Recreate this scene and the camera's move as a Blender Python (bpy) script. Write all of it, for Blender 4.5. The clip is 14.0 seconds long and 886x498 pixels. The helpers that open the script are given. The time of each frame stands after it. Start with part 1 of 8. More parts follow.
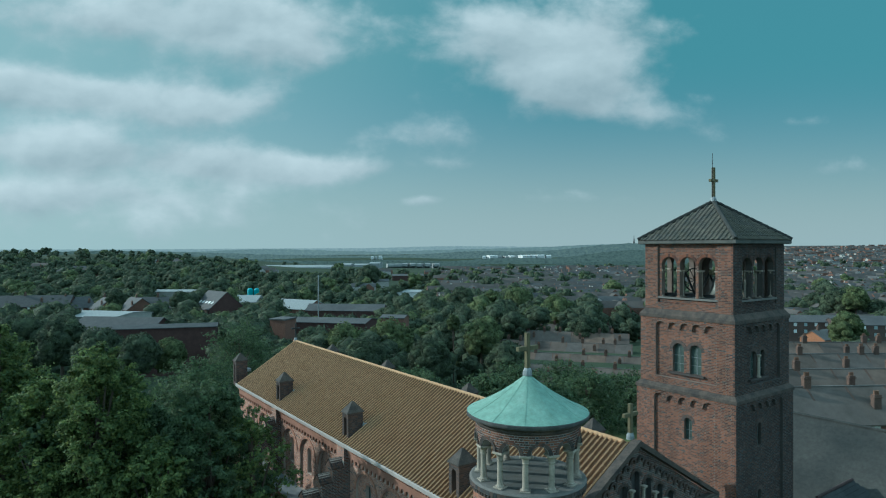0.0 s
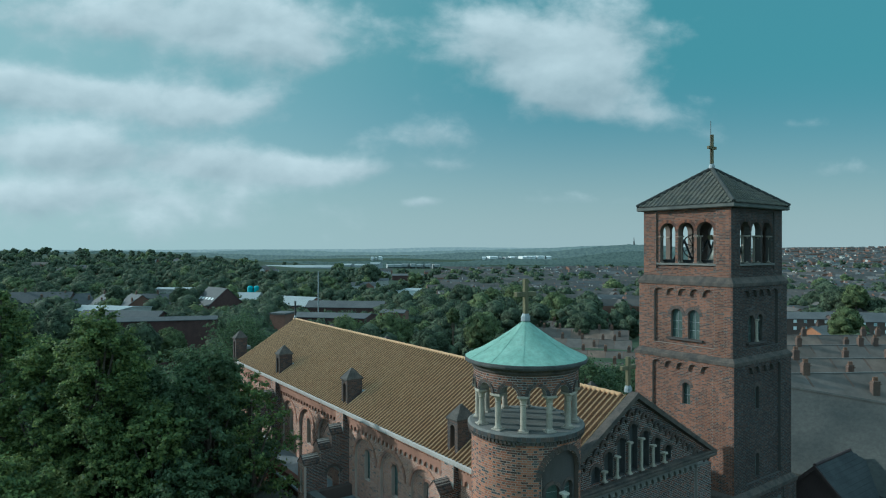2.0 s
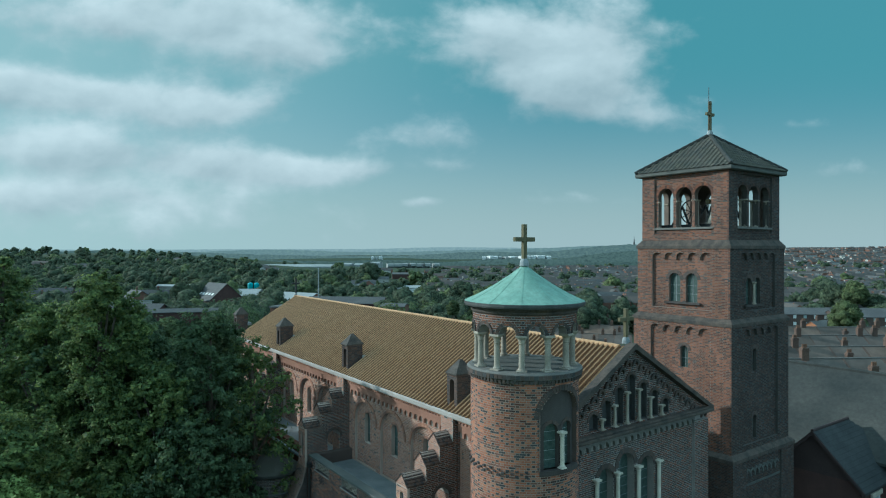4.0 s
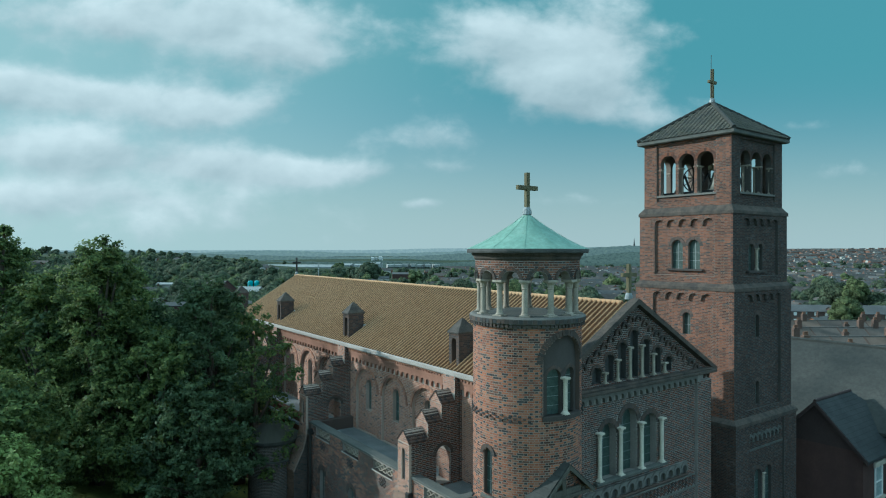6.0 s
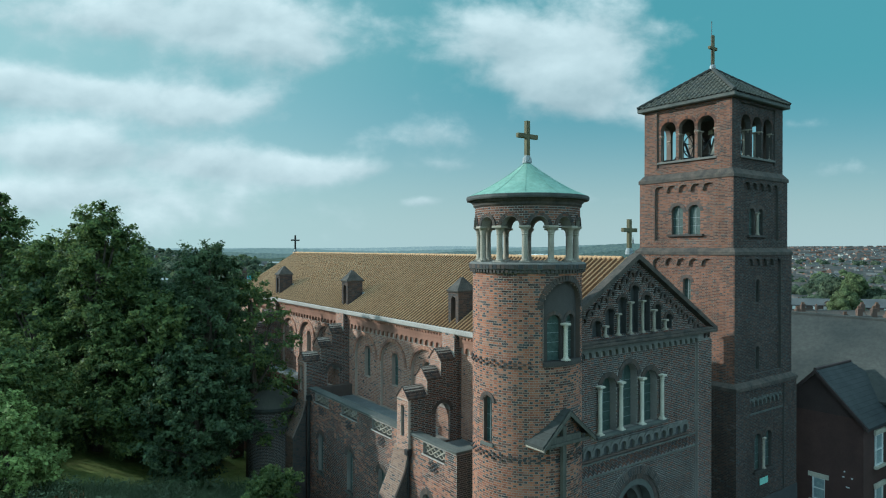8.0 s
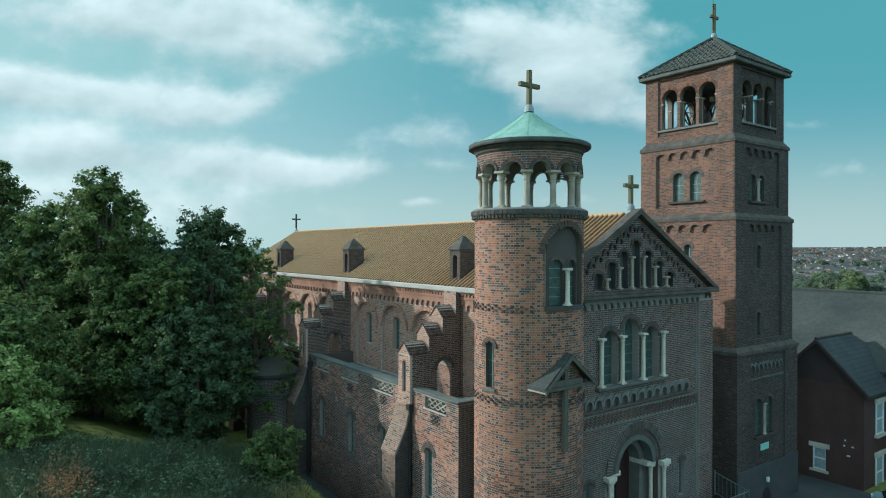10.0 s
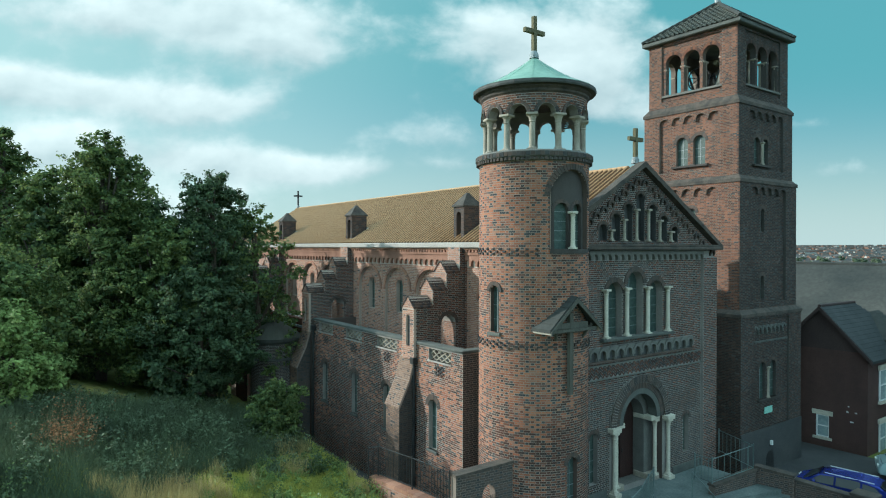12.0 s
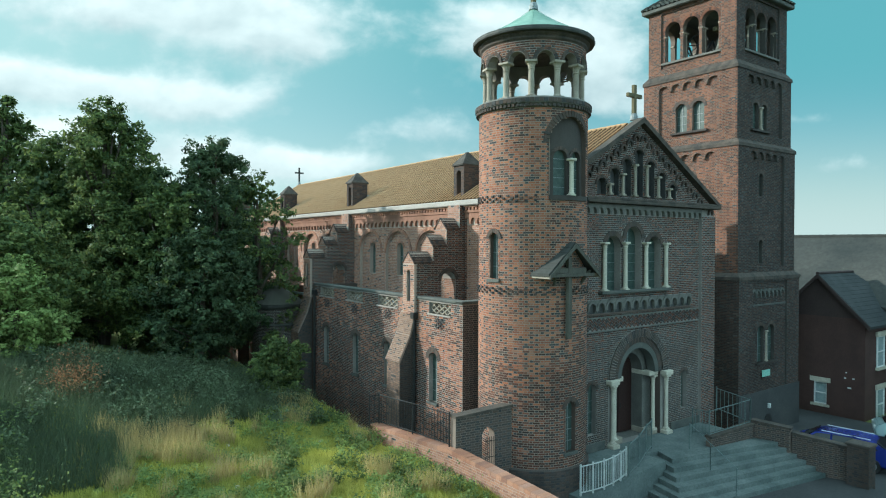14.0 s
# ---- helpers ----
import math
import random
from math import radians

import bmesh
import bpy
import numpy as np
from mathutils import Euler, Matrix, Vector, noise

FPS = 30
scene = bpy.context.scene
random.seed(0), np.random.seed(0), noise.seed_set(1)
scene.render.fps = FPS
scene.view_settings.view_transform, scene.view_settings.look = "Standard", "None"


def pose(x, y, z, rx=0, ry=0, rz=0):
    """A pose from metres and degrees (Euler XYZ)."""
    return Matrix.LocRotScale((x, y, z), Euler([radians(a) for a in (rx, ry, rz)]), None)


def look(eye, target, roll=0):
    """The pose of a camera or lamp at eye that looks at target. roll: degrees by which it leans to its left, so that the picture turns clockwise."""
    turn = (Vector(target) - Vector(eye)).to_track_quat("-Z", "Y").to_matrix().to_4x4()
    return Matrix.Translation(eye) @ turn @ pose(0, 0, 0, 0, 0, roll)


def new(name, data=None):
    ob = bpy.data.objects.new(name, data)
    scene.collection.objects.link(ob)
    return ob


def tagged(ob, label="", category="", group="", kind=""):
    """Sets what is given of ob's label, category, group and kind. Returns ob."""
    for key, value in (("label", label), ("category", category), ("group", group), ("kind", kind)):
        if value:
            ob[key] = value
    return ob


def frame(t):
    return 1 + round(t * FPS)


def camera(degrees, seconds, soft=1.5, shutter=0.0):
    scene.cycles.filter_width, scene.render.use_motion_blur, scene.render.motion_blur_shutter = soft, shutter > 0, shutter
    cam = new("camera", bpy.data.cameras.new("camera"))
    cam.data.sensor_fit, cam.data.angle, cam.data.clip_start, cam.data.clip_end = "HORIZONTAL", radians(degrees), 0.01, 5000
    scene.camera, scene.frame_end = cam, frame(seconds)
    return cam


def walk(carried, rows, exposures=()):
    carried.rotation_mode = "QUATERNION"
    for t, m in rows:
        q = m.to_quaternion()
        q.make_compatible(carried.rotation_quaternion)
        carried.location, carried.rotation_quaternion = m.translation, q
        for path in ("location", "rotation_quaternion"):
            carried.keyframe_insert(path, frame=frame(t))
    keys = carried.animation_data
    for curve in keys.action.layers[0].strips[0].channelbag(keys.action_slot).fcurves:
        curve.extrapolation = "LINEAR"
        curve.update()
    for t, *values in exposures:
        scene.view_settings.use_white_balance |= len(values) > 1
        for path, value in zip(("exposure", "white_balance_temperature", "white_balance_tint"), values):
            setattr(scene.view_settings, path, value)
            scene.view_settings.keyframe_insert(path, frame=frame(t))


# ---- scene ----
cam = camera(69.6, 14.0, soft=1.1)
PATH = [
    (0, (-15.042, -15.664, 19.878), (-13.858, -14.053, 19.874), -0.1),
    (0.5, (-15.082, -15.646, 19.411), (-13.898, -14.034, 19.408), -0.1),
    (1, (-15.075, -15.644, 18.936), (-13.89, -14.032, 18.935), -0.1),
    (1.5, (-15.05, -15.676, 18.448), (-13.865, -14.064, 18.448), -0.0),
    (2, (-15.076, -15.781, 18.008), (-13.892, -14.17, 18.008), -0.0),
    (2.5, (-15.107, -15.926, 17.538), (-13.923, -14.314, 17.54), -0.0),
    (3, (-15.147, -16.0, 17.081), (-13.963, -14.388, 17.081), 0.0),
    (5.5, (-15.223, -15.898, 14.758), (-14.039, -14.286, 14.762), 0.1),
    (6, (-15.206, -15.855, 14.334), (-14.022, -14.243, 14.339), 0.1),
    (6.5, (-15.175, -15.836, 13.9), (-13.989, -14.225, 13.903), 0.1),
    (7, (-15.145, -15.792, 13.477), (-13.96, -14.181, 13.479), 0.1),
    (7.5, (-15.129, -15.768, 13.038), (-13.942, -14.158, 13.039), 0.1),
    (8, (-15.128, -15.719, 12.662), (-13.941, -14.109, 12.661), 0.1),
    (10.5, (-15.228, -15.697, 10.469), (-14.041, -14.087, 10.471), 0.2),
    (11, (-15.256, -15.663, 10.075), (-14.069, -14.053, 10.073), 0.2),
    (11.5, (-15.275, -15.594, 9.642), (-14.089, -13.984, 9.641), 0.2),
    (12, (-15.282, -15.58, 9.156), (-14.096, -13.97, 9.152), 0.2),
    (12.5, (-15.285, -15.688, 8.676), (-14.099, -14.077, 8.669), 0.2),
    (13, (-15.298, -15.806, 8.321), (-14.113, -14.195, 8.313), 0.2),
    (13.5, (-15.362, -15.81, 7.941), (-14.178, -14.197, 7.932), 0.2),
    (14, (-15.388, -15.784, 7.591), (-14.204, -14.172, 7.574), 0.2),
]
walk(cam, [(t, look(eye, target, roll)) for t, eye, target, roll in PATH],
     exposures=[(0.0, -0.24, 4990, -7.5), (3.0, -0.15, 4990, -7.5), (7.5, 0.08, 5120, -6.5), (11.0, 0.32, 5320, -5.5), (14.0, 0.54, 5470, -4.5)])

# ---- light ----
SUN = Vector((-0.62, 0.69, 0.385)).normalized()          # towards the sun
world = bpy.data.worlds.new("sky")
scene.world = world
world.use_nodes = True
wt = world.node_tree
wt.nodes.clear()


def wnode(kind, **kw):
    n = wt.nodes.new(kind)
    for k, v in kw.items():
        n.inputs[k].default_value = v
    return n


def wmath(op, a, b=None, c=None, clamp=False):
    n = wt.nodes.new("ShaderNodeMath")
    n.operation, n.use_clamp = op, clamp
    for i, v in enumerate((a, b, c)):
        if v is None:
            continue
        if isinstance(v, (int, float)):
            n.inputs[i].default_value = v
        else:
            wt.links.new(v, n.inputs[i])
    return n.outputs[0]


sky = wt.nodes.new("ShaderNodeTexSky")
sky.sky_type, sky.sun_disc = "NISHITA", False
sky.sun_elevation, sky.sun_rotation = math.asin(SUN.z), math.atan2(SUN.x, SUN.y)
sky.altitude, sky.air_density, sky.dust_density, sky.ozone_density = 100, 1.3, 1.0, 4.0
coord = wt.nodes.new("ShaderNodeTexCoord")
# the sky seen as a flat sheet ahead: a to the right, b up, both as slopes
AHEAD, RIGHT = Vector((0.592, 0.806, 0)), Vector((0.806, -0.592, 0))


def wdot(v):
    n = wt.nodes.new("ShaderNodeVectorMath")
    n.operation = "DOT_PRODUCT"
    wt.links.new(coord.outputs["Generated"], n.inputs[0])
    n.inputs[1].default_value = v
    return n.outputs["Value"]


ahead = wmath("MAXIMUM", wdot(AHEAD), 0.08)
sa, sb = wmath("DIVIDE", wdot(RIGHT), ahead), wmath("DIVIDE", wdot((0, 0, 1)), ahead)
flat = wt.nodes.new("ShaderNodeCombineXYZ")
wt.links.new(sa, flat.inputs[0])
wt.links.new(wmath("MULTIPLY", sb, 1.45), flat.inputs[1])


def wnoise(scale, detail, rough, vector=None, shift=0.0):
    n = wnode("ShaderNodeTexNoise", Scale=scale, Detail=detail, Roughness=rough, Distortion=0.15)
    m = wt.nodes.new("ShaderNodeVectorMath")
    m.operation = "ADD"
    wt.links.new(vector or flat.outputs[0], m.inputs[0])
    m.inputs[1].default_value = (shift, shift * 0.7, shift * 0.3)
    wt.links.new(m.outputs[0], n.inputs["Vector"])
    return n.outputs["Fac"]


# clouds: centre right, centre up, half width, half height, weight
CLOUDS = [
    (0.155, 0.322, 0.170, 0.068, 1.00), (0.205, 0.248, 0.085, 0.042, 0.95), (0.305, 0.212, 0.085, 0.018, 0.45), (-0.050, 0.180, 0.100, 0.026, 0.50),
    (-0.480, 0.368, 0.250, 0.050, 0.95), (-0.290, 0.318, 0.120, 0.055, 0.70), (-0.690, 0.256, 0.100, 0.036, 1.10), (-0.560, 0.242, 0.090, 0.026, 0.80),
    (-0.370, 0.224, 0.115, 0.034, 0.90), (-0.640, 0.165, 0.120, 0.036, 1.05), (-0.400, 0.138, 0.170, 0.028, 1.00), (-0.205, 0.122, 0.090, 0.020, 0.90),
    (-0.560, 0.085, 0.220, 0.024, 0.70), (-0.038, 0.074, 0.034, 0.010, 0.75), (0.000, 0.132, 0.075, 0.012, 0.45), (0.555, 0.196, 0.065, 0.013, 0.36), (0.640, 0.125, 0.080, 0.014, 0.30), (0.250, 0.078, 0.140, 0.012, 0.34),
]
mass, tilt = None, None
for ca, cb, wa, wb, wgt in CLOUDS + [(-0.56, 0.045, 0.30, 0.045, 0.42)]:
    wb = wb * (0.93 if ca < -0.15 and cb > 0.1 else 1.0)
    da = wmath("DIVIDE", wmath("SUBTRACT", sa, ca), wa)
    db = wmath("DIVIDE", wmath("SUBTRACT", sb, cb), wb)
    r2 = wmath("ADD", wmath("MULTIPLY", da, da), wmath("MULTIPLY", db, db))
    bell = wmath("MULTIPLY", wmath("EXPONENT", wmath("MULTIPLY", r2, -0.75)), wgt)
    lean = wmath("MULTIPLY", bell, db)
    mass = bell if mass is None else wmath("ADD", mass, bell)
    tilt = lean if tilt is None else wmath("ADD", tilt, lean)
tilt = wmath("DIVIDE", tilt, wmath("ADD", mass, 0.12))
billow = wnoise(5.5, 7.0, 0.52)
fine = wnoise(15.0, 6.0, 0.58, shift=3.1)
# the rest of the sky, overhead and behind, is mostly covered by the same kind of cloud
dome = wt.nodes.new("ShaderNodeVectorMath")
dome.operation = "DIVIDE"
wt.links.new(coord.outputs["Generated"], dome.inputs[0])
lift = wmath("ADD", wmath("MAXIMUM", wdot((0, 0, 1)), 0.0), 0.25)
lift3 = wt.nodes.new("ShaderNodeCombineXYZ")
for i in range(3):
    wt.links.new(lift, lift3.inputs[i])
wt.links.new(lift3.outputs[0], dome.inputs[1])
rest = wnoise(1.6, 6.0, 0.55, dome.outputs[0], 1.7)
away = wt.nodes.new("ShaderNodeMapRange")
away.interpolation_type = "SMOOTHSTEP"
wt.links.new(ahead, away.inputs["Value"])
away.inputs["From Min"].default_value, away.inputs["From Max"].default_value = 0.75, 0.45
high = wt.nodes.new("ShaderNodeMapRange")
high.interpolation_type = "SMOOTHSTEP"
wt.links.new(sb, high.inputs["Value"])
high.inputs["From Min"].default_value, high.inputs["From Max"].default_value = 0.42, 0.65
elsewhere = wmath("MAXIMUM", away.outputs[0], high.outputs[0])
mass = wmath("ADD", wmath("MULTIPLY", mass, wmath("SUBTRACT", 1.0, elsewhere)), wmath("MULTIPLY", elsewhere, wmath("MULTIPLY", rest, 1.6)))
cover = wmath("ADD", mass, wmath("MULTIPLY", wmath("SUBTRACT", billow, 0.5), 1.45))
cover = wmath("ADD", cover, wmath("MULTIPLY", wmath("SUBTRACT", fine, 0.5), 0.80))
cover_soft = wt.nodes.new("ShaderNodeMapRange")
cover_soft.interpolation_type = "SMOOTHSTEP"
wt.links.new(cover, cover_soft.inputs["Value"])
cover_soft.inputs["From Min"].default_value, cover_soft.inputs["From Max"].default_value = 0.22, 0.92
# lit tops and grey undersides: the noise a little higher up, against the noise here
up = wt.nodes.new("ShaderNodeVectorMath")
up.operation = "ADD"
wt.links.new(flat.outputs[0], up.inputs[0])
up.inputs[1].default_value = (-0.012, 0.040, 0)
billow_up = wnoise(5.5, 5.0, 0.5, up.outputs[0])
shade = wmath("ADD", wmath("ADD", wmath("MULTIPLY", wmath("SUBTRACT", billow, billow_up), 2.3), 0.56), wmath("MULTIPLY", tilt, 0.55), clamp=True)
tone = wt.nodes.new("ShaderNodeMix")
tone.data_type = "RGBA"
wt.links.new(shade, tone.inputs["Factor"])
tone.inputs["A"].default_value, tone.inputs["B"].default_value = (5.2, 5.5, 5.3, 1), (9.3, 9.0, 8.3, 1)
# a pale veil near the horizon
veil = wt.nodes.new("ShaderNodeMapRange")
veil.interpolation_type = "SMOOTHSTEP"
wt.links.new(sb, veil.inputs["Value"])
for k, v in (("From Min", 0.32), ("From Max", -0.01), ("To Min", 0.0), ("To Max", 0.94)):
    veil.inputs[k].default_value = v
hazed = wt.nodes.new("ShaderNodeMix")
hazed.data_type = "RGBA"
wt.links.new(veil.outputs[0], hazed.inputs["Factor"])
wt.links.new(sky.outputs[0], hazed.inputs["A"])
hazed.inputs["B"].default_value = (5.75, 6.15, 5.6, 1)
# thin high haze greens and pales the blue
thin = wt.nodes.new("ShaderNodeMix")
thin.data_type = "RGBA"
thin.inputs["Factor"].default_value = 0.62
wt.links.new(hazed.outputs["Result"], thin.inputs["A"])
thin.inputs["B"].default_value = (1.45, 3.75, 3.70, 1)
thin_amount = wmath("MULTIPLY", wmath("SUBTRACT", 1.0, veil.outputs[0]), 0.85)
wt.links.new(thin_amount, thin.inputs["Factor"])
mixed = wt.nodes.new("ShaderNodeMix")
mixed.data_type = "RGBA"
wt.links.new(wmath("MULTIPLY", cover_soft.outputs[0], 0.86), mixed.inputs["Factor"])
# towards the sun's side the whole sky pales
sunward = wt.nodes.new("ShaderNodeMapRange")
sunward.interpolation_type = "SMOOTHSTEP"
wt.links.new(sa, sunward.inputs["Value"])
for k, v in (("From Min", 0.25), ("From Max", -0.75), ("To Min", 0.0), ("To Max", 0.62)):
    sunward.inputs[k].default_value = v
pale = wt.nodes.new("ShaderNodeMix")
pale.data_type = "RGBA"
wt.links.new(sunward.outputs[0], pale.inputs["Factor"])
wt.links.new(thin.outputs["Result"], pale.inputs["A"])
pale.inputs["B"].default_value = (6.1, 7.2, 6.5, 1)
wt.links.new(pale.outputs["Result"], mixed.inputs["A"])
# out of view the sky is set brighter and bluer, added to fill the shade
far_tone = wt.nodes.new("ShaderNodeMix")
far_tone.data_type = "RGBA"
wt.links.new(elsewhere, far_tone.inputs["Factor"])
wt.links.new(tone.outputs["Result"], far_tone.inputs["A"])
far_tone.inputs["B"].default_value = (10.4, 12.8, 13.1, 1)
wt.links.new(far_tone.outputs["Result"], mixed.inputs["B"])
back = wt.nodes.new("ShaderNodeBackground")
back.inputs["Strength"].default_value = 0.088
wt.links.new(mixed.outputs["Result"], back.inputs["Color"])
wout = wt.nodes.new("ShaderNodeOutputWorld")
wt.links.new(back.outputs[0], wout.inputs["Surface"])

sun = new("sun", bpy.data.lights.new("sun", "SUN"))
sun.data.energy, sun.data.angle, sun.data.color = 4.7, radians(0.6), (1.0, 0.87, 0.72)
sun.matrix_world = look((0, 0, 60), Vector((0, 0, 60)) - SUN)

# ---- materials ----


class Mat:
    """A node material, built step by step."""

    def __init__(self, name, rough=0.8, metal=0.0, spec=0.3):
        self.m = bpy.data.materials.new(name)
        self.m.use_nodes = True
        self.t = self.m.node_tree
        self.b = self.t.nodes["Principled BSDF"]
        self.b.inputs["Roughness"].default_value = rough
        self.b.inputs["Metallic"].default_value = metal
        self.b.inputs["Specular IOR Level"].default_value = spec
        self.obj = self.t.nodes.new("ShaderNodeTexCoord")

    def n(self, kind, **kw):
        node = self.t.nodes.new(kind)
        for k, v in kw.items():
            node.inputs[k].default_value = v
        return node

    def noise(self, scale, detail=4.0, rough=0.6, stretch=(1, 1, 1)):
        mp = self.n("ShaderNodeMapping", Scale=stretch)
        self.t.links.new(self.obj.outputs["Object"], mp.inputs["Vector"])
        node = self.n("ShaderNodeTexNoise", Scale=scale, Detail=detail, Roughness=rough)
        self.t.links.new(mp.outputs[0], node.inputs["Vector"])
        return node.outputs["Fac"]

    def ramp(self, fac, stops):
        node = self.t.nodes.new("ShaderNodeValToRGB")
        el = node.color_ramp.elements
        while len(el) < len(stops):
            el.new(0.5)
        for e, (p, c) in zip(el, stops):
            e.position, e.color = p, (*c, 1)
        self.t.links.new(fac, node.inputs[0])
        return node.outputs[0]

    def mix(self, fac, a, b, mode="MIX"):
        node = self.t.nodes.new("ShaderNodeMix")
        node.data_type, node.blend_type = "RGBA", mode
        for key, v in (("Factor", fac), ("A", a), ("B", b)):
            if isinstance(v, (int, float)):
                node.inputs[key].default_value = v
            elif isinstance(v, tuple):
                node.inputs[key].default_value = (*v, 1)
            else:
                self.t.links.new(v, node.inputs[key])
        return node.outputs["Result"]

    def color(self, c):
        if isinstance(c, tuple):
            self.b.inputs["Base Color"].default_value = (*c, 1)
        else:
            self.t.links.new(c, self.b.inputs["Base Color"])
        return self

    def bump(self, fac, strength=0.3, distance=0.02):
        node = self.n("ShaderNodeBump", Strength=strength, Distance=distance)
        self.t.links.new(fac, node.inputs["Height"])
        self.t.links.new(node.outputs[0], self.b.inputs["Normal"])
        return self


def plain(name, c1, c2, scale=3.0, fine=30.0, rough=0.8, metal=0.0, bump=0.2, spec=0.3, stretch=(1, 1, 1), dist=0.02):
    """Two tones mixed by a coarse and a fine noise, with some relief."""
    m = Mat(name, rough, metal, spec)
    big = m.ramp(m.noise(scale, 5, 0.6, stretch), [(0.30, c1), (0.70, c2)])
    f = m.noise(fine, 4, 0.7, stretch)
    grain = m.ramp(f, [(0.25, (0.72, 0.72, 0.72)), (0.75, (1.25, 1.25, 1.25))])
    m.color(m.mix(1.0, big, grain, "MULTIPLY"))
    if bump:
        m.bump(f, bump, dist)
    return m.m


def bricks(name, tones, soot=0.55, island=True):
    """Fired brick: a tone for each brick, speckle, and broad sooty weathering."""
    m = Mat(name, 0.88, 0.0, 0.2)
    src = m.t.nodes.new("ShaderNodeNewGeometry").outputs["Random Per Island"] if island else m.t.nodes.new("ShaderNodeObjectInfo").outputs["Random"]
    k = len(tones)
    base = m.ramp(src, [(i / k, c) for i, c in enumerate(tones)])
    m.t.nodes[-1].color_ramp.interpolation = "CONSTANT"
    grain = m.ramp(m.noise(55, 3, 0.7), [(0.2, (0.75, 0.75, 0.75)), (0.8, (1.2, 1.2, 1.2))])
    base = m.mix(1.0, base, grain, "MULTIPLY")
    dirt = m.ramp(m.noise(0.55, 6, 0.65, (1, 1, 0.45)), [(0.40, (1, 1, 1)), (0.72, (soot, soot * 0.98, soot * 0.95))])
    m.color(m.mix(1.0, base, dirt, "MULTIPLY"))
    m.bump(m.noise(90, 3, 0.6), 0.25, 0.004)
    return m.m


RED = [(0.345, 0.138, 0.080), (0.30, 0.118, 0.072), (0.38, 0.165, 0.096), (0.24, 0.102, 0.070), (0.33, 0.140, 0.085), (0.17, 0.090, 0.070), (0.31, 0.16, 0.11)]
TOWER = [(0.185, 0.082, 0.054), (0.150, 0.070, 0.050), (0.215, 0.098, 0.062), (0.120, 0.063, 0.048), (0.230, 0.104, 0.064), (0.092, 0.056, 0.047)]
# darker copy of the tower brick, for its shaded faces
TOWER_SHADE = [(0.058, 0.041, 0.036), (0.048, 0.037, 0.034), (0.070, 0.046, 0.039), (0.042, 0.034, 0.032), (0.082, 0.051, 0.041)]
# soot, plus the shade of faces turned from the sun, put into the tones
SOOT_SHADE = [(0.118, 0.056, 0.043), (0.082, 0.046, 0.038), (0.145, 0.066, 0.047), (0.060, 0.042, 0.037), (0.102, 0.052, 0.041), (0.165, 0.074, 0.050)]
BLUE = [(0.068, 0.069, 0.072), (0.086, 0.080, 0.079), (0.054, 0.057, 0.062), (0.108, 0.084, 0.076)]
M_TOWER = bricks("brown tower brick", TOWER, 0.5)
M_TOWER_SHADE = bricks("tower brick darkened as shade", TOWER_SHADE)
M_RED = bricks("red brick", RED)
M_BLUE = bricks("blue-grey brick header", BLUE)
M_SOOT_SHADE = bricks("facade brick dark with soot and shade", SOOT_SHADE)
M_SOOT_SHADE_ONE = bricks("single brick dark with soot and shade", SOOT_SHADE, island=False)
M_RED_ONE = bricks("single red brick", RED, island=False)
M_BLUE_ONE = bricks("single blue-grey brick", BLUE, island=False)
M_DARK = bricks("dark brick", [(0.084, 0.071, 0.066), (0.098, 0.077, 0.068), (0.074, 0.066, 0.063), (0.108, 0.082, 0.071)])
M_DARK_ONE = bricks("single dark brick", [(0.095, 0.072, 0.064), (0.118, 0.080, 0.066), (0.080, 0.066, 0.061)], island=False)
M_MORTAR = plain("mortar", (0.22, 0.20, 0.185), (0.31, 0.285, 0.26), 1.2, 40, 0.95)
M_MORTAR_FACADE = plain("grimy facade mortar", (0.195, 0.178, 0.168), (0.275, 0.255, 0.240), 1.2, 40, 0.95)
M_MORTAR_RED = plain("red mortar", (0.25, 0.185, 0.15), (0.33, 0.245, 0.20), 1.2, 40, 0.95)
NAVE = [(0.37, 0.195, 0.132), (0.33, 0.170, 0.118), (0.41, 0.225, 0.155), (0.29, 0.155, 0.112), (0.36, 0.19, 0.14), (0.24, 0.14, 0.112)]
M_NAVE = bricks("salmon nave brick", NAVE, 0.6)
M_MORTAR_NAVE = plain("pale pink mortar", (0.34, 0.27, 0.23), (0.42, 0.34, 0.29), 1.2, 40, 0.95)
M_MORTAR_TURRET = plain("warm grey mortar", (0.215, 0.165, 0.138), (0.285, 0.225, 0.19), 1.2, 40, 0.95)
M_WEATHERED = bricks("weathered tan brick", [(0.235, 0.145, 0.105), (0.205, 0.132, 0.100), (0.265, 0.170, 0.125), (0.175, 0.118, 0.094), (0.25, 0.165, 0.13)], 0.5)
M_BOUNDARY = bricks("weathered orange-red brick", [(0.33, 0.170, 0.115), (0.29, 0.150, 0.105), (0.37, 0.200, 0.138), (0.24, 0.130, 0.098), (0.32, 0.185, 0.140)], 0.6)
M_CORBEL = plain("grey carved brick", (0.115, 0.112, 0.105), (0.165, 0.160, 0.148), 2.0, 30, 0.9)
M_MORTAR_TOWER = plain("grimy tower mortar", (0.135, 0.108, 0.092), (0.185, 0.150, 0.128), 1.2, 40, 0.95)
M_MORTAR_BLACK = plain("mortar darkened as shade", (0.060, 0.056, 0.053), (0.088, 0.083, 0.078), 1.2, 40, 0.95)
M_OLDWOOD = plain("grey weathered timber", (0.060, 0.058, 0.050), (0.105, 0.100, 0.085), 2.5, 30, 0.9, stretch=(4, 4, 0.7))
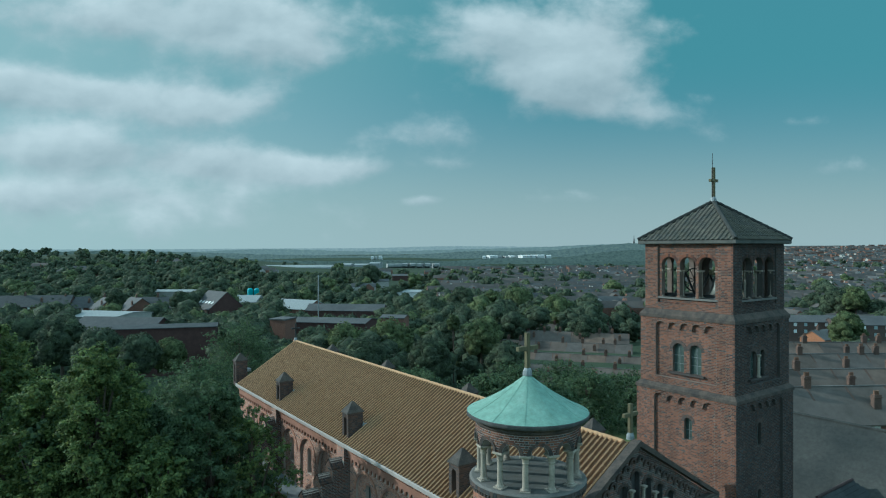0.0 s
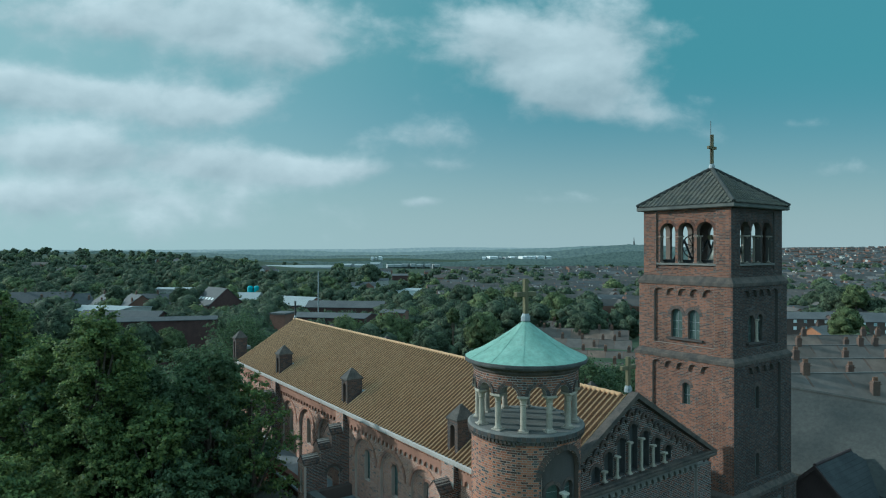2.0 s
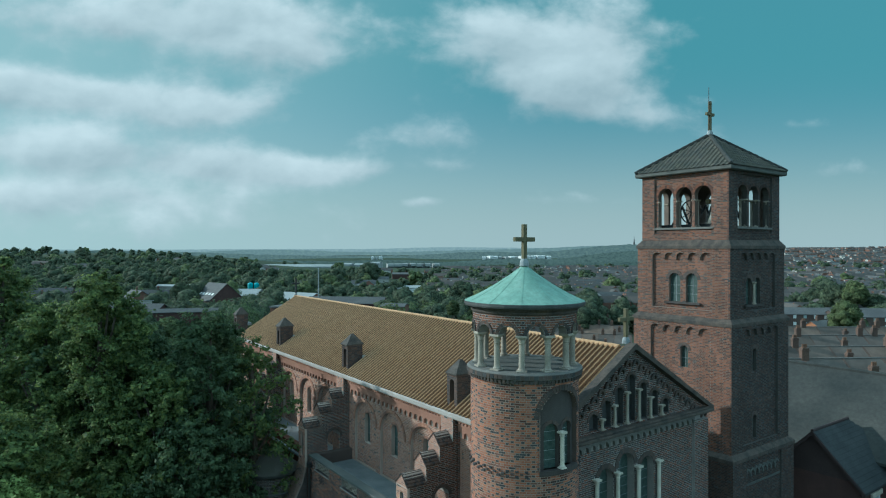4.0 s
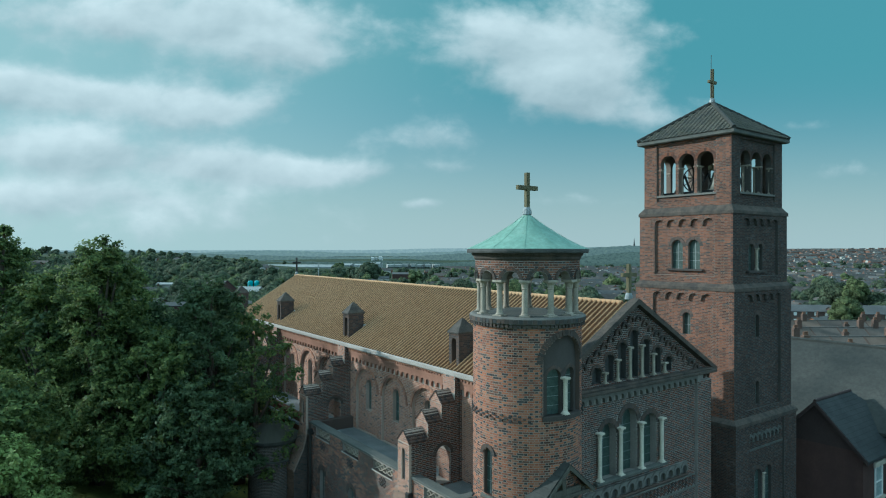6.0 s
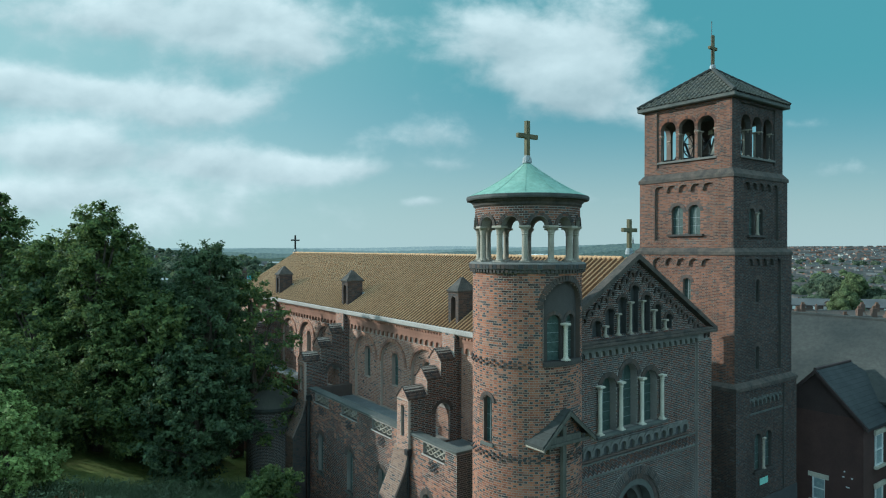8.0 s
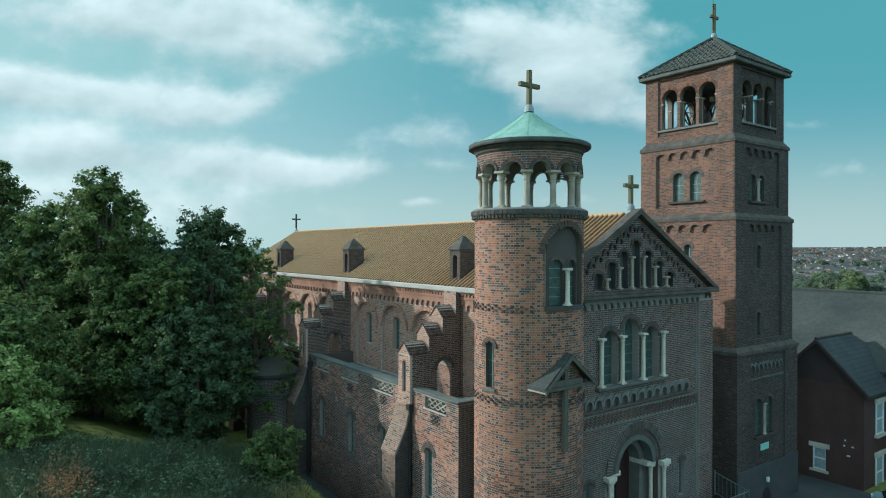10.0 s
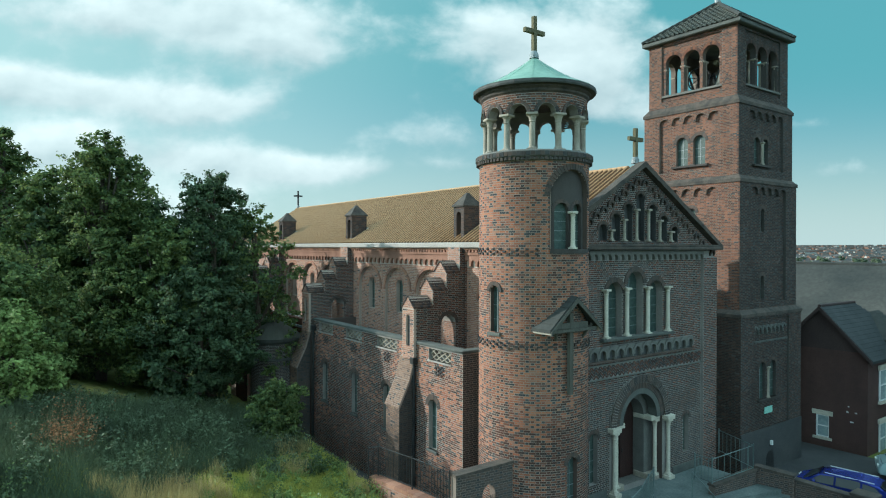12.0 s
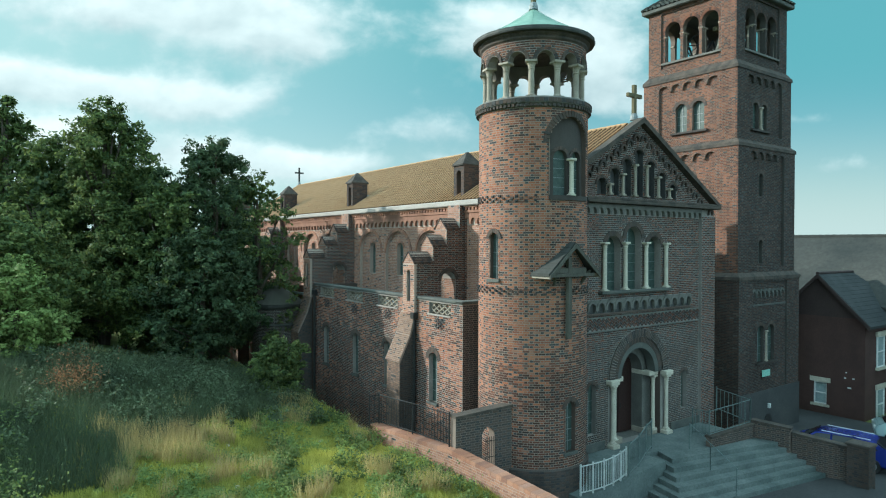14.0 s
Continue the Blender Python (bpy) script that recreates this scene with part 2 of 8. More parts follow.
M_SETOFF = plain("mossy dark stone", (0.040, 0.038, 0.036), (0.105, 0.084, 0.070), 2.6, 14, 0.9, bump=0.4)
M_STONE = plain("pale stone", (0.42, 0.385, 0.32), (0.58, 0.54, 0.46), 2.0, 35, 0.85)
M_COLUMN = plain("weathered column stone", (0.235, 0.208, 0.172), (0.37, 0.330, 0.272), 2.0, 35, 0.85)
M_COPING = plain("weathered stone coping", (0.070, 0.076, 0.074), (0.120, 0.122, 0.112), 1.5, 30, 0.9)
M_LEAD = plain("dull lead", (0.16, 0.18, 0.19), (0.28, 0.30, 0.31), 1.0, 20, 0.55, 0.3)
M_GUTTER = plain("white painted gutter", (0.270, 0.245, 0.228), (0.370, 0.340, 0.315), 1.0, 18, 0.6)
M_SLATE = plain("dark slate", (0.045, 0.048, 0.052), (0.075, 0.075, 0.075), 0.8, 14, 0.65)
M_GREYROOF = plain("mossy grey tiles", (0.026, 0.030, 0.030), (0.056, 0.057, 0.053), 0.30, 4, 0.9)
M_GLASS = plain("dark leaded glass", (0.030, 0.050, 0.046), (0.075, 0.105, 0.095), 6, 30, 0.35, spec=0.3)
M_IRON = plain("black iron", (0.025, 0.026, 0.028), (0.05, 0.05, 0.05), 2, 25, 0.5, 0.4)
M_TEALRAIL = plain("galvanised grey rail", (0.13, 0.17, 0.17), (0.20, 0.25, 0.25), 2, 25, 0.5, 0.5)
M_WHITERAIL = plain("white painted rail", (0.40, 0.42, 0.42), (0.54, 0.56, 0.56), 2, 25, 0.5)
M_WOOD = plain("mossy weathered wood", (0.085, 0.078, 0.046), (0.150, 0.130, 0.074), 2.5, 30, 0.85, stretch=(4, 4, 0.7))
M_DOOR = plain("dark red timber", (0.022, 0.011, 0.010), (0.040, 0.018, 0.015), 3, 30, 0.6, stretch=(5, 5, 0.5))
M_BRONZE = plain("dark bronze", (0.05, 0.055, 0.05), (0.09, 0.10, 0.09), 2, 20, 0.5, 0.6)
M_CONCRETE = plain("grey concrete paving", (0.078, 0.100, 0.100), (0.165, 0.190, 0.186), 0.9, 12, 0.9)
M_ASPHALT = plain("asphalt", (0.040, 0.042, 0.045), (0.065, 0.066, 0.068), 0.6, 20, 0.9)
M_SIGN = plain("pale green sign", (0.25, 0.50, 0.42), (0.33, 0.58, 0.50), 4, 30, 0.5)
M_WINFRAME = plain("white window frame", (0.62, 0.64, 0.64), (0.74, 0.75, 0.74), 3, 30, 0.5)
M_CURTAIN = plain("net curtain behind glass", (0.25, 0.32, 0.34), (0.38, 0.45, 0.46), 5, 30, 0.25, spec=0.7)


def copper():
    m = Mat("verdigris copper", 0.62, 0.0, 0.35)
    c = m.ramp(m.noise(1.1, 5, 0.6, (1, 1, 0.5)), [(0.25, (0.150, 0.265, 0.215)), (0.55, (0.215, 0.345, 0.285)), (0.8, (0.31, 0.43, 0.365))])
    f = m.ramp(m.noise(7, 5, 0.7, (1, 1, 0.25)), [(0.3, (0.78, 0.78, 0.76)), (0.7, (1.12, 1.12, 1.1))])
    m.color(m.mix(1.0, c, f, "MULTIPLY"))
    return m.bump(m.noise(9, 4, 0.6), 0.2, 0.02).m


M_COPPER = copper()


def roof_tile(name, tones, lichen):
    m = Mat(name, 0.8, 0.0, 0.25)
    src = m.t.nodes.new("ShaderNodeNewGeometry").outputs["Random Per Island"]
    base = m.ramp(src, [(i / (len(tones) - 1), c) for i, c in enumerate(tones)])
    lich = m.ramp(m.noise(0.5, 6, 0.7), [(0.42, (1, 1, 1)), (0.75, lichen)])
    grain = m.ramp(m.noise(22, 4, 0.7), [(0.2, (0.75, 0.75, 0.75)), (0.8, (1.2, 1.2, 1.2))])
    m.color(m.mix(1.0, m.mix(1.0, base, lich, "MULTIPLY"), grain, "MULTIPLY"))
    return m.bump(m.noise(40, 3, 0.6), 0.2, 0.01).m


M_PANTILE = roof_tile("tan clay pantile", [(0.435, 0.268, 0.145), (0.455, 0.285, 0.158), (0.415, 0.252, 0.134), (0.475, 0.302, 0.170)], (0.97, 0.97, 0.94))
M_PANTILE_DARKER = roof_tile("darker pantile channel", [(0.165, 0.103, 0.061), (0.184, 0.115, 0.068), (0.148, 0.092, 0.055), (0.198, 0.125, 0.075)], (0.93, 0.93, 0.90))
M_DARKTILE = roof_tile("dark lichened tile", [(0.085, 0.082, 0.070), (0.11, 0.10, 0.082), (0.075, 0.075, 0.068), (0.13, 0.12, 0.095)], (0.75, 0.80, 0.70))


def leaf(name, dark, light, rough=0.65, through_light=0.30, gloss=0.14, mottle=0.0):
    """Foliage: a tone for each leaf, broad patches, light passing through; mottle puts dark gaps and light tufts into
    the colour of masses too far off for single leaves.
    """
    m = Mat(name, rough, 0.0, gloss)
    src = m.t.nodes.new("ShaderNodeNewGeometry").outputs["Random Per Island"]
    own = m.ramp(src, [(0.0, dark), (1.0, light)])
    patch = m.ramp(m.noise(0.6, 4, 0.6), [(0.3, (0.7, 0.72, 0.7)), (0.7, (1.25, 1.25, 1.1))])
    c = m.mix(1.0, own, patch, "MULTIPLY")
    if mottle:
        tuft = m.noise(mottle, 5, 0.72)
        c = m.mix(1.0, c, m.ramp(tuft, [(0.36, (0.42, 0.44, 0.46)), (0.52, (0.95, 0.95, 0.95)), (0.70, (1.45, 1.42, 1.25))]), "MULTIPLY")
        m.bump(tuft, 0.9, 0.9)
    m.color(c)
    tr = m.t.nodes.new("ShaderNodeBsdfTranslucent")
    m.t.links.new(c, tr.inputs["Color"])
    mx = m.n("ShaderNodeMixShader", Fac=through_light)
    out = m.t.nodes["Material Output"]
    m.t.links.new(m.b.outputs[0], mx.inputs[1])
    m.t.links.new(tr.outputs[0], mx.inputs[2])
    m.t.links.new(mx.outputs[0], out.inputs["Surface"])
    return m.m


M_LEAF = leaf("sycamore leaf", (0.068, 0.106, 0.052), (0.190, 0.232, 0.080), through_light=0.40)
M_LEAF_DARK = leaf("dark green leaf", (0.052, 0.082, 0.052), (0.118, 0.160, 0.082), through_light=0.36)
M_NETTLE = leaf("dull nettle leaf", (0.075, 0.100, 0.062), (0.135, 0.170, 0.102), 0.6, 0.25, 0.2)
M_LEAF_LIGHT = leaf("light green leaf", (0.15, 0.21, 0.075), (0.29, 0.36, 0.130))
M_GRASS = leaf("grass blade", (0.36, 0.36, 0.085), (0.58, 0.54, 0.160), 0.7)
M_STRAW = leaf("dry straw grass", (0.36, 0.285, 0.135), (0.56, 0.455, 0.24), 0.8)
M_SORREL = leaf("rusty dock seed", (0.20, 0.105, 0.060), (0.33, 0.185, 0.105), 0.8)
M_BARK = plain("bark", (0.06, 0.05, 0.038), (0.11, 0.09, 0.07), 3, 22, 0.95, stretch=(3, 3, 0.6), bump=0.5)


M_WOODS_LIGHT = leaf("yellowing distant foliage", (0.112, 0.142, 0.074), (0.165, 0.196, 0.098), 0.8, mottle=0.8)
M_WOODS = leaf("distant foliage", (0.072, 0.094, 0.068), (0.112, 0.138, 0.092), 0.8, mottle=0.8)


def turf():
    """Ground cover: rough turf near by, fields and tree cover farther off."""
    m = Mat("turf and soil", 0.95, 0.0, 0.1)
    c = m.ramp(m.noise(0.35, 6, 0.65), [(0.3, (0.115, 0.145, 0.045)), (0.55, (0.185, 0.205, 0.062)), (0.8, (0.24, 0.215, 0.10))])
    f = m.ramp(m.noise(3.0, 5, 0.75), [(0.25, (0.6, 0.6, 0.6)), (0.75, (1.3, 1.3, 1.25))])
    near = m.mix(1.0, c, f, "MULTIPLY")
    # past the churchyard the ground is scrub, gardens and tree litter
    ln = m.t.nodes.new("ShaderNodeVectorMath")
    ln.operation = "LENGTH"
    m.t.links.new(m.obj.outputs["Object"], ln.inputs[0])
    rg = m.n("ShaderNodeMapRange")
    m.t.links.new(ln.outputs["Value"], rg.inputs["Value"])
    rg.inputs["From Min"].default_value, rg.inputs["From Max"].default_value = 40, 90
    scrubby = m.ramp(m.noise(0.02, 6, 0.7), [(0.35, (0.026, 0.040, 0.026)), (0.6, (0.050, 0.066, 0.040)), (0.8, (0.085, 0.085, 0.058))])
    m.color(m.mix(rg.outputs[0], near, scrubby))
    return m.bump(m.noise(1.5, 5, 0.7), 0.5, 0.15).m


M_TURF = turf()

# ---- mesh helpers ----


def link(name, mesh, mat, parent=None, label="", kind="", M=None):
    for m in (mat if isinstance(mat, (list, tuple)) else [mat]):
        mesh.materials.append(m)
    ob = new(name, mesh)
    if parent is not None:
        ob.parent = parent
    if M is not None:
        ob.matrix_basis = M
    return tagged(ob, label=label, kind=kind)


def part(name, bm, mat, parent=None, label="", kind="", M=None, smooth=False):
    """Links a bmesh as one mesh object under a thing or part."""
    bmesh.ops.recalc_face_normals(bm, faces=bm.faces)
    mesh = bpy.data.meshes.new(name)
    bm.to_mesh(mesh)
    bm.free()
    if smooth:
        mesh.shade_smooth()
        mesh.set_sharp_from_angle(angle=radians(35))
    return link(name, mesh, mat, parent, label, kind, M)


def raw(name, verts, faces, mat, parent=None, label="", kind="", slots=None):
    """Links plain arrays of points and faces as one mesh object."""
    mesh = bpy.data.meshes.new(name)
    mesh.from_pydata([tuple(v) for v in verts], [], [tuple(f) for f in faces])
    if slots is not None:
        mesh.polygons.foreach_set("material_index", slots)
    return link(name, mesh, mat, parent, label, kind)


def thing(name, label, category, at=(0, 0, 0), group="", kind=""):
    ob = new(name)
    ob.location = at
    ob.empty_display_size = 0.3
    return tagged(ob, label, category, group, kind)


def box(bm, x0, y0, z0, x1, y1, z1, bevel=0.0):
    vs = [bm.verts.new(p) for p in ((x0, y0, z0), (x1, y0, z0), (x1, y1, z0), (x0, y1, z0), (x0, y0, z1), (x1, y0, z1), (x1, y1, z1), (x0, y1, z1))]
    fs = [bm.faces.new([vs[i] for i in f]) for f in ((0, 3, 2, 1), (4, 5, 6, 7), (0, 1, 5, 4), (1, 2, 6, 5), (2, 3, 7, 6), (3, 0, 4, 7))]
    if bevel:
        edges = list({e for f in fs for e in f.edges})
        bmesh.ops.bevel(bm, geom=edges, offset=bevel, segments=1, affect="EDGES")
    return bm


def boxed(*a, **k):
    return box(bmesh.new(), *a, **k)


def plane(o, u, n):
    """A sheet's frame: origin, direction along it, direction out of it; its second axis is z."""
    u, n = Vector(u), Vector(n)
    return Matrix(((u.x, 0, n.x, o[0]), (u.y, 0, n.y, o[1]), (0, 1, 0, o[2]), (0, 0, 0, 1)))


def slab(loops, depth, M, bm=None):
    """A sheet with the outline loops[0] and holes loops[1:], from its frame's face back by depth."""
    bm = bm or bmesh.new()
    edges = []
    for loop in loops:
        vs = [bm.verts.new(M @ Vector((a, b, 0))) for a, b in loop]
        edges += [bm.edges.new((vs[i], vs[i - 1])) for i in range(len(vs))]
    made = bmesh.ops.triangle_fill(bm, use_beauty=True, use_dissolve=False, edges=edges)["geom"]
    faces = [f for f in made if isinstance(f, bmesh.types.BMFace)]
    ext = bmesh.ops.extrude_face_region(bm, geom=faces)["geom"]
    back = (M.to_3x3() @ Vector((0, 0, -depth)))
    bmesh.ops.translate(bm, verts=[v for v in ext if isinstance(v, bmesh.types.BMVert)], vec=back)
    return bm


def rect(a0, b0, a1, b1):
    return [(a0, b0), (a1, b0), (a1, b1), (a0, b1)]


def arch(a0, a1, b0, spring, n=10, point=0.0):
    """A round-headed (or, with point, pointed) opening from a0 to a1, from sill b0 up."""
    c, r = (a0 + a1) / 2, (a1 - a0) / 2
    top = [(c + r * math.cos(math.pi * i / n), spring + r * math.sin(math.pi * i / n) * (1 + point * math.sin(math.pi * i / n))) for i in range(n + 1)]
    return [(a0, b0), (a1, b0)] + top


def ring(c, spring, r0, r1, n=14, lo=0.0, hi=180.0):
    """A band between two radii round (c, spring): an arch's ring."""
    angs = [radians(lo + (hi - lo) * i / n) for i in range(n + 1)]
    return [(c + r1 * math.cos(a), spring + r1 * math.sin(a)) for a in angs] + [(c + r0 * math.cos(a), spring + r0 * math.sin(a)) for a in reversed(angs)]


def lathe(profile, n=24, c=(0, 0), bm=None, start=0.0):
    """A closed turned shape from rows of (radius, height)."""
    bm = bm or bmesh.new()
    rows = []
    for r, z in profile:
        rows.append([bm.verts.new((c[0] + r * math.cos(start + 2 * math.pi * i / n), c[1] + r * math.sin(start + 2 * math.pi * i / n), z)) for i in range(n)])
    for lo, hi in zip(rows, rows[1:]):
        for i in range(n):
            bm.faces.new((lo[i], lo[(i + 1) % n], hi[(i + 1) % n], hi[i]))
    bm.faces.new(list(reversed(rows[0])))
    bm.faces.new(rows[-1])
    return bm


def spans(loops, b):
    """Where a level line crosses the inside of the loops."""
    xs = []
    for loop in loops:
        for (x0, y0), (x1, y1) in zip(loop, loop[1:] + loop[:1]):
            if (y0 <= b) != (y1 <= b):
                xs.append(x0 + (b - y0) / (y1 - y0) * (x1 - x0))
    xs.sort()
    return list(zip(xs[::2], xs[1::2]))


class Skin:
    """Bricks laid on a wall, collected into one mesh."""

    def __init__(self):
        self.v, self.f, self.s = [], [], []

    def brick(self, place, a0, a1, b0, b1, slot, proud):
        k = len(self.v)
        e = 0.004
        for d, i in ((0.0, 0.0), (proud, e)):
            self.v += [place(a0 + i, b0 + i, d), place(a1 - i, b0 + i, d), place(a1 - i, b1 - i, d), place(a0 + i, b1 - i, d)]
        self.f += [(k + 4, k + 5, k + 6, k + 7), (k, k + 1, k + 5, k + 4), (k + 1, k + 2, k + 6, k + 5), (k + 2, k + 3, k + 7, k + 6), (k + 3, k, k + 4, k + 7)]
        self.s += [slot] * 5

    def lay(self, loops, place, rng, course=0.075, blue=0.55, skip=None, keep=None, cut=(), sooty=None):
        """Flemish bond over the loops; headers may be blue. keep: takes the bricks that become objects."""
        b0 = min(y for lp in loops for _, y in lp)
        b1 = max(y for lp in loops for _, y in lp)
        row = 0
        while b0 + (row + 1) * course <= b1 + 0.01:
            lo = b0 + row * course
            free = spans(loops, lo + course / 2)
            for zone in cut:
                for c0, c1 in spans([zone], lo + course / 2):
                    free = [p for s0, s1 in free for p in ((s0, min(s1, c0)), (max(s0, c1), s1)) if p[1] - p[0] > 0.03]
            for s0, s1 in free:
                a = math.floor(s0 / 0.3375) * 0.3375 - (row % 2) * 0.16875
                while a < s1:
                    for w, head in ((0.215, 0), (0.1025, 1)):
                        x0, x1 = max(a, s0 + 0.003), min(a + w, s1 - 0.003)
                        a += w + 0.01
                        if x1 - x0 < 0.035 or (skip and skip(x0, x1, lo, lo + course)):
                            continue
                        slot = 1 if (head and rng.random() < blue) or (not head and rng.random() < 0.05) else 0
                        if sooty and slot == 0 and rng.random() < sooty((x0 + x1) / 2, lo):
                            slot = 2
                        if keep is not None and x1 - x0 > w - 0.002 and keep(x0, x1, lo, head, slot):
                            continue
                        self.brick(place, x0 + 0.003, x1 - 0.003, lo + 0.007, lo + course - 0.009, slot, 0.003 + rng.random() * 0.003)
            row += 1
        return self

    def out(self, parent, mats=None, name="brickwork"):
        return raw(name, self.v, self.f, mats or [M_RED, M_BLUE], parent, "", "stuff", self.s)


def on(M):
    """Places bricks on a flat sheet's frame."""
    return lambda a, b, d: M @ Vector((a, b, d))


def rod(bm, p, q, r, n=6):
    p, q = Vector(p), Vector(q)
    m = Matrix.Translation((p + q) / 2) @ (q - p).to_track_quat("Z", "Y").to_matrix().to_4x4()
    bmesh.ops.create_cone(bm, cap_ends=True, segments=n, radius1=r, radius2=r, depth=(q - p).length, matrix=m)
    return bm


def prism(poly, p0, p1, bm=None):
    """A polygon of points at p0 swept to p1 (both offsets)."""
    bm = bm or bmesh.new()
    a = [bm.verts.new(Vector(p) + Vector(p0)) for p in poly]
    b = [bm.verts.new(Vector(p) + Vector(p1)) for p in poly]
    bm.faces.new(a)
    bm.faces.new(list(reversed(b)))
    for i in range(len(poly)):
        bm.faces.new((a[i], b[i], b[i - 1], a[i - 1]))
    return bm


def column(parent, x, y, z0, z1, r, cap=0.28, square=0.0, label="pale stone column", turn=0.0, mat=None):
    """A shaft with a moulded base and a flared cushion capital."""
    sh = lathe([(r * 1.05, z0 + 0.09), (r * 1.0, z0 + 0.12), (r * 0.92, z1 - cap)], 12, (x, y))
    col = part("column", sh, mat or M_STONE, parent, label, smooth=True)
    s = square or r * 1.45
    bm = lathe([(r * 1.35, z0 + 0.05), (r * 1.4, z0 + 0.075), (r * 1.15, z0 + 0.10), (r * 1.05, z0 + 0.125)], 12, (x, y))
    rot = Matrix.Translation((x, y, 0)) @ Matrix.Rotation(turn, 4, "Z")
    b2 = boxed(-s, -s, z0, s, s, z0 + 0.05, 0.008)
    bmesh.ops.transform(b2, matrix=rot, verts=b2.verts)
    me = bpy.data.meshes.new("t")
    b2.to_mesh(me)
    bm.from_mesh(me)
    b2.free()
    part("base", bm, mat or M_STONE, col)
    bm = lathe([(r * 0.95, z1 - cap), (r * 1.12, z1 - cap + 0.03), (r * 0.98, z1 - cap + 0.05), (r * 1.15, z1 - cap * 0.5), (s * 0.98, z1 - 0.075)], 12, (x, y))
    b2 = boxed(-s * 1.1, -s * 1.1, z1 - 0.075, s * 1.1, s * 1.1, z1, 0.01)
    bmesh.ops.transform(b2, matrix=rot, verts=b2.verts)
    me = bpy.data.meshes.new("t")
    b2.to_mesh(me)
    bm.from_mesh(me)
    b2.free()
    part("capital", bm, mat or M_STONE, col)
    return col


def cross(parent, x, y, z0, z1, half, t, bar, mat=None, name="finial_cross", label="mossy wooden cross"):
    bm = boxed(x - t, y - t, z0, x + t, y + t, z1, 0.012)
    box(bm, x - half, y - t * 0.93, bar - t, x + half, y + t * 0.93, bar + t, 0.012)
    c = part(name, bm, mat or M_WOOD, parent, label)
    part("socket", lathe([(t * 2.2, z0 - 0.05), (t * 2.0, z0 + 0.1), (t * 1.3, z0 + 0.2)], 10, (x, y)), M_LEAD, c, "pale lead socket")
    return c


def lancet(parent, loop, M, back=0.22, mat=None, bars=True):
    """A glazed light: dark panes set back in its opening, with thin lead bars."""
    w = part("window", slab([loop], 0.03, M @ Matrix.Translation((0, 0, -back))), mat or M_GLASS, parent, "dark leaded glass")
    if bars:
        xs, ys = [p[0] for p in loop], [p[1] for p in loop]
        bm = bmesh.new()
        c, lo, hi = (min(xs) + max(xs)) / 2, min(ys), max(ys)
        slab([rect(c - 0.012, lo, c + 0.012, hi - 0.02)], 0.015, M @ Matrix.Translation((0, 0, -back + 0.016)), bm)
        k = max(2, int((hi - lo) / 0.4))
        for i in range(1, k):
            z = lo + (hi - lo) * 0.86 * i / k
            slab([rect(min(xs), z - 0.010, max(xs), z + 0.010)], 0.010, M @ Matrix.Translation((0, 0, -back + 0.013)), bm)
        part("glazing_bar", bm, M_LEAD, w)
    return w


def voussoirs(loop_c, spring, r0, r1, M, parent, count, rng, mats=None, lo=0, hi=180, proud=0.03, name="arch_ring", gap=0.008):
    """A ring of bricks on end round an arch, standing a little proud."""
    bm = bmesh.new()
    for i in range(count):
        a0, a1 = lo + (hi - lo) * i / count, lo + (hi - lo) * (i + 1) / count
        g = gap / r1 * 57.3 / 2
        slab([ring(loop_c, spring, r0, r1, 1, a0 + g, a1 - g)], 0.05, M @ Matrix.Translation((0, 0, proud + rng.random() * 0.004)), bm)
    return part(name, bm, mats or M_DARK, parent, kind="stuff")


def corbels(a0, a1, b0, b1, pitch, M, parent, mat, depth=0.10, name="corbel_table"):
    """A band with small round arches cut up into its lower edge."""
    n = max(1, round((a1 - a0) / pitch))
    p = (a1 - a0) / n
    out = [(a0, b1)]
    r = p * 0.34
    for i in range(n):
        c = a0 + p * (i + 0.5)
        out += [(c - p / 2, b0), (c - r, b0)] if i == 0 else [(c - r, b0)]
        out += [(c - r * math.cos(math.pi * k / 6), b0 + 0.55 * (b1 - b0) * 0.45 + r * math.sin(math.pi * k / 6)) for k in range(7)]
        out += [(c + r, b0)]
    out += [(a1, b0), (a1, b1)]
    return part(name, slab([out], depth, M @ Matrix.Translation((0, 0, depth))), mat, parent)


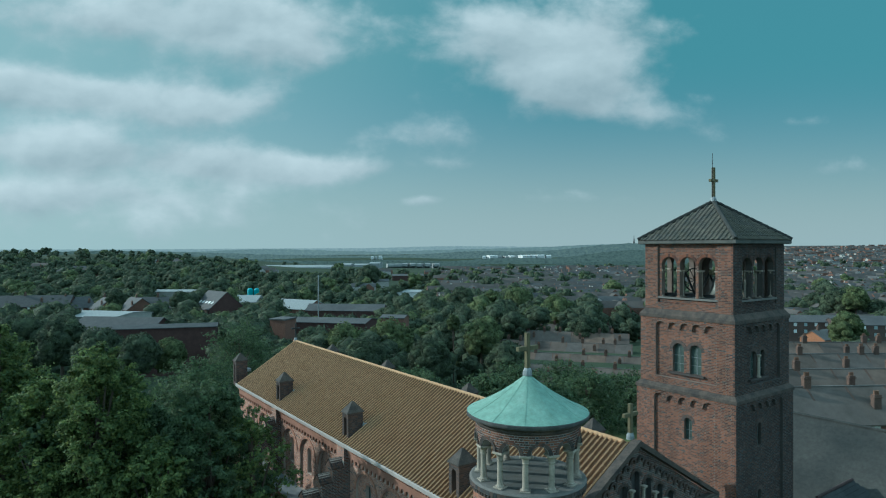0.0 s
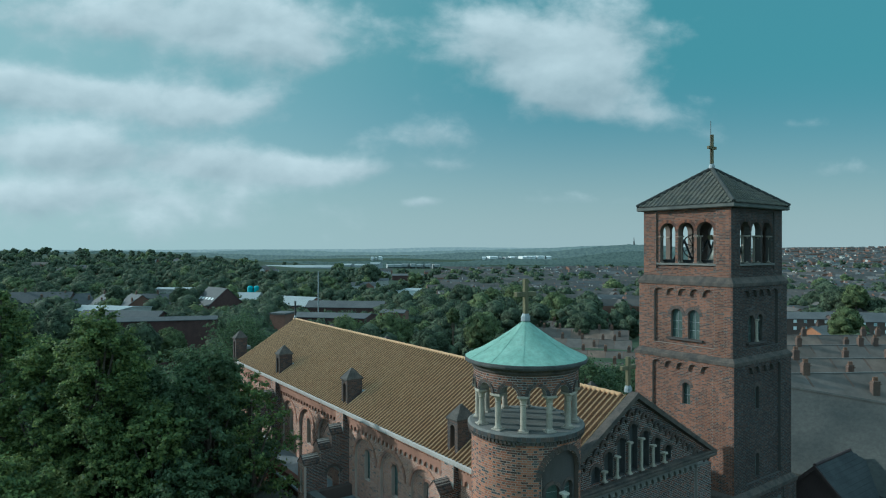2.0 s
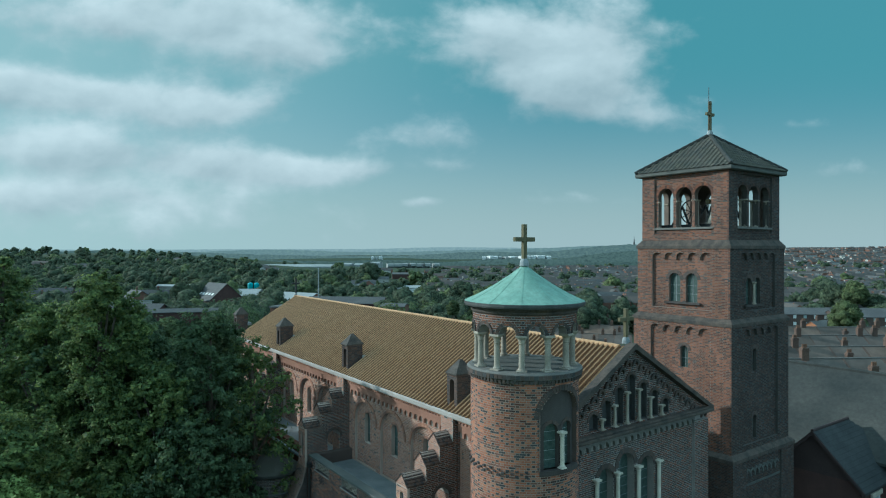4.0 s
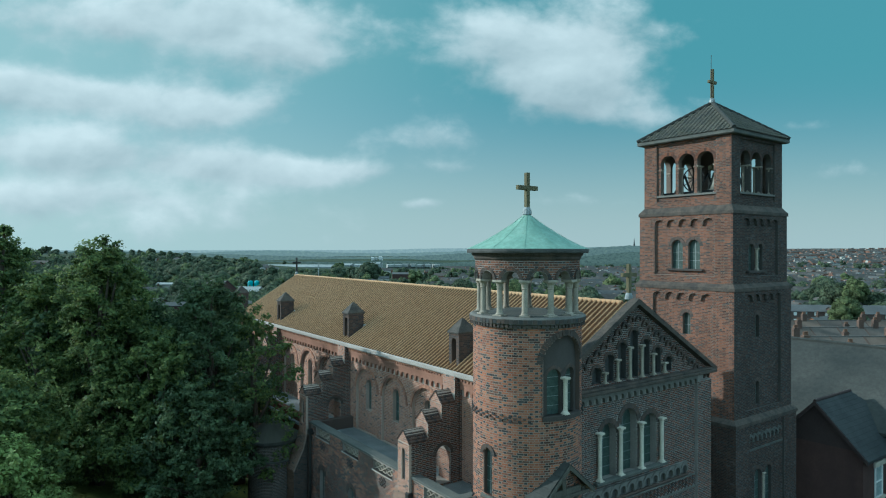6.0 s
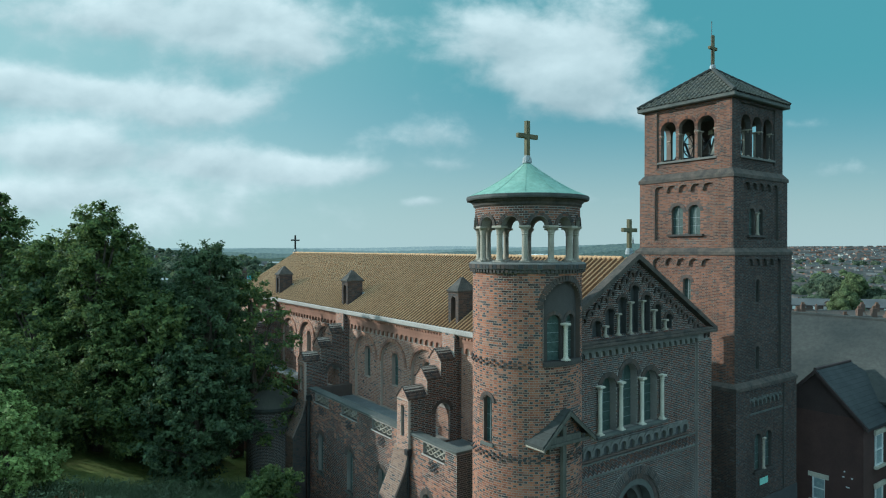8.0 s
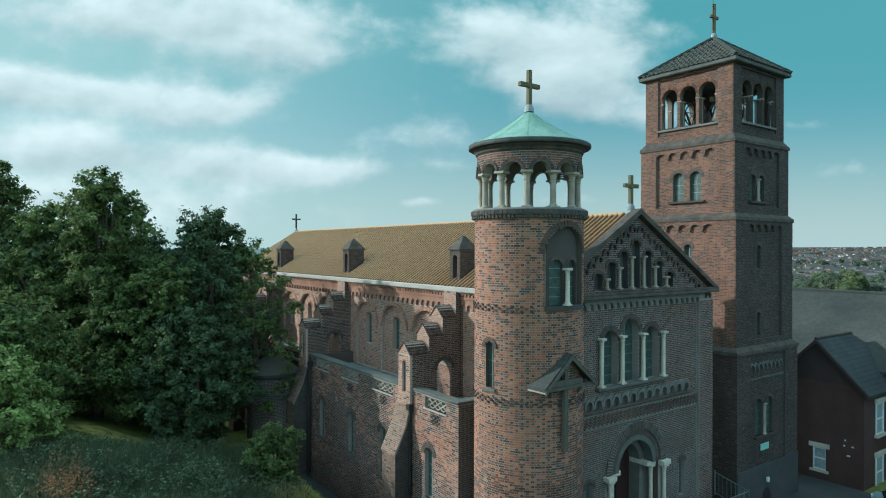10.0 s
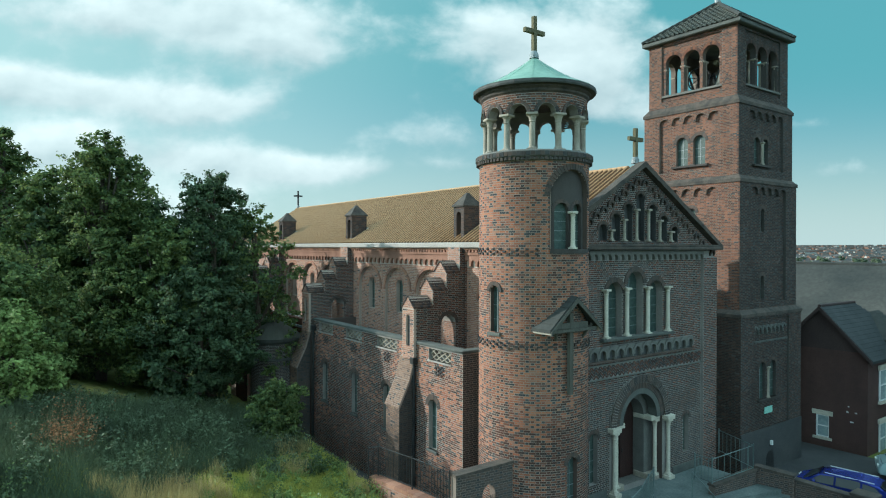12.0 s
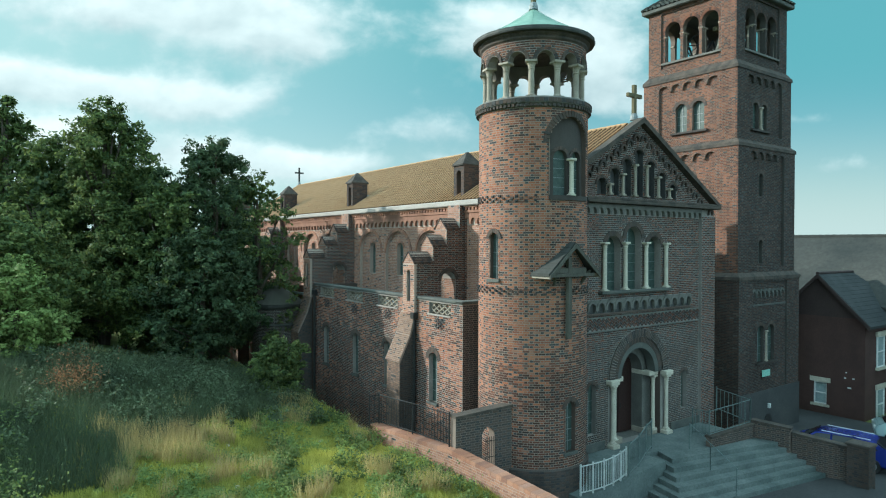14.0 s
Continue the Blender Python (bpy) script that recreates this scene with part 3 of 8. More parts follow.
# pantiles
def tiles_on(parent, o, along, down, normal, n_cols, pitch, n_rows, gauge, mat, roll=0.05, keep=0, keep_from=0, name="tile"):
    """Pantiles on a slope: rolls along the slope, stepped at each course. Some near ones are objects of their own."""
    o, along, down, normal = Vector(o), Vector(along), Vector(down), Vector(normal)
    prof = [(0.0, -0.1), (0.07, 0.7), (0.22, 1.0), (0.37, 0.7), (0.45, -0.05), (0.72, -0.22), (1.02, -0.08)]

    def one(c, r):
        base = o + along * (c * pitch) + down * (r * gauge)
        pts = []
        for d, lift in ((0.0, 0.0), (gauge * 1.06, 0.010)):
            pts += [base + along * (u * pitch) + down * d + normal * (h * roll + lift) for u, h in prof]
        k = len(prof)
        pts += [p - normal * 0.012 for p in pts[k:]]
        fs = [(i, i + 1, k + i + 1, k + i) for i in range(k - 1)] + [(k + i, k + i + 1, 2 * k + i + 1, 2 * k + i) for i in range(k - 1)]
        return pts, fs

    V, F, S, kept = [], [], [], 0
    # the first flank of each roll and the channel take the second tile tone
    darker = [1, 0, 0, 0, 1, 1] + [0] * 6
    pts0, fs0 = one(0, 0)
    shared = bpy.data.meshes.new(name)
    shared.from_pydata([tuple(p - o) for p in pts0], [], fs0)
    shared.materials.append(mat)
    shared.materials.append(M_PANTILE_DARKER)
    shared.polygons.foreach_set("material_index", darker)
    for r in range(n_rows):
        for c in range(n_cols):
            if keep and keep_from <= c and kept < keep:
                ob = new(name, shared)
                ob.parent = parent
                ob.location = o + along * (c * pitch) + down * (r * gauge)
                kept += 1
                continue
            pts, fs = one(c, r)
            k = len(V)
            V += pts
            F += [tuple(i + k for i in f) for f in fs]
            S += darker
    raw("tile_field", V, F, [mat, M_PANTILE_DARKER], parent, "", "stuff", S)


RNG = random.Random(4)

# ---- church: nave, facade, aisle ----
M_EAVE = plain("dark eave lead", (0.045, 0.047, 0.048), (0.085, 0.085, 0.083), 1.5, 20, 0.7)
church = thing("church", "red brick Romanesque church with a tan pantiled nave roof", "church")
RX, RZ = 5.43, 12.28                      # ridge
EX, EZ = 0.80, 9.42                       # eaves
Y0, Y1 = 0.5, 32.0                        # nave, front to back
SLOPE = (RZ - EZ) / (RX - EX)

# facade
M_PINN_RING = bricks("grey sooty arch brick", [(0.075, 0.068, 0.066), (0.095, 0.082, 0.076), (0.060, 0.057, 0.058), (0.11, 0.088, 0.078)])
FR = plane((0, -0.30, 0), (1, 0, 0), (0, -1, 0))
FX0, FX1 = 0.25, 10.60
outline = [(FX0, -1.2), (FX1, -1.2), (FX1, 9.2), (RX, 12.25), (FX0, 9.2)]
PC, PS = 5.45, 2.50                       # portal centre and springing
gable_arches = [(RX + (i - 3) * 0.735, [10.05, 10.46, 10.86, 11.28, 10.88, 10.48, 10.05][i]) for i in range(7)]
GS = 9.42                                 # their sill
WIN = [(3.90, 7.46, 0.44), (5.11, 7.80, 0.48), (6.42, 7.46, 0.44)]
holes = [arch(c - r, c + r, 5.82, s) for c, s, r in WIN]
holes += [arch(c - 0.25, c + 0.25, GS, t - 0.25, 8) for c, t in gable_arches]
holes += [arch(PC - 1.42, PC + 1.42, -0.05, PS, 14)]
holes += [arch(8.50 - 0.2, 8.50 + 0.2, 0.75, 2.15, 8), arch(2.75 - 0.22, 2.75 + 0.22, 0.6, 2.25, 8)]
facade = part("facade_wall", slab([outline] + holes, 0.45, FR), M_MORTAR_FACADE, church, "dark weathered brick gabled facade")
sk_one = {}


def single(parent, mesh_mat, w, key):
    """One brick's mesh, shared by all that are alike."""
    if key not in sk_one:
        bm = boxed(0.003, 0, 0.003, w - 0.003, 0.0095, 0.063, 0.003)
        me = bpy.data.meshes.new("brick")
        bm.to_mesh(me)
        bm.free()
        me.materials.append(mesh_mat)
        sk_one[key] = me
    return sk_one[key]


LOOSE = []                                # bricks that become objects: parent, pose, key


def keeper(parent, M, a0, a1, b0, b1, limit, mats):
    """Within a stretch of a wall, bricks are set aside to become objects."""
    state = {"n": 0}

    def keep(x0, x1, lo, head, slot):
        if state["n"] >= limit or not (a0 < x0 and x1 < a1 and b0 < lo < b1):
            return False
        state["n"] += 1
        LOOSE.append((parent, M @ Matrix.Translation((x0, lo + 0.069, 0)) @ Matrix.Rotation(radians(90), 4, "X"), head, slot, mats))
        return True
    return keep


fac_zones = [arch(PC - 1.80, PC + 1.80, -1.2, PS, 16), rect(2.2, 4.38, 9.55, 4.88), rect(2.2, 5.04, 8.95, 5.56), rect(9.55, -1.2, 10.61, 8.8), rect(0.2, 8.72, 10.7, 9.32)]


def in_zone(x0, x1, lo, hi):
    for c, s, r in WIN:
        if (abs((x0 + x1) / 2 - c) < r + 0.2) and math.hypot((x0 + x1) / 2 - c, max(0, (lo + hi) / 2 - s)) < r + 0.2 and hi > s:
            return True
    return False


# more of the dark bricks below 4.2 m
Skin().lay([outline] + holes, on(FR), RNG, blue=0.62, skip=in_zone, cut=fac_zones, sooty=lambda a, b: 0.28 + 0.9 * noise.noise((a * 0.3, b * 0.35, 11)) + (0.50 if b < 4.2 else 0.0), keep=keeper(facade, FR, 7.4, 9.4, 2.5, 4.0, 110, 2)).out(facade, [M_SOOT_SHADE, M_BLUE, M_DARK])

# reveals and backs of the openings
for c, s, r in WIN:
    lancet(facade, arch(c - r, c + r, 5.82, s), FR, 0.30)
    voussoirs(c, s, r + 0.005, r + 0.20, FR, facade, 19, RNG, M_DARK)
for c, t in gable_arches:
    # backs and linings near black: the niches' shade put into the colour
    part("niche_back", slab([arch(c - 0.25, c + 0.25, GS, t - 0.25, 8)], 0.05, FR @ Matrix.Translation((0, 0, -0.22))), M_SLATE, facade)
    part("niche_reveal", slab([arch(c - 0.252, c + 0.252, GS - 0.002, t - 0.25, 8), arch(c - 0.235, c + 0.235, GS + 0.015, t - 0.25, 8)], 0.22, FR), M_SLATE, facade)
    voussoirs(c, t - 0.25, 0.255, 0.36, FR, facade, 9, RNG, M_DARK, proud=0.035)
for c, b0, sp, r in ((8.50, 0.75, 2.15, 0.2), (2.75, 0.6, 2.25, 0.22)):
    lancet(facade, arch(c - r, c + r, b0, sp, 8), FR, 0.2)
    voussoirs(c, sp, r + 0.005, r + 0.13, FR, facade, 9, RNG, M_DARK, proud=0.02)
for i, (x, ztop) in enumerate([(3.30, 7.66), (4.50, 7.68), (5.77, 7.68), (7.07, 7.66)]):
    column(facade, x, -0.40, 5.86, ztop, 0.085, 0.22, 0.13)
for i in range(6):
    x = RX + (i - 2.5) * 0.735
    zt = min(gable_arches[i][1], gable_arches[i + 1][1]) - 0.20
    column(facade, x, -0.40, GS, max(zt, 9.74), 0.06, 0.15, 0.10, mat=M_COLUMN)
part("sill", boxed(3.05, -0.52, 5.74, 7.35, -0.28, 5.86, 0.02), M_COPING, facade)
# corner pilaster
PL = plane((0, -0.42, 0), (1, 0, 0), (0, -1, 0))
part("pilaster", boxed(9.58, -0.42, -1.2, 10.60, -0.25, 8.80), M_MORTAR_FACADE, facade)
Skin().lay([rect(9.58, -1.2, 10.60, 8.8)], on(PL), RNG, blue=0.85).out(facade, [M_SOOT_SHADE, M_BLUE])
# cornice, arcade band, herringbone band
corbels(1.4, 9.6, 8.72, 9.08, 0.37, FR, facade, M_CORBEL, 0.12)
bm = boxed(0.15, -0.62, 9.10, 10.75, 0.1, 9.22, 0.02)
box(bm, 0.22, -0.54, 9.22, 10.68, 0.1, 9.32, 0.02)
part("cornice", bm, M_SETOFF, facade)
bm = bmesh.new()
for i in range(13):
    c = 2.62 + i * 0.50
    slab([ring(c, 5.27, 0.155, 0.25, 10)], 0.14, FR @ Matrix.Translation((0, 0, 0.14)), bm)
    slab([[(c - 0.25, 5.27), (c - 0.25, 5.54), (c, 5.54), (c, 5.518)] + ring(c, 5.27, 0.0, 0.248, 8, 90, 178)[:9]], 0.10, FR @ Matrix.Translation((0, 0, 0.10)), bm)
    slab([[(c, 5.518), (c, 5.54), (c + 0.25, 5.54), (c + 0.25, 5.27)] + ring(c, 5.27, 0.0, 0.248, 8, 2, 90)[:9]], 0.10, FR @ Matrix.Translation((0, 0, 0.10)), bm)
    for e in (c - 0.25, c + 0.155):
        box(bm, e, -0.44, 5.16, e + 0.095, -0.29, 5.27)
        box(bm, e + 0.02, -0.38, 5.06, e + 0.075, -0.29, 5.16)
part("blind_arcade", bm, M_CORBEL, facade, "row of small corbelled stone arches", "stuff")
# dark sheet standing in for the shadow in the pockets under the arches
part("arcade_back", slab([rect(2.34, 5.05, 8.90, 5.50)], 0.02, FR @ Matrix.Translation((0, 0, 0.012))), M_SLATE, facade)
part("string_course", boxed(2.25, -0.40, 4.97, 8.98, -0.28, 5.04, 0.01), M_DARK, facade)
bm, bm2 = bmesh.new(), bmesh.new()
for i in range(30):
    a = 2.32 + i * 0.243
    for k in range(4):
        cz = 4.47 + k * 0.105
        for e, sgn in ((0.0, 1), (0.1215, -1)):
            v = [(a + e - 0.055, cz - 0.055 * sgn - 0.028), (a + e + 0.055, cz + 0.055 * sgn - 0.028), (a + e + 0.055, cz + 0.055 * sgn + 0.034), (a + e - 0.055, cz - 0.055 * sgn + 0.034)]
            slab([v], 0.03, FR @ Matrix.Translation((0, 0, 0.022)), bm if (i + k) % 2 else bm2)
part("herringbone_band", bm, M_BLUE, facade, kind="stuff")
part("herringbone_band", bm2, M_SOOT_SHADE, facade, kind="stuff")
bm = boxed(2.2, -0.38, 4.35, 9.55, -0.28, 4.40)
box(bm, 2.2, -0.38, 4.86, 9.55, -0.28, 4.91)
part("string_course", bm, M_CORBEL, facade)
# raking corbels and coping of the gable
for sgn in (-1, 1):
    bm = bmesh.new()
    ang = math.atan2(12.30 - 9.25, 5.25)
    n = 13
    for i in range(n):
        f = (i + 0.6) / n
        x, zz = RX + sgn * 5.1 * f, 12.22 - (12.30 - 9.25) / 5.25 * 5.1 * f
        slab([ring(x, zz - 0.42, 0.10, 0.19, 6)], 0.09, FR @ Matrix.Translation((0, 0, 0.09)), bm)
        box(bm, x - 0.19, -0.36, zz - 0.50, x - 0.11, -0.28, zz - 0.40)
        box(bm, x + 0.11, -0.36, zz - 0.50, x + 0.19, -0.28, zz - 0.40)
    part("raking_corbel", bm, M_DARK, facade, kind="stuff")
    poly = [(RX, 0, 12.50), (RX + sgn * 5.45, 0, 9.30), (RX + sgn * 5.45, 0, 9.12), (RX, 0, 12.28)]
    part("gable_coping", prism(poly, (0, -0.54, 0), (0, -0.16, 0)), M_SETOFF, facade, "dark weathered coping")
gable_cross = cross(church, RX, -0.05, 12.50, 13.82, 0.42, 0.075, 13.40)

# portal: three receding orders, columns, timber doors
voussoirs(PC, PS, 1.50, 1.80, FR, facade, 50, RNG, M_PINN_RING, proud=0.10, name="portal_ring", gap=0.024)
part("ring_mortar", slab([ring(PC, PS, 1.497, 1.805, 24)], 0.02, FR @ Matrix.Translation((0, 0, 0.090))), M_MORTAR, facade)
voussoirs(PC, PS, 1.27, 1.485, FR, facade, 46, RNG, M_DARK, proud=0.042, name="portal_ring", gap=0.018)
part("portal_order", slab([ring(PC, PS, 1.05, 1.50, 20)], 0.4, FR @ Matrix.Translation((0, 0, 0.03))), M_COPING, facade)
for sgn in (-1, 1):
    part("portal_jamb", boxed(PC + sgn * 1.41 - 0.015, -0.31, -0.02, PC + sgn * 1.41 + 0.015, 0.16, PS), M_DARK, facade)
IN = FR @ Matrix.Translation((0, 0, -0.45))
part("portal_order", slab([arch(PC - 1.55, PC + 1.55, -0.05, PS, 16), arch(PC - 0.85, PC + 0.85, -0.03, PS - 0.05, 16)], 0.9, IN), M_CORBEL, facade)
part("portal_back", slab([arch(PC - 1.1, PC + 1.1, -0.05, PS, 16)], 0.1, FR @ Matrix.Translation((0, 0, -1.4))), M_DARK, facade)
door = part("church_door", boxed(PC - 0.85, 0.66, 0.0, PC - 0.02, 0.74, 3.2, 0.01), M_DOOR, facade, "dark red timber door leaf")
part("handle", boxed(PC - 0.14, 0.62, 1.0, PC - 0.10, 0.66, 1.18, 0.008), M_IRON, door)
door = part("church_door", boxed(PC + 0.02, 0.66, 0.0, PC + 0.85, 0.74, 3.2, 0.01), M_DOOR, facade, "dark red timber door leaf")
part("handle", boxed(PC + 0.10, 0.62, 1.0, PC + 0.14, 0.66, 1.18, 0.008), M_IRON, door)
for sgn in (-1, 1):
    for k, (dx, y) in enumerate(((1.66, -0.42), (1.20, -0.12))):
        column(facade, PC + sgn * dx, y, 0.12, 2.34, 0.082, 0.26, 0.125)
    part("impost", boxed(PC + sgn * 1.68 - 0.24, -0.58, 2.34, PC + sgn * 1.68 + 0.24, -0.25, 2.52, 0.02), M_STONE, facade, "pale stone impost block")
    part("pedestal", boxed(PC + sgn * 1.66 - 0.19, -0.62, -0.03, PC + sgn * 1.66 + 0.19, -0.25, 0.12, 0.02), M_STONE, facade)
    part("inner_impost", boxed(PC + sgn * 1.10 - 0.29, -0.24, 2.34, PC + sgn * 1.10 + 0.29, 0.64, 2.52, 0.02), M_STONE, facade)
    part("inner_plinth", boxed(PC + sgn * 1.10 - 0.28, -0.22, -0.03, PC + sgn * 1.10 + 0.28, 0.64, 0.20, 0.02), M_COLUMN, facade)
part("string_course", boxed(2.1, -0.36, -0.02, 3.45, -0.28, 0.30, 0.02), M_COPING, facade)
part("string_course", boxed(7.55, -0.36, -0.02, 9.58, -0.28, 0.30, 0.02), M_COPING, facade)

# nave walls
CL = plane((1.10, 0, 0), (0, -1, 0), (-1, 0, 0))       # a runs towards the front: a = -y
arch_y = [2.95, 7.35, 10.02, 12.62, 17.1, 19.75, 22.4, 26.9, 29.5]
cl_holes = [arch(-y - 0.28, -y + 0.28, 6.05, 7.35, 8) for y in arch_y]
wall_loop = rect(-Y1, 0.0, -Y0, 9.35)
nave = part("nave_wall", slab([wall_loop] + cl_holes, 0.4, CL), M_MORTAR_NAVE, church, "red brick clerestory wall with blind arches")
part("nave_wall", boxed(9.30, Y0, -2, 9.70, Y1, 9.35), M_MORTAR_NAVE, church, "red brick nave wall")
part("end_wall", prism([(1.1, 0, -2), (9.7, 0, -2), (9.7, 0, 9.2), (RX, 0, 12.2), (1.1, 0, 9.2)], (0, Y1 - 0.4, 0), (0, Y1, 0)), M_MORTAR_NAVE, church, "red brick gable end")
# the wall outside the blind arches stands forward as its own layer
CF = CL @ Matrix.Translation((0, 0, 0.14))
blind = [arch(-y - 1.08, -y + 1.08, 4.9, 7.10, 14) for y in arch_y]
front = part("wall_face", slab([rect(-Y1, 4.88, -Y0, 9.35)] + blind, 0.139, CF), M_MORTAR_NAVE, nave)
Skin().lay([rect(-Y1, 4.9, -Y0, 8.4)] + blind, on(CF), RNG, blue=0.03).out(front, [M_NAVE, M_BLUE])
for y in arch_y:
    loop = arch(-y - 0.28, -y + 0.28, 6.05, 7.35, 8)
    Skin().lay([arch(-y - 1.08, -y + 1.08, 4.9, 7.10, 14), loop], on(CL), RNG, blue=0.02).out(nave, [M_NAVE, M_BLUE])
    lancet(nave, loop, CL, 0.2)
    voussoirs(-y, 7.10, 1.08, 1.22, CF, nave, 30, RNG, M_NAVE, proud=0.035)
    voussoirs(-y, 7.35, 0.285, 0.40, CL, nave, 9, RNG, M_NAVE, proud=0.015)
corbels(-Y1, -Y0, 8.40, 8.86, 0.40, CF, nave, M_NAVE, 0.10)
bm = bmesh.new()
for i in range(150):
    y = Y0 + 0.1 + i * 0.21
    box(bm, 0.78, y, 8.98, 0.90, y + 0.11, 9.08)
box(bm, 0.82, Y0, 8.86, 1.0, Y1, 8.98)
box(bm, 0.74, Y0, 9.08, 1.0, Y1, 9.20)
part("dentil_course", bm, M_NAVE, nave)
part("gutter", boxed(0.62, Y0, 9.14, 0.84, Y1 + 0.2, 9.38, 0.04), M_GUTTER, church, "pale painted gutter")
# roof
d_left = Vector((EX - RX, 0, EZ - RZ)).normalized()
n_left = Vector((d_left.z, 0, -d_left.x)) * 1
n_left = n_left if n_left.z > 0 else -n_left
roof = part("nave_roof", prism([(EX, 0, EZ - 0.02), (RX, 0, RZ - 0.02), (2 * RX - EX, 0, EZ - 0.02), (2 * RX - EX, 0, EZ - 0.25), (RX, 0, RZ - 0.25), (EX, 0, EZ - 0.25)], (0, 0.22, 0), (0, Y1 + 0.15, 0)), M_PANTILE, church, "tan clay pantiled pitched roof")
L = (Vector((EX, 0, EZ)) - Vector((RX, 0, RZ))).length
PITCH = 0.235
cols = int((Y1 - 0.08) / PITCH)
tiles_on(roof, (RX, 0.22, RZ), (0, 1, 0), d_left, n_left, cols, PITCH, 17, L / 16.6, M_PANTILE, 0.105, keep=280, keep_from=3)
d_r, n_r = Vector((-d_left.x, 0, d_left.z)), Vector((-n_left.x, 0, n_left.z))
tiles_on(roof, (RX, 0.22, RZ), (0, 1, 0), d_r, n_r, cols, PITCH, 3, L / 16.6, M_PANTILE, 0.085)
bm = bmesh.new()
for i in range(70):
    y = 0.5 + i * 0.452
    rod(bm, (RX, y, RZ + 0.0), (RX, y + 0.47, RZ + 0.015), 0.10, 10)
part("ridge_tiles", bm, M_PANTILE, roof, kind="stuff")
cross(church, RX, Y1 - 0.1, RZ + 0.1, 13.75, 0.36, 0.06, 13.33, M_IRON, label="dark iron cross on the far gable")

# pinnacles above the pilasters, at both eaves
M_PINN = bricks("blackened brick", [(0.070, 0.055, 0.051), (0.090, 0.064, 0.055), (0.056, 0.050, 0.050), (0.115, 0.074, 0.060)])

M_PINNCAP = plain("dark lichened cap", (0.040, 0.038, 0.036), (0.098, 0.086, 0.076), 2.2, 16, 0.92, bump=0.5)


def pinnacle(x, y, far=False):
    p = thing("pinnacle", "dark brick pinnacle with a pyramid cap rising from the eaves", "pinnacle", group="eaves pinnacles")
    s, h = 0.34, 0.45
    bm = bmesh.new()
    fr = plane((x - h, 0, 0), (0, -1, 0), (-1, 0, 0))
    slab([rect(-y - s, 9.0, -y + s, 10.86), arch(-y - 0.15, -y + 0.15, 9.25, 10.52, 8)], 0.25, fr, bm)
    box(bm, x - h + 0.25, y - s, 9.0, x + h, y + s, 10.86)
    body = part("body", bm, M_DARK, p)
    Skin().lay([rect(x - h, 9.4, x + h, 10.86)], on(plane((0, y - s, 0), (1, 0, 0), (0, -1, 0))), RNG, blue=0.5).out(body, [M_PINN, M_BLUE])
    Skin().lay([rect(-y - s, 9.2, -y + s, 10.86), arch(-y - 0.15, -y + 0.15, 9.25, 10.52, 8)], on(fr), RNG, blue=0.5).out(body, [M_PINN, M_BLUE])
    q = lathe([(s * 1.52, 10.86), (s * 1.55, 10.92), (0.05, 11.47)], 4, (0, 0), start=math.pi / 4)
    bmesh.ops.transform(q, matrix=Matrix.Translation((x, y, 0)) @ Matrix.Diagonal((1.40, 1, 1, 1)), verts=q.verts)
    part("cap", q, M_PINNCAP, p, "dark lichened brick cap")
    if far:
        return p
    bm = boxed(x + 0.42, y - s - 0.08, EZ + (x + 0.42 - EX) * SLOPE - 0.05, x + 0.72, y + s + 0.08, EZ + (x + 0.6 - EX) * SLOPE + 0.07, 0.02)
    part("flashing", bm, M_LEAD, p)
    return p


BY = [5.35, 14.88, 24.40]
SKEWED = []                               # things that follow the nave's axis
for y in BY + [33.4]:
    SKEWED += [pinnacle(1.42, y), pinnacle(2 * RX - 1.42, y, True)]

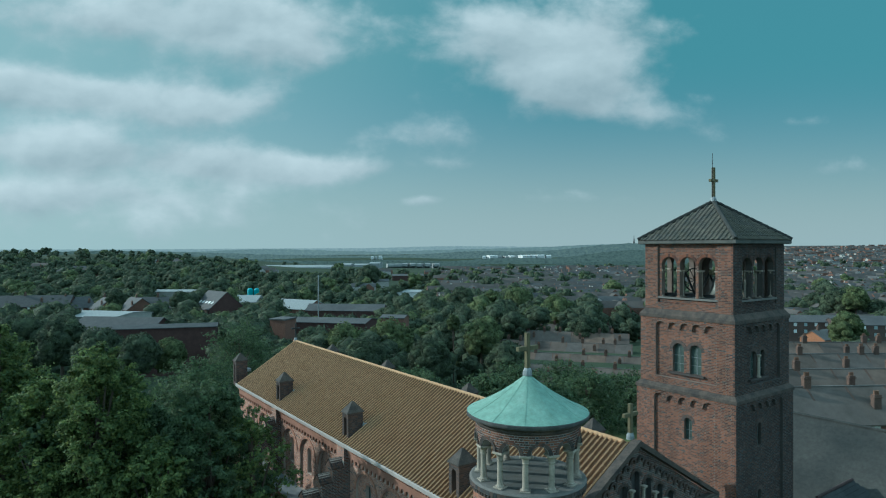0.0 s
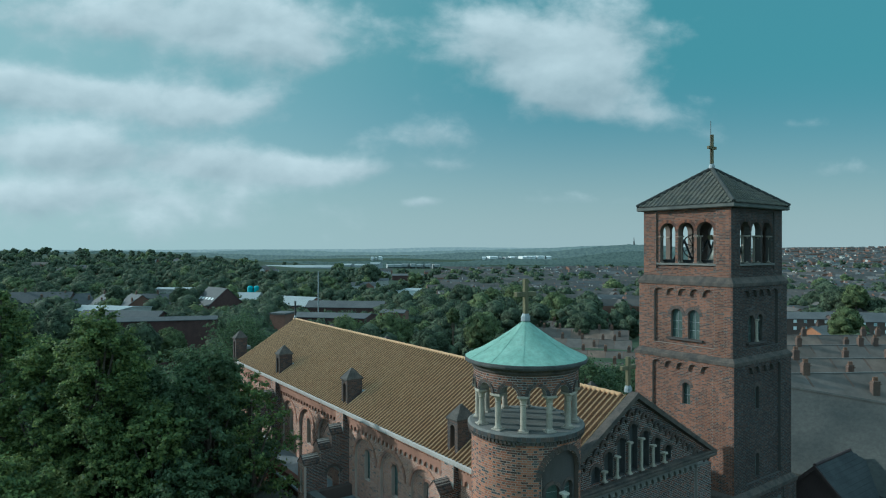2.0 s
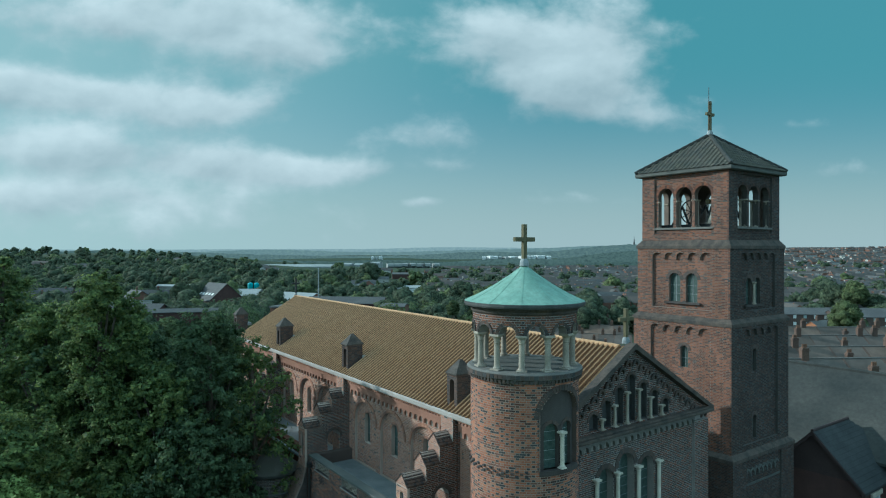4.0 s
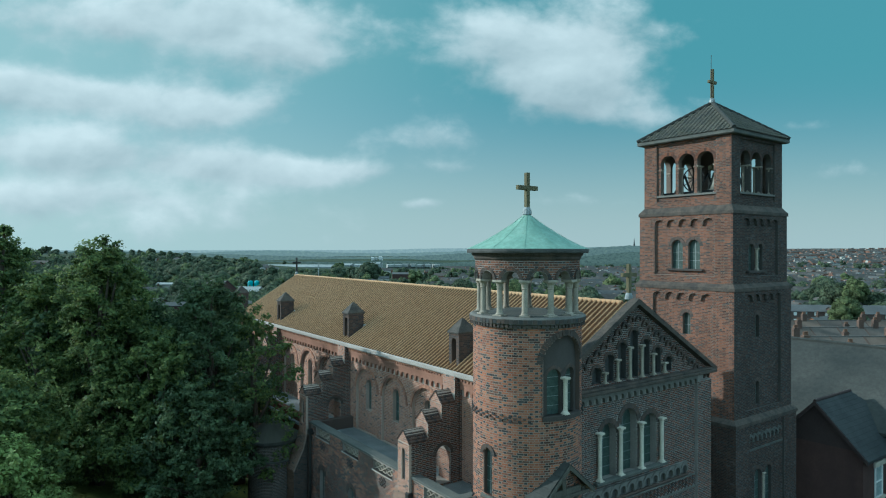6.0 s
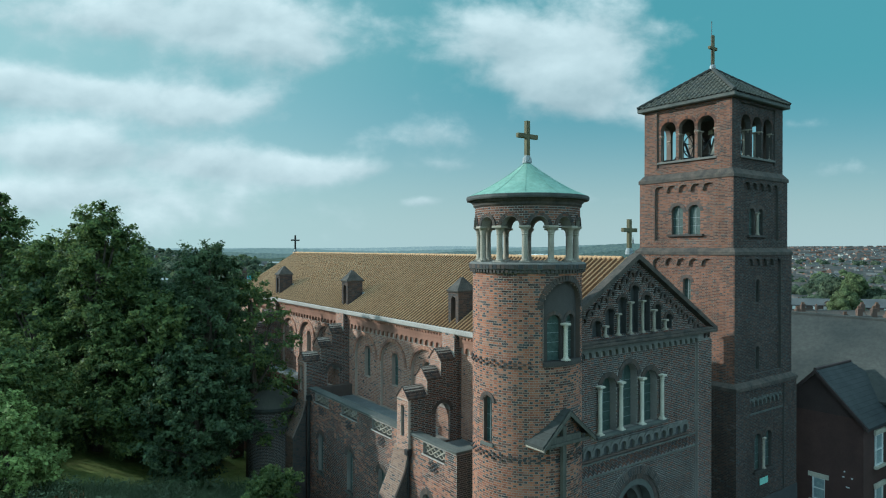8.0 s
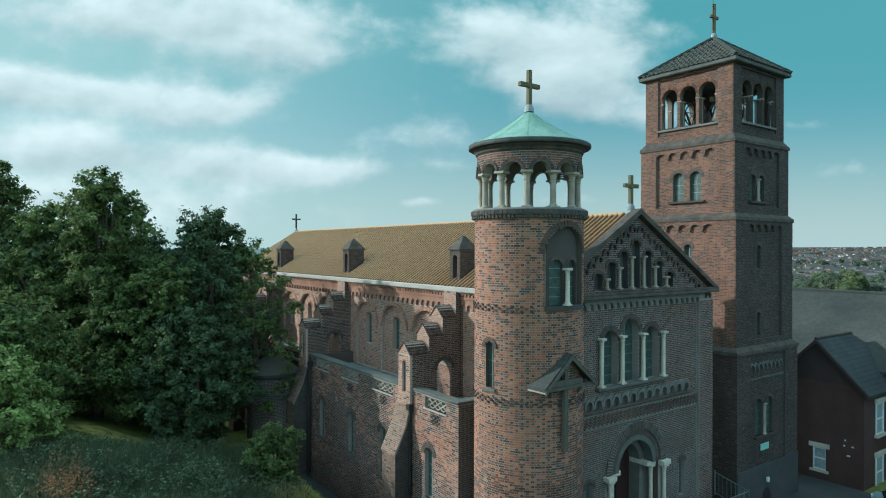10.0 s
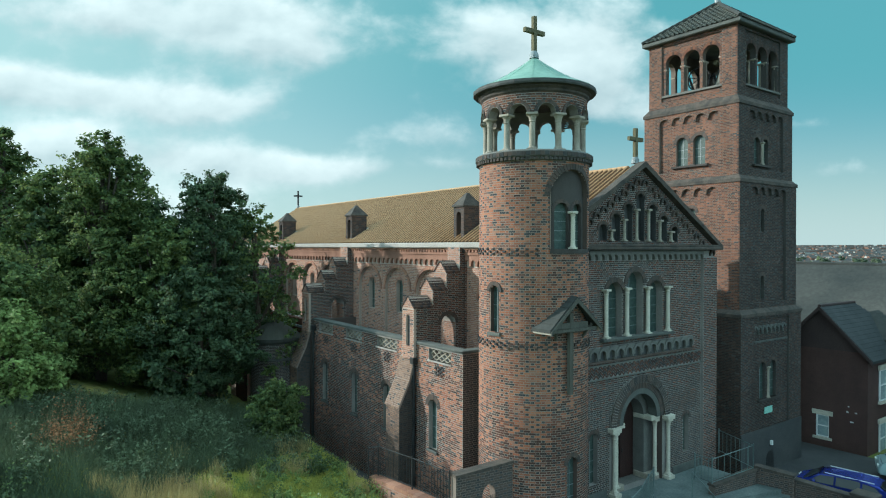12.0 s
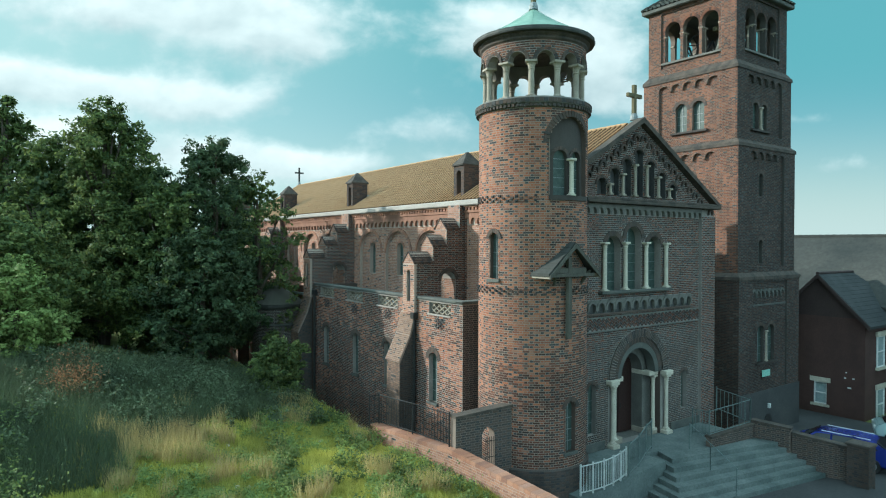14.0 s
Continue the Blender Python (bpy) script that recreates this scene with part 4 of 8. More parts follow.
# stepped buttress over the aisle, one for each bay
def buttress(y):
    b = thing("stepped_buttress", "stepped brick buttress with gabled caps and an arched passage", "buttress", group="aisle buttresses")
    w, rise = 0.40, 0.46
    yu = y - 0.15
    BM = plane((0, yu - w, 0), (1, 0, 0), (0, -1, 0))
    STEPS = ((-1.50, 6.80, -0.72), (-0.72, 7.48, -0.06), (-0.06, 8.16, 0.60))
    prof = [(-1.50, 4.80), (1.0, 4.80), (1.0, 9.20), (0.60, 9.20), (0.60, 8.16), (-0.06, 8.16), (-0.06, 7.48), (-0.72, 7.48), (-0.72, 6.80), (-1.50, 6.80)]
    hole = arch(-0.31, 0.39, 4.95, 6.12, 10, 0.12)
    body = part("body", slab([prof, hole], 2 * w, BM), M_MORTAR, b)
    # shade and sun put into the bricks: dark south faces, pale west ones
    Skin().lay([prof, hole], on(BM), RNG, blue=0.8, keep=keeper(body, BM, -1.4, 0.5, 6.6, 7.9, 70, 1) if y < 6 else None).out(body, [M_SOOT_SHADE, M_BLUE])
    voussoirs(0.04, 6.12, 0.36, 0.50, BM, b, 15, RNG, M_DARK, proud=0.012)
    # lining of the passage, in the pale brick of the sunlit faces
    JM = plane((0.385, 0, 0), (0, -1, 0), (-1, 0, 0))
    Skin().lay([rect(-yu - w, 4.95, -yu + w, 6.15)], on(JM), RNG, blue=0.05).out(body, [M_NAVE, M_BLUE])
    WF = plane((-1.50, 0, 0), (0, -1, 0), (-1, 0, 0))
    slot = arch(-yu - 0.13, -yu + 0.13, 5.30, 6.42, 8)
    part("front_face", slab([rect(-yu - w, 4.80, -yu + w, 6.80), slot], 0.10, WF @ Matrix.Translation((0, 0, 0.10))), M_MORTAR_NAVE, b)
    Skin().lay([rect(-yu - w, 4.8, -yu + w, 6.80), slot], on(WF @ Matrix.Translation((0, 0, 0.10))), RNG, blue=0.05).out(body, [M_NAVE, M_BLUE])
    part("niche", slab([slot], 0.02, WF @ Matrix.Translation((0, 0, 0.012))), M_SLATE, b)
    for xf, zb, xb in STEPS:
        x0 = xf - (0.10 if xf < -1 else 0.012)
        face = plane((x0, 0, 0), (0, -1, 0), (-1, 0, 0))
        tri = [(-yu - w - 0.02, zb), (-yu + w + 0.02, zb), (-yu + 0.05, zb + rise), (-yu - 0.05, zb + rise)]
        cap = part("gable_cap", slab([tri], xb - x0, face), M_MORTAR_NAVE, b, "brick gabled cap")
        Skin().lay([tri], on(face), RNG, blue=0.05).out(cap, [M_NAVE, M_BLUE])
        if xf > -1:
            Skin().lay([rect(-yu - w, zb - 0.70, -yu + w, zb)], on(plane((xf, 0, 0), (0, -1, 0), (-1, 0, 0))), RNG, blue=0.05).out(body, [M_NAVE, M_BLUE])
        # brick-on-edge slopes, in overlapping courses
        bm = bmesh.new()
        for sgn in (-1, 1):
            for k in range(5):
                f0, f1 = k / 5, (k + 1) / 5
                ya, yb = yu + sgn * (w + 0.03) * (1 - f0), yu + sgn * (w + 0.03) * (1 - f1)
                za, zc = zb + rise * f0 + 0.060, zb + rise * f1 + 0.018
                n = max(2, round((xb - x0) / 0.115))
                for j in range(n):
                    q0, q1 = x0 - 0.03 + (xb - x0 + 0.03) * j / n, x0 - 0.03 + (xb - x0 + 0.03) * (j + 1) / n - 0.010
                    prism([(q0, ya, za), (q0, yb, zc), (q0, yb, zc - 0.05), (q0, ya, za - 0.07)], (0, 0, 0), (q1 - q0, 0, 0), bm)
        part("cap_slope", bm, M_PINN, b, "sooty brick slope", kind="stuff")
    Skin().lay([rect(-yu - w, 8.50, -yu + w, 9.20)], on(plane((0.60, 0, 0), (0, -1, 0), (-1, 0, 0))), RNG, blue=0.05).out(body, [M_NAVE, M_BLUE])
    # lower stage against the aisle wall, with a long sloped weathering
    w2 = 0.47
    yl = y + 0.03
    BL = plane((0, yl - w2, 0), (1, 0, 0), (0, -1, 0))
    SL = ((-1.46, 4.80), (-1.68, 4.00), (-2.18, 2.98))
    low = [(-1.44, 4.78), (SL[0][0], SL[0][1]), SL[1], SL[2], (-2.18, -0.8), (-1.44, -0.8)]
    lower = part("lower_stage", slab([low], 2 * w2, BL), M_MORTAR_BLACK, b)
    # the same below: shaded side in dark brick, sunlit front in paler brick
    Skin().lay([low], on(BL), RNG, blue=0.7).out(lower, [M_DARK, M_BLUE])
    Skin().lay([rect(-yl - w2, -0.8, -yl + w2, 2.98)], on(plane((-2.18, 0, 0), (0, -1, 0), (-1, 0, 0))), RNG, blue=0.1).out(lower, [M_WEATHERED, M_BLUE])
    part("weathering", prism([(-1.44, 0, 4.90), (-1.52, 0, 4.83), (-1.74, 0, 4.02), (-2.25, 0, 2.99), (-2.18, 0, 2.95), (-1.67, 0, 4.0), (-1.44, 0, 4.78)], (0, yl - w2 - 0.025, 0), (0, yl + w2 + 0.025, 0)), M_MORTAR_TURRET, b, "sloped brick weathering")
    for (x1, z1), (x0, z0) in zip(((-1.52, 4.83), (-1.74, 4.02)), ((-1.74, 4.02), (-2.25, 2.99))):
        ln = math.hypot(x1 - x0, z1 - z0)
        ux, uz = (x1 - x0) / ln, (z1 - z0) / ln
        Skin().lay([rect(-w2 - 0.02, 0.0, w2 + 0.02, ln)], lambda a, v, d, x0=x0, z0=z0, ux=ux, uz=uz: Vector((x0 + ux * v - uz * (d + 0.002), yl - a, z0 + uz * v + ux * (d + 0.002))), RNG, blue=0.10).out(lower, [M_WEATHERED, M_BLUE])
    return b


SKEWED += [buttress(y) for y in BY]

# aisle
AX, AY0, AY1, AZ = -1.45, 2.0, 14.0, 5.52
AW = plane((AX, 0, 0), (0, -1, 0), (-1, 0, 0))
aisle_win = [3.75, 7.00, 9.75, 12.73]
panels = [(2.68, 4.02), (6.22, 7.78), (9.08, 10.58), (11.9, 13.4)]
a_holes = [arch(-y - 0.26, -y + 0.26, 1.60, 3.22, 8) for y in aisle_win] + [rect(-b, 4.95, -a, 5.37) for a, b in panels]
a_loop = rect(-AY1, -0.9, -AY0, 5.44)
aisle = part("aisle_wall", slab([a_loop] + a_holes, 0.35, AW), M_MORTAR, church, "red brick aisle wall with pierced parapet")
# more of the dark bricks past y = 6 and below 2.6 m
Skin().lay([a_loop] + a_holes, on(AW), RNG, blue=0.25, sooty=lambda a, b: 0.35 + 0.9 * noise.noise((a * 0.35, b * 0.5, 3)) + (0.35 if a < -6 else 0.0) + (0.30 if b < 2.6 else 0.0), keep=keeper(aisle, AW, -4.8, -2.1, 3.6, 4.8, 90, 0)).out(aisle, [M_RED, M_BLUE, M_SOOT_SHADE])
AF = plane((0, AY0, 0), (1, 0, 0), (0, -1, 0))
part("aisle_end_wall", slab([rect(AX + 0.002, -0.9, 0.6, 5.44)], 0.35, AF), M_MORTAR_RED, church)
Skin().lay([rect(AX, -0.9, 0.6, 5.44)], on(AF), RNG, blue=0.3).out(church, [M_DARK, M_BLUE])
part("aisle_end_wall", boxed(AX, AY1, -0.9, 1.1, AY1 + 0.35, 5.44), M_DARK, church)
part("aisle_roof", boxed(AX + 0.3, AY0 + 0.3, 4.75, 1.2, 31.5, 4.86), M_LEAD, church, "flat lead-covered aisle roof")
part("parapet_coping", boxed(AX - 0.06, AY0 - 0.06, 5.44, AX + 0.40, AY1 + 0.1, 5.54, 0.02), M_COPING, church, "green-grey stone parapet coping")
part("parapet_coping", boxed(AX - 0.06, AY0 - 0.06, 5.445, 0.8, AY0 + 0.38, 5.545, 0.02), M_COPING, church)
for y in aisle_win:
    loop = arch(-y - 0.26, -y + 0.26, 1.60, 3.22, 8)
    lancet(aisle, loop, AW, 0.18)
    voussoirs(-y, 3.22, 0.265, 0.46, AW, aisle, 11, RNG, M_DARK, proud=0.02)
    part("window_sill", boxed(AX - 0.08, y - 0.34, 1.50, AX + 0.1, y + 0.34, 1.60, 0.015), M_COPING, aisle)
for a, b in panels:
    bm = bmesh.new()
    n = 4
    w = (b - a) / n
    mid = AW @ Matrix.Translation((0, 0, -0.10))
    for i in range(n):
        for k in range(2):
            c, z = -b + w * (i + 0.5), 4.95 + 0.21 * (k + 0.5)
            for s in (-1, 1):
                dx, dz, t = w / 2, 0.105, 0.022
                slab([[(c - dx, z - s * dz - t), (c + dx, z + s * dz - t), (c + dx, z + s * dz + t), (c - dx, z - s * dz + t)]], 0.08, mid, bm)
    part("lattice_panel", bm, M_COLUMN, aisle, "pierced stone lattice")
    part("panel_sill", boxed(AX - 0.05, a - 0.05, 4.90, AX + 0.1, b + 0.05, 4.95), M_GUTTER, aisle)
    # checker of projecting headers below
    bm = bmesh.new()
    for i in range(5):
        for k in range(5):
            if (i + k) % 2:
                yy, zz = (a + b) / 2 - 0.29 + i * 0.115, 4.42 + k * 0.078
                box(bm, AX - 0.045, yy, zz, AX, yy + 0.1, zz + 0.065)
    part("checker_headers", bm, M_BLUE, aisle)
# rainwater pipes
for y, z0, z1, x in ((14.42, -0.5, 9.2, 0.84), (13.85, -0.5, 5.2, -1.56), (4.85, -0.5, 4.9, -1.56), (4.85, 4.9, 9.2, 0.84)):
    d = part("drainpipe", rod(bmesh.new(), (x, y, z0), (x, y, z1), 0.055, 8), M_IRON, church, "black iron drainpipe")
    part("hopper", boxed(x - 0.12, y - 0.12, z1 - 0.25, x + 0.1, y + 0.12, z1, 0.02), M_IRON, d)
# small round chapel behind the aisle
CH = (-2.3, 17.2)
chapel = thing("round_chapel", "small dark brick round chapel with a conical roof", "chapel")
body = part("drum", lathe([(1.2, -0.5), (1.2, 4.3)], 28, CH), M_MORTAR, chapel)
sk = Skin()
sk.lay([rect(0, -0.4, 2 * math.pi * 1.2, 4.2)], lambda a, b, d: (CH[0] + (1.2 + d) * math.cos(a / 1.2), CH[1] + (1.2 + d) * math.sin(a / 1.2), b), RNG, blue=0.6)
sk.out(body, [M_DARK, M_BLUE])
part("string_course", lathe([(1.27, 3.25), (1.30, 3.3), (1.27, 3.37)], 28, CH), M_COPING, chapel)
part("cornice", lathe([(1.22, 4.1), (1.40, 4.25), (1.45, 4.4)], 28, CH), M_COPING, chapel)
part("cone_roof", lathe([(1.5, 4.4), (1.0, 4.75), (0.05, 5.35)], 28, CH), M_DARKTILE, chapel)
# aisle continues behind the trees
part("aisle_wall", boxed(-1.0, 14.35, -0.9, -0.65, 31.5, 5.2), M_SOOT_SHADE, church, "dark brick aisle wall behind trees")

# the nave stands a little askew to its front, and is longer than its bays alone
NAVE = Matrix.Translation((1, 4, 0)) @ Matrix.Rotation(radians(-1.2), 4, "Z") @ Matrix.Diagonal((1, 1.055, 1, 1)) @ Matrix.Translation((-1, -4, 0))
for ob in [o for o in church.children if o not in (facade, gable_cross)] + SKEWED:
    ob.matrix_basis = NAVE @ ob.matrix_basis

# ---- round turret ----
turret = thing("round_turret", "round brick turret with an open colonnade and green copper cone", "turret")
TR = 1.83


def tplace(a, b, d, r=TR):
    return ((r + d) * math.cos(a / TR), (r + d) * math.sin(a / TR), b)


def tang(deg):
    return radians(deg % 360) * TR


# openings on the drum: centre angle, half width, sill, springing
UPPER = (268.5, 0.86, 9.10, 10.78)
slits = [(183.0, 0.20, 6.45, 7.75), (268.5, 0.22, 0.95, 2.35)]
t_loop = rect(0, 0.48, 2 * math.pi * TR, 11.9)
t_holes = [arch(tang(a) - h, tang(a) + h, b, s, 10) for a, h, b, s in slits + [UPPER]]
TK = {"n": 0}


def bend(bm, centre, r=TR):
    """Wraps a sheet built at (a, b, out) round the turret."""
    for v in bm.verts:
        v.co = Vector(tplace(centre + v.co.x, v.co.z, -v.co.y, r))
    return bm


FLAT = plane((0, 0, 0), (1, 0, 0), (0, -1, 0))
bm = bmesh.new()
NA, NZ, ZS = 150, 147, 0.08
grid = [[bm.verts.new(tplace(2 * math.pi * TR * i / NA, 0.20 + ZS * j, 0)) for i in range(NA)] for j in range(NZ + 1)]
for j in range(NZ):
    for i in range(NA):
        ca, cb = 2 * math.pi * TR * (i + 0.5) / NA, 0.20 + ZS * (j + 0.5)
        if any(abs(ca - tang(a)) < h + 0.08 and any(s0 < ca < s1 for s0, s1 in spans([hl], cb)) for (a, h, b, s), hl in zip(slits + [UPPER], t_holes)):
            continue
        bm.faces.new((grid[j][i], grid[j][(i + 1) % NA], grid[j + 1][(i + 1) % NA], grid[j + 1][i]))
drum = part("drum", bm, M_MORTAR_TURRET, turret, smooth=True)
part("plinth", lathe([(TR + 0.08, -1.1), (TR + 0.08, 0.42), (TR + 0.002, 0.47), (1.2, 0.48)], 72), M_DARK, turret)
part("drum_core", lathe([(TR - 0.40, -0.9), (TR - 0.40, 11.9)], 48), M_DARK, turret)


def tkeep(x0, x1, lo, head, slot):
    deg = math.degrees(x0 / TR)
    if TK["n"] >= 240 or not (190 < deg < 262 and 2.4 < lo < 4.1):
        return False
    TK["n"] += 1
    mid = (x0 + x1) / 2 / TR
    m = Matrix.Rotation(mid + math.pi / 2, 4, "Z") @ Matrix.Translation((-(x1 - x0) / 2, -TR, lo + 0.069)) @ Matrix.Rotation(math.pi, 4, "X")
    LOOSE.append((drum, m, head, slot, 0))
    return True


def tsoot_shade(a, b):
    """Share of dark bricks: more towards the foot, in patches, and shade put into the side past 246 degrees."""
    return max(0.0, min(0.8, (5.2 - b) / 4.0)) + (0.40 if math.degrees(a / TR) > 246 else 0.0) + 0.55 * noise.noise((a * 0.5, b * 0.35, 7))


bands = [(8.93, 9.17), (5.97, 6.16)]

Skin().lay([t_loop] + t_holes, tplace, RNG, blue=0.55, keep=tkeep, skip=lambda x0, x1, lo, hi: not 120 < math.degrees(x0 / TR) < 345, sooty=tsoot_shade).out(drum, [M_RED, M_BLUE, M_SOOT_SHADE])
Skin().lay([rect(0, -1.05, 2 * math.pi * TR, 0.45)], lambda a, b, d: tplace(a, b, d, TR + 0.082), RNG, blue=0.9).out(drum, [M_DARK, M_BLUE])
# zigzag band of projecting headers, and a lower one
sk = Skin()
for b0, b1 in bands:
    for i in range(76):
        a = i * 2 * math.pi * TR / 76
        for k in range(3):
            if (i + k) % 2 == 0 and not (b0 > 8 and 231 < math.degrees(a / TR) < 301):
                sk.brick(tplace, a, a + 0.10, b0 + k * 0.078, b0 + k * 0.078 + 0.066, 1, 0.05)
sk.out(drum)
for a, h, b, s in slits:
    m = Matrix.Rotation(radians(a) + math.pi / 2, 4, "Z") @ plane((0, -TR, 0), (1, 0, 0), (0, -1, 0))
    lancet(turret, arch(-h - 0.05, h + 0.05, b - 0.05, s, 8), m, 0.16)
    part("reveal", bend(slab([arch(-h - 0.06, h + 0.06, b - 0.06, s, 10), arch(-h + 0.005, h - 0.005, b, s, 10)], 0.22, FLAT), tang(a)), M_DARK, turret)
    voussoirs(0, s, h + 0.01, h + 0.14, m, turret, 9, RNG, M_DARK, proud=0.015)
    part("window_sill", slab([rect(-h - 0.08, b - 0.1, h + 0.08, b)], 0.12, m @ Matrix.Translation((0, 0, 0.05))), M_COPING, turret)
# two-light window under one arch
a, h, b, s = UPPER
m = Matrix.Rotation(radians(a) + math.pi / 2, 4, "Z") @ plane((0, -TR, 0), (1, 0, 0), (0, -1, 0))
part("window_head", bend(slab([arch(-h - 0.05, h + 0.05, b, s, 16), arch(-0.66, -0.10, b + 0.03, 10.30, 12), arch(0.10, 0.66, b + 0.03, 10.30, 12)], 0.15, FLAT @ Matrix.Translation((0, 0, -0.13))), tang(a)), M_DARK, turret, "sooty brick window head")
part("reveal", bend(slab([arch(-h - 0.06, h + 0.06, b - 0.06, s, 16), arch(-h + 0.005, h - 0.005, b, s, 16)], 0.2, FLAT), tang(a)), M_DARK, turret)
for c in (-0.38, 0.38):
    w = part("window", bend(slab([arch(c - 0.28, c + 0.28, b + 0.03, 10.30, 12)], 0.03, FLAT @ Matrix.Translation((0, 0, -0.25))), tang(a)), M_GLASS, turret, "dark leaded glass")
    bm = bmesh.new()
    for k in range(4):
        slab([rect(c - 0.27, b + 0.3 + k * 0.3, c + 0.27, b + 0.315 + k * 0.3)], 0.01, FLAT @ Matrix.Translation((0, 0, -0.24)), bm)
    part("glazing_bar", bend(bm, tang(a)), M_LEAD, w, kind="stuff")
    bm = bmesh.new()
    for k in range(11):
        slab([ring(c, 10.30, 0.285, 0.40, 1, 180 * k / 11 + 1.2, 180 * (k + 1) / 11 - 1.2)], 0.05, FLAT @ Matrix.Translation((0, 0, -0.115)), bm)
    part("arch_ring", bend(bm, tang(a)), M_DARK, turret, kind="stuff")
bm = bmesh.new()
for k in range(25):
    slab([ring(0, s, h, h + 0.18, 1, 180 * k / 25 + 0.5, 180 * (k + 1) / 25 - 0.5)], 0.06, FLAT @ Matrix.Translation((0, 0, 0.03)), bm)
part("arch_ring", bend(bm, tang(a)), M_DARK, turret, kind="stuff")
c3 = tplace(tang(a), 0, -0.02)
column(turret, c3[0], c3[1], b + 0.03, 10.32, 0.075, 0.16, 0.11, turn=radians(a))
part("window_sill", bend(slab([[(-h + 2 * h * k / 8, b - 0.12) for k in range(9)] + [(h - 2 * h * k / 8, b + 0.03) for k in range(9)]], 0.3, FLAT @ Matrix.Translation((0, 0, 0.05))), tang(a)), M_DARK, turret)
# ring cornice, floor and colonnade
part("ring_cornice", lathe([(TR, 11.88), (TR + 0.05, 11.92), (TR + 0.05, 11.98), (TR + 0.12, 12.02), (TR + 0.13, 12.18), (TR + 0.06, 12.23), (0.3, 12.23)], 72), M_CORBEL, turret, "dark moulded brick ring", smooth=True)
sk = Skin()
for i in range(84):
    a = i * 2 * math.pi * TR / 84
    sk.brick(lambda a, b, d: tplace(a, b, d, TR + 0.02), a, a + 0.085, 11.90, 12.0, 0, 0.09)
    sk.brick(lambda a, b, d: tplace(a, b, d, TR + 0.128), a + 0.004, a + 2 * math.pi * TR / 84 - 0.008, 12.035, 12.165, i % 2, 0.010)
sk.out(drum, [M_DARK, M_BLUE])
TOP = 1.76
part("turret_floor", lathe([(1.50, 12.20), (1.50, 12.245), (0.05, 12.26)], 40), M_COPING, turret, "dull lead floor")
for i in range(12):
    ang = radians(223.8 + 30 * i)
    column(turret, 1.62 * math.cos(ang), 1.62 * math.sin(ang), 12.23, 13.40, 0.102, 0.30, 0.17, turn=ang, mat=M_COLUMN)
# upper drum: an arcade wall bent round
n, sub = 12, 6
bm = bmesh.new()
step = 2 * math.pi / (n * 12)
for r0, r1 in ((TOP - 0.32, TOP),):
    cols_ = []
    for i in range(n * 12):
        ang = radians(223.8) + i * step
        f = (i % 12) / 12 - 0.5                        # 0 at the arch's crown
        half = 0.29
        arc = abs(f) * 2 * math.pi * TOP / n
        low = 13.40 + (math.sqrt(max(0.0, half ** 2 - arc ** 2)) if arc < half else 0.0)
        cols_.append([bm.verts.new((r * math.cos(ang), r * math.sin(ang), z)) for r, z in ((r0, low), (r1, low), (r1, 14.28), (r0, 14.28))])
    for i in range(len(cols_)):
        p, q = cols_[i], cols_[(i + 1) % len(cols_)]
        for k in range(4):
            bm.faces.new((p[k], q[k], q[(k + 1) % 4], p[(k + 1) % 4]))
upper = part("arcade_drum", bm, M_MORTAR_FACADE, turret, "brick arcade ring above the columns")
loops = [rect(0, 13.41, 2 * math.pi * TR, 14.2)]
cent = [(223.8 + 15 + 30 * i) % 360 for i in range(12)]
for cdeg in cent:
    loops.append(ring(tang(cdeg), 13.40, 0.0, 0.31 * TR / TOP, 10)[:11] )
Skin().lay(loops, lambda a, b, d: tplace(a, b, d, TOP), RNG, blue=0.5).out(upper, [M_TOWER, M_BLUE])
bm = bmesh.new()
for cdeg in cent:
    m = Matrix.Rotation(radians(cdeg) + math.pi / 2, 4, "Z") @ plane((0, -TOP, 0), (1, 0, 0), (0, -1, 0))
    for i in range(11):
        slab([ring(0, 13.40, 0.30, 0.41, 1, 180 * i / 11 + 1, 180 * (i + 1) / 11 - 1)], 0.05, m @ Matrix.Translation((0, 0, 0.0)), bm)
part("arch_ring", bm, M_PINN_RING, upper, kind="stuff")
part("corbel_ring", lathe([(TOP, 14.02), (TOP + 0.06, 14.08), (TOP + 0.06, 14.14), (TOP + 0.13, 14.2), (TOP + 0.13, 14.27)], 48), M_SETOFF, turret)
st = radians(223.8)
part("eave", lathe([(1.5, 14.26), (2.05, 14.26), (2.07, 14.31), (2.07, 14.38), (2.03, 14.40), (1.5, 14.40)], 24, start=st), M_EAVE, turret, "dark many-sided eave")
bm = lathe([(2.04, 14.40), (1.53, 14.63), (1.0, 14.93), (0.5, 15.26), (0.18, 15.50), (0.07, 15.60)], 48, start=st)
cone = part("cone_roof", bm, M_COPPER, turret, "green copper cone roof", smooth=True)
bm = bmesh.new()
for i in range(12):
    ang = st + i * math.pi / 6
    pts = [(2.05, 14.405), (1.53, 14.64), (1.0, 14.94), (0.5, 15.27), (0.18, 15.51)]
    for (r0, z0), (r1, z1) in zip(pts, pts[1:]):
        rod(bm, (r0 * math.cos(ang), r0 * math.sin(ang), z0), (r1 * math.cos(ang), r1 * math.sin(ang), z1), 0.004, 5)
part("seam", bm, M_COPPER, cone)
cross(turret, 0, 0, 15.62, 17.00, 0.46, 0.075, 16.48)
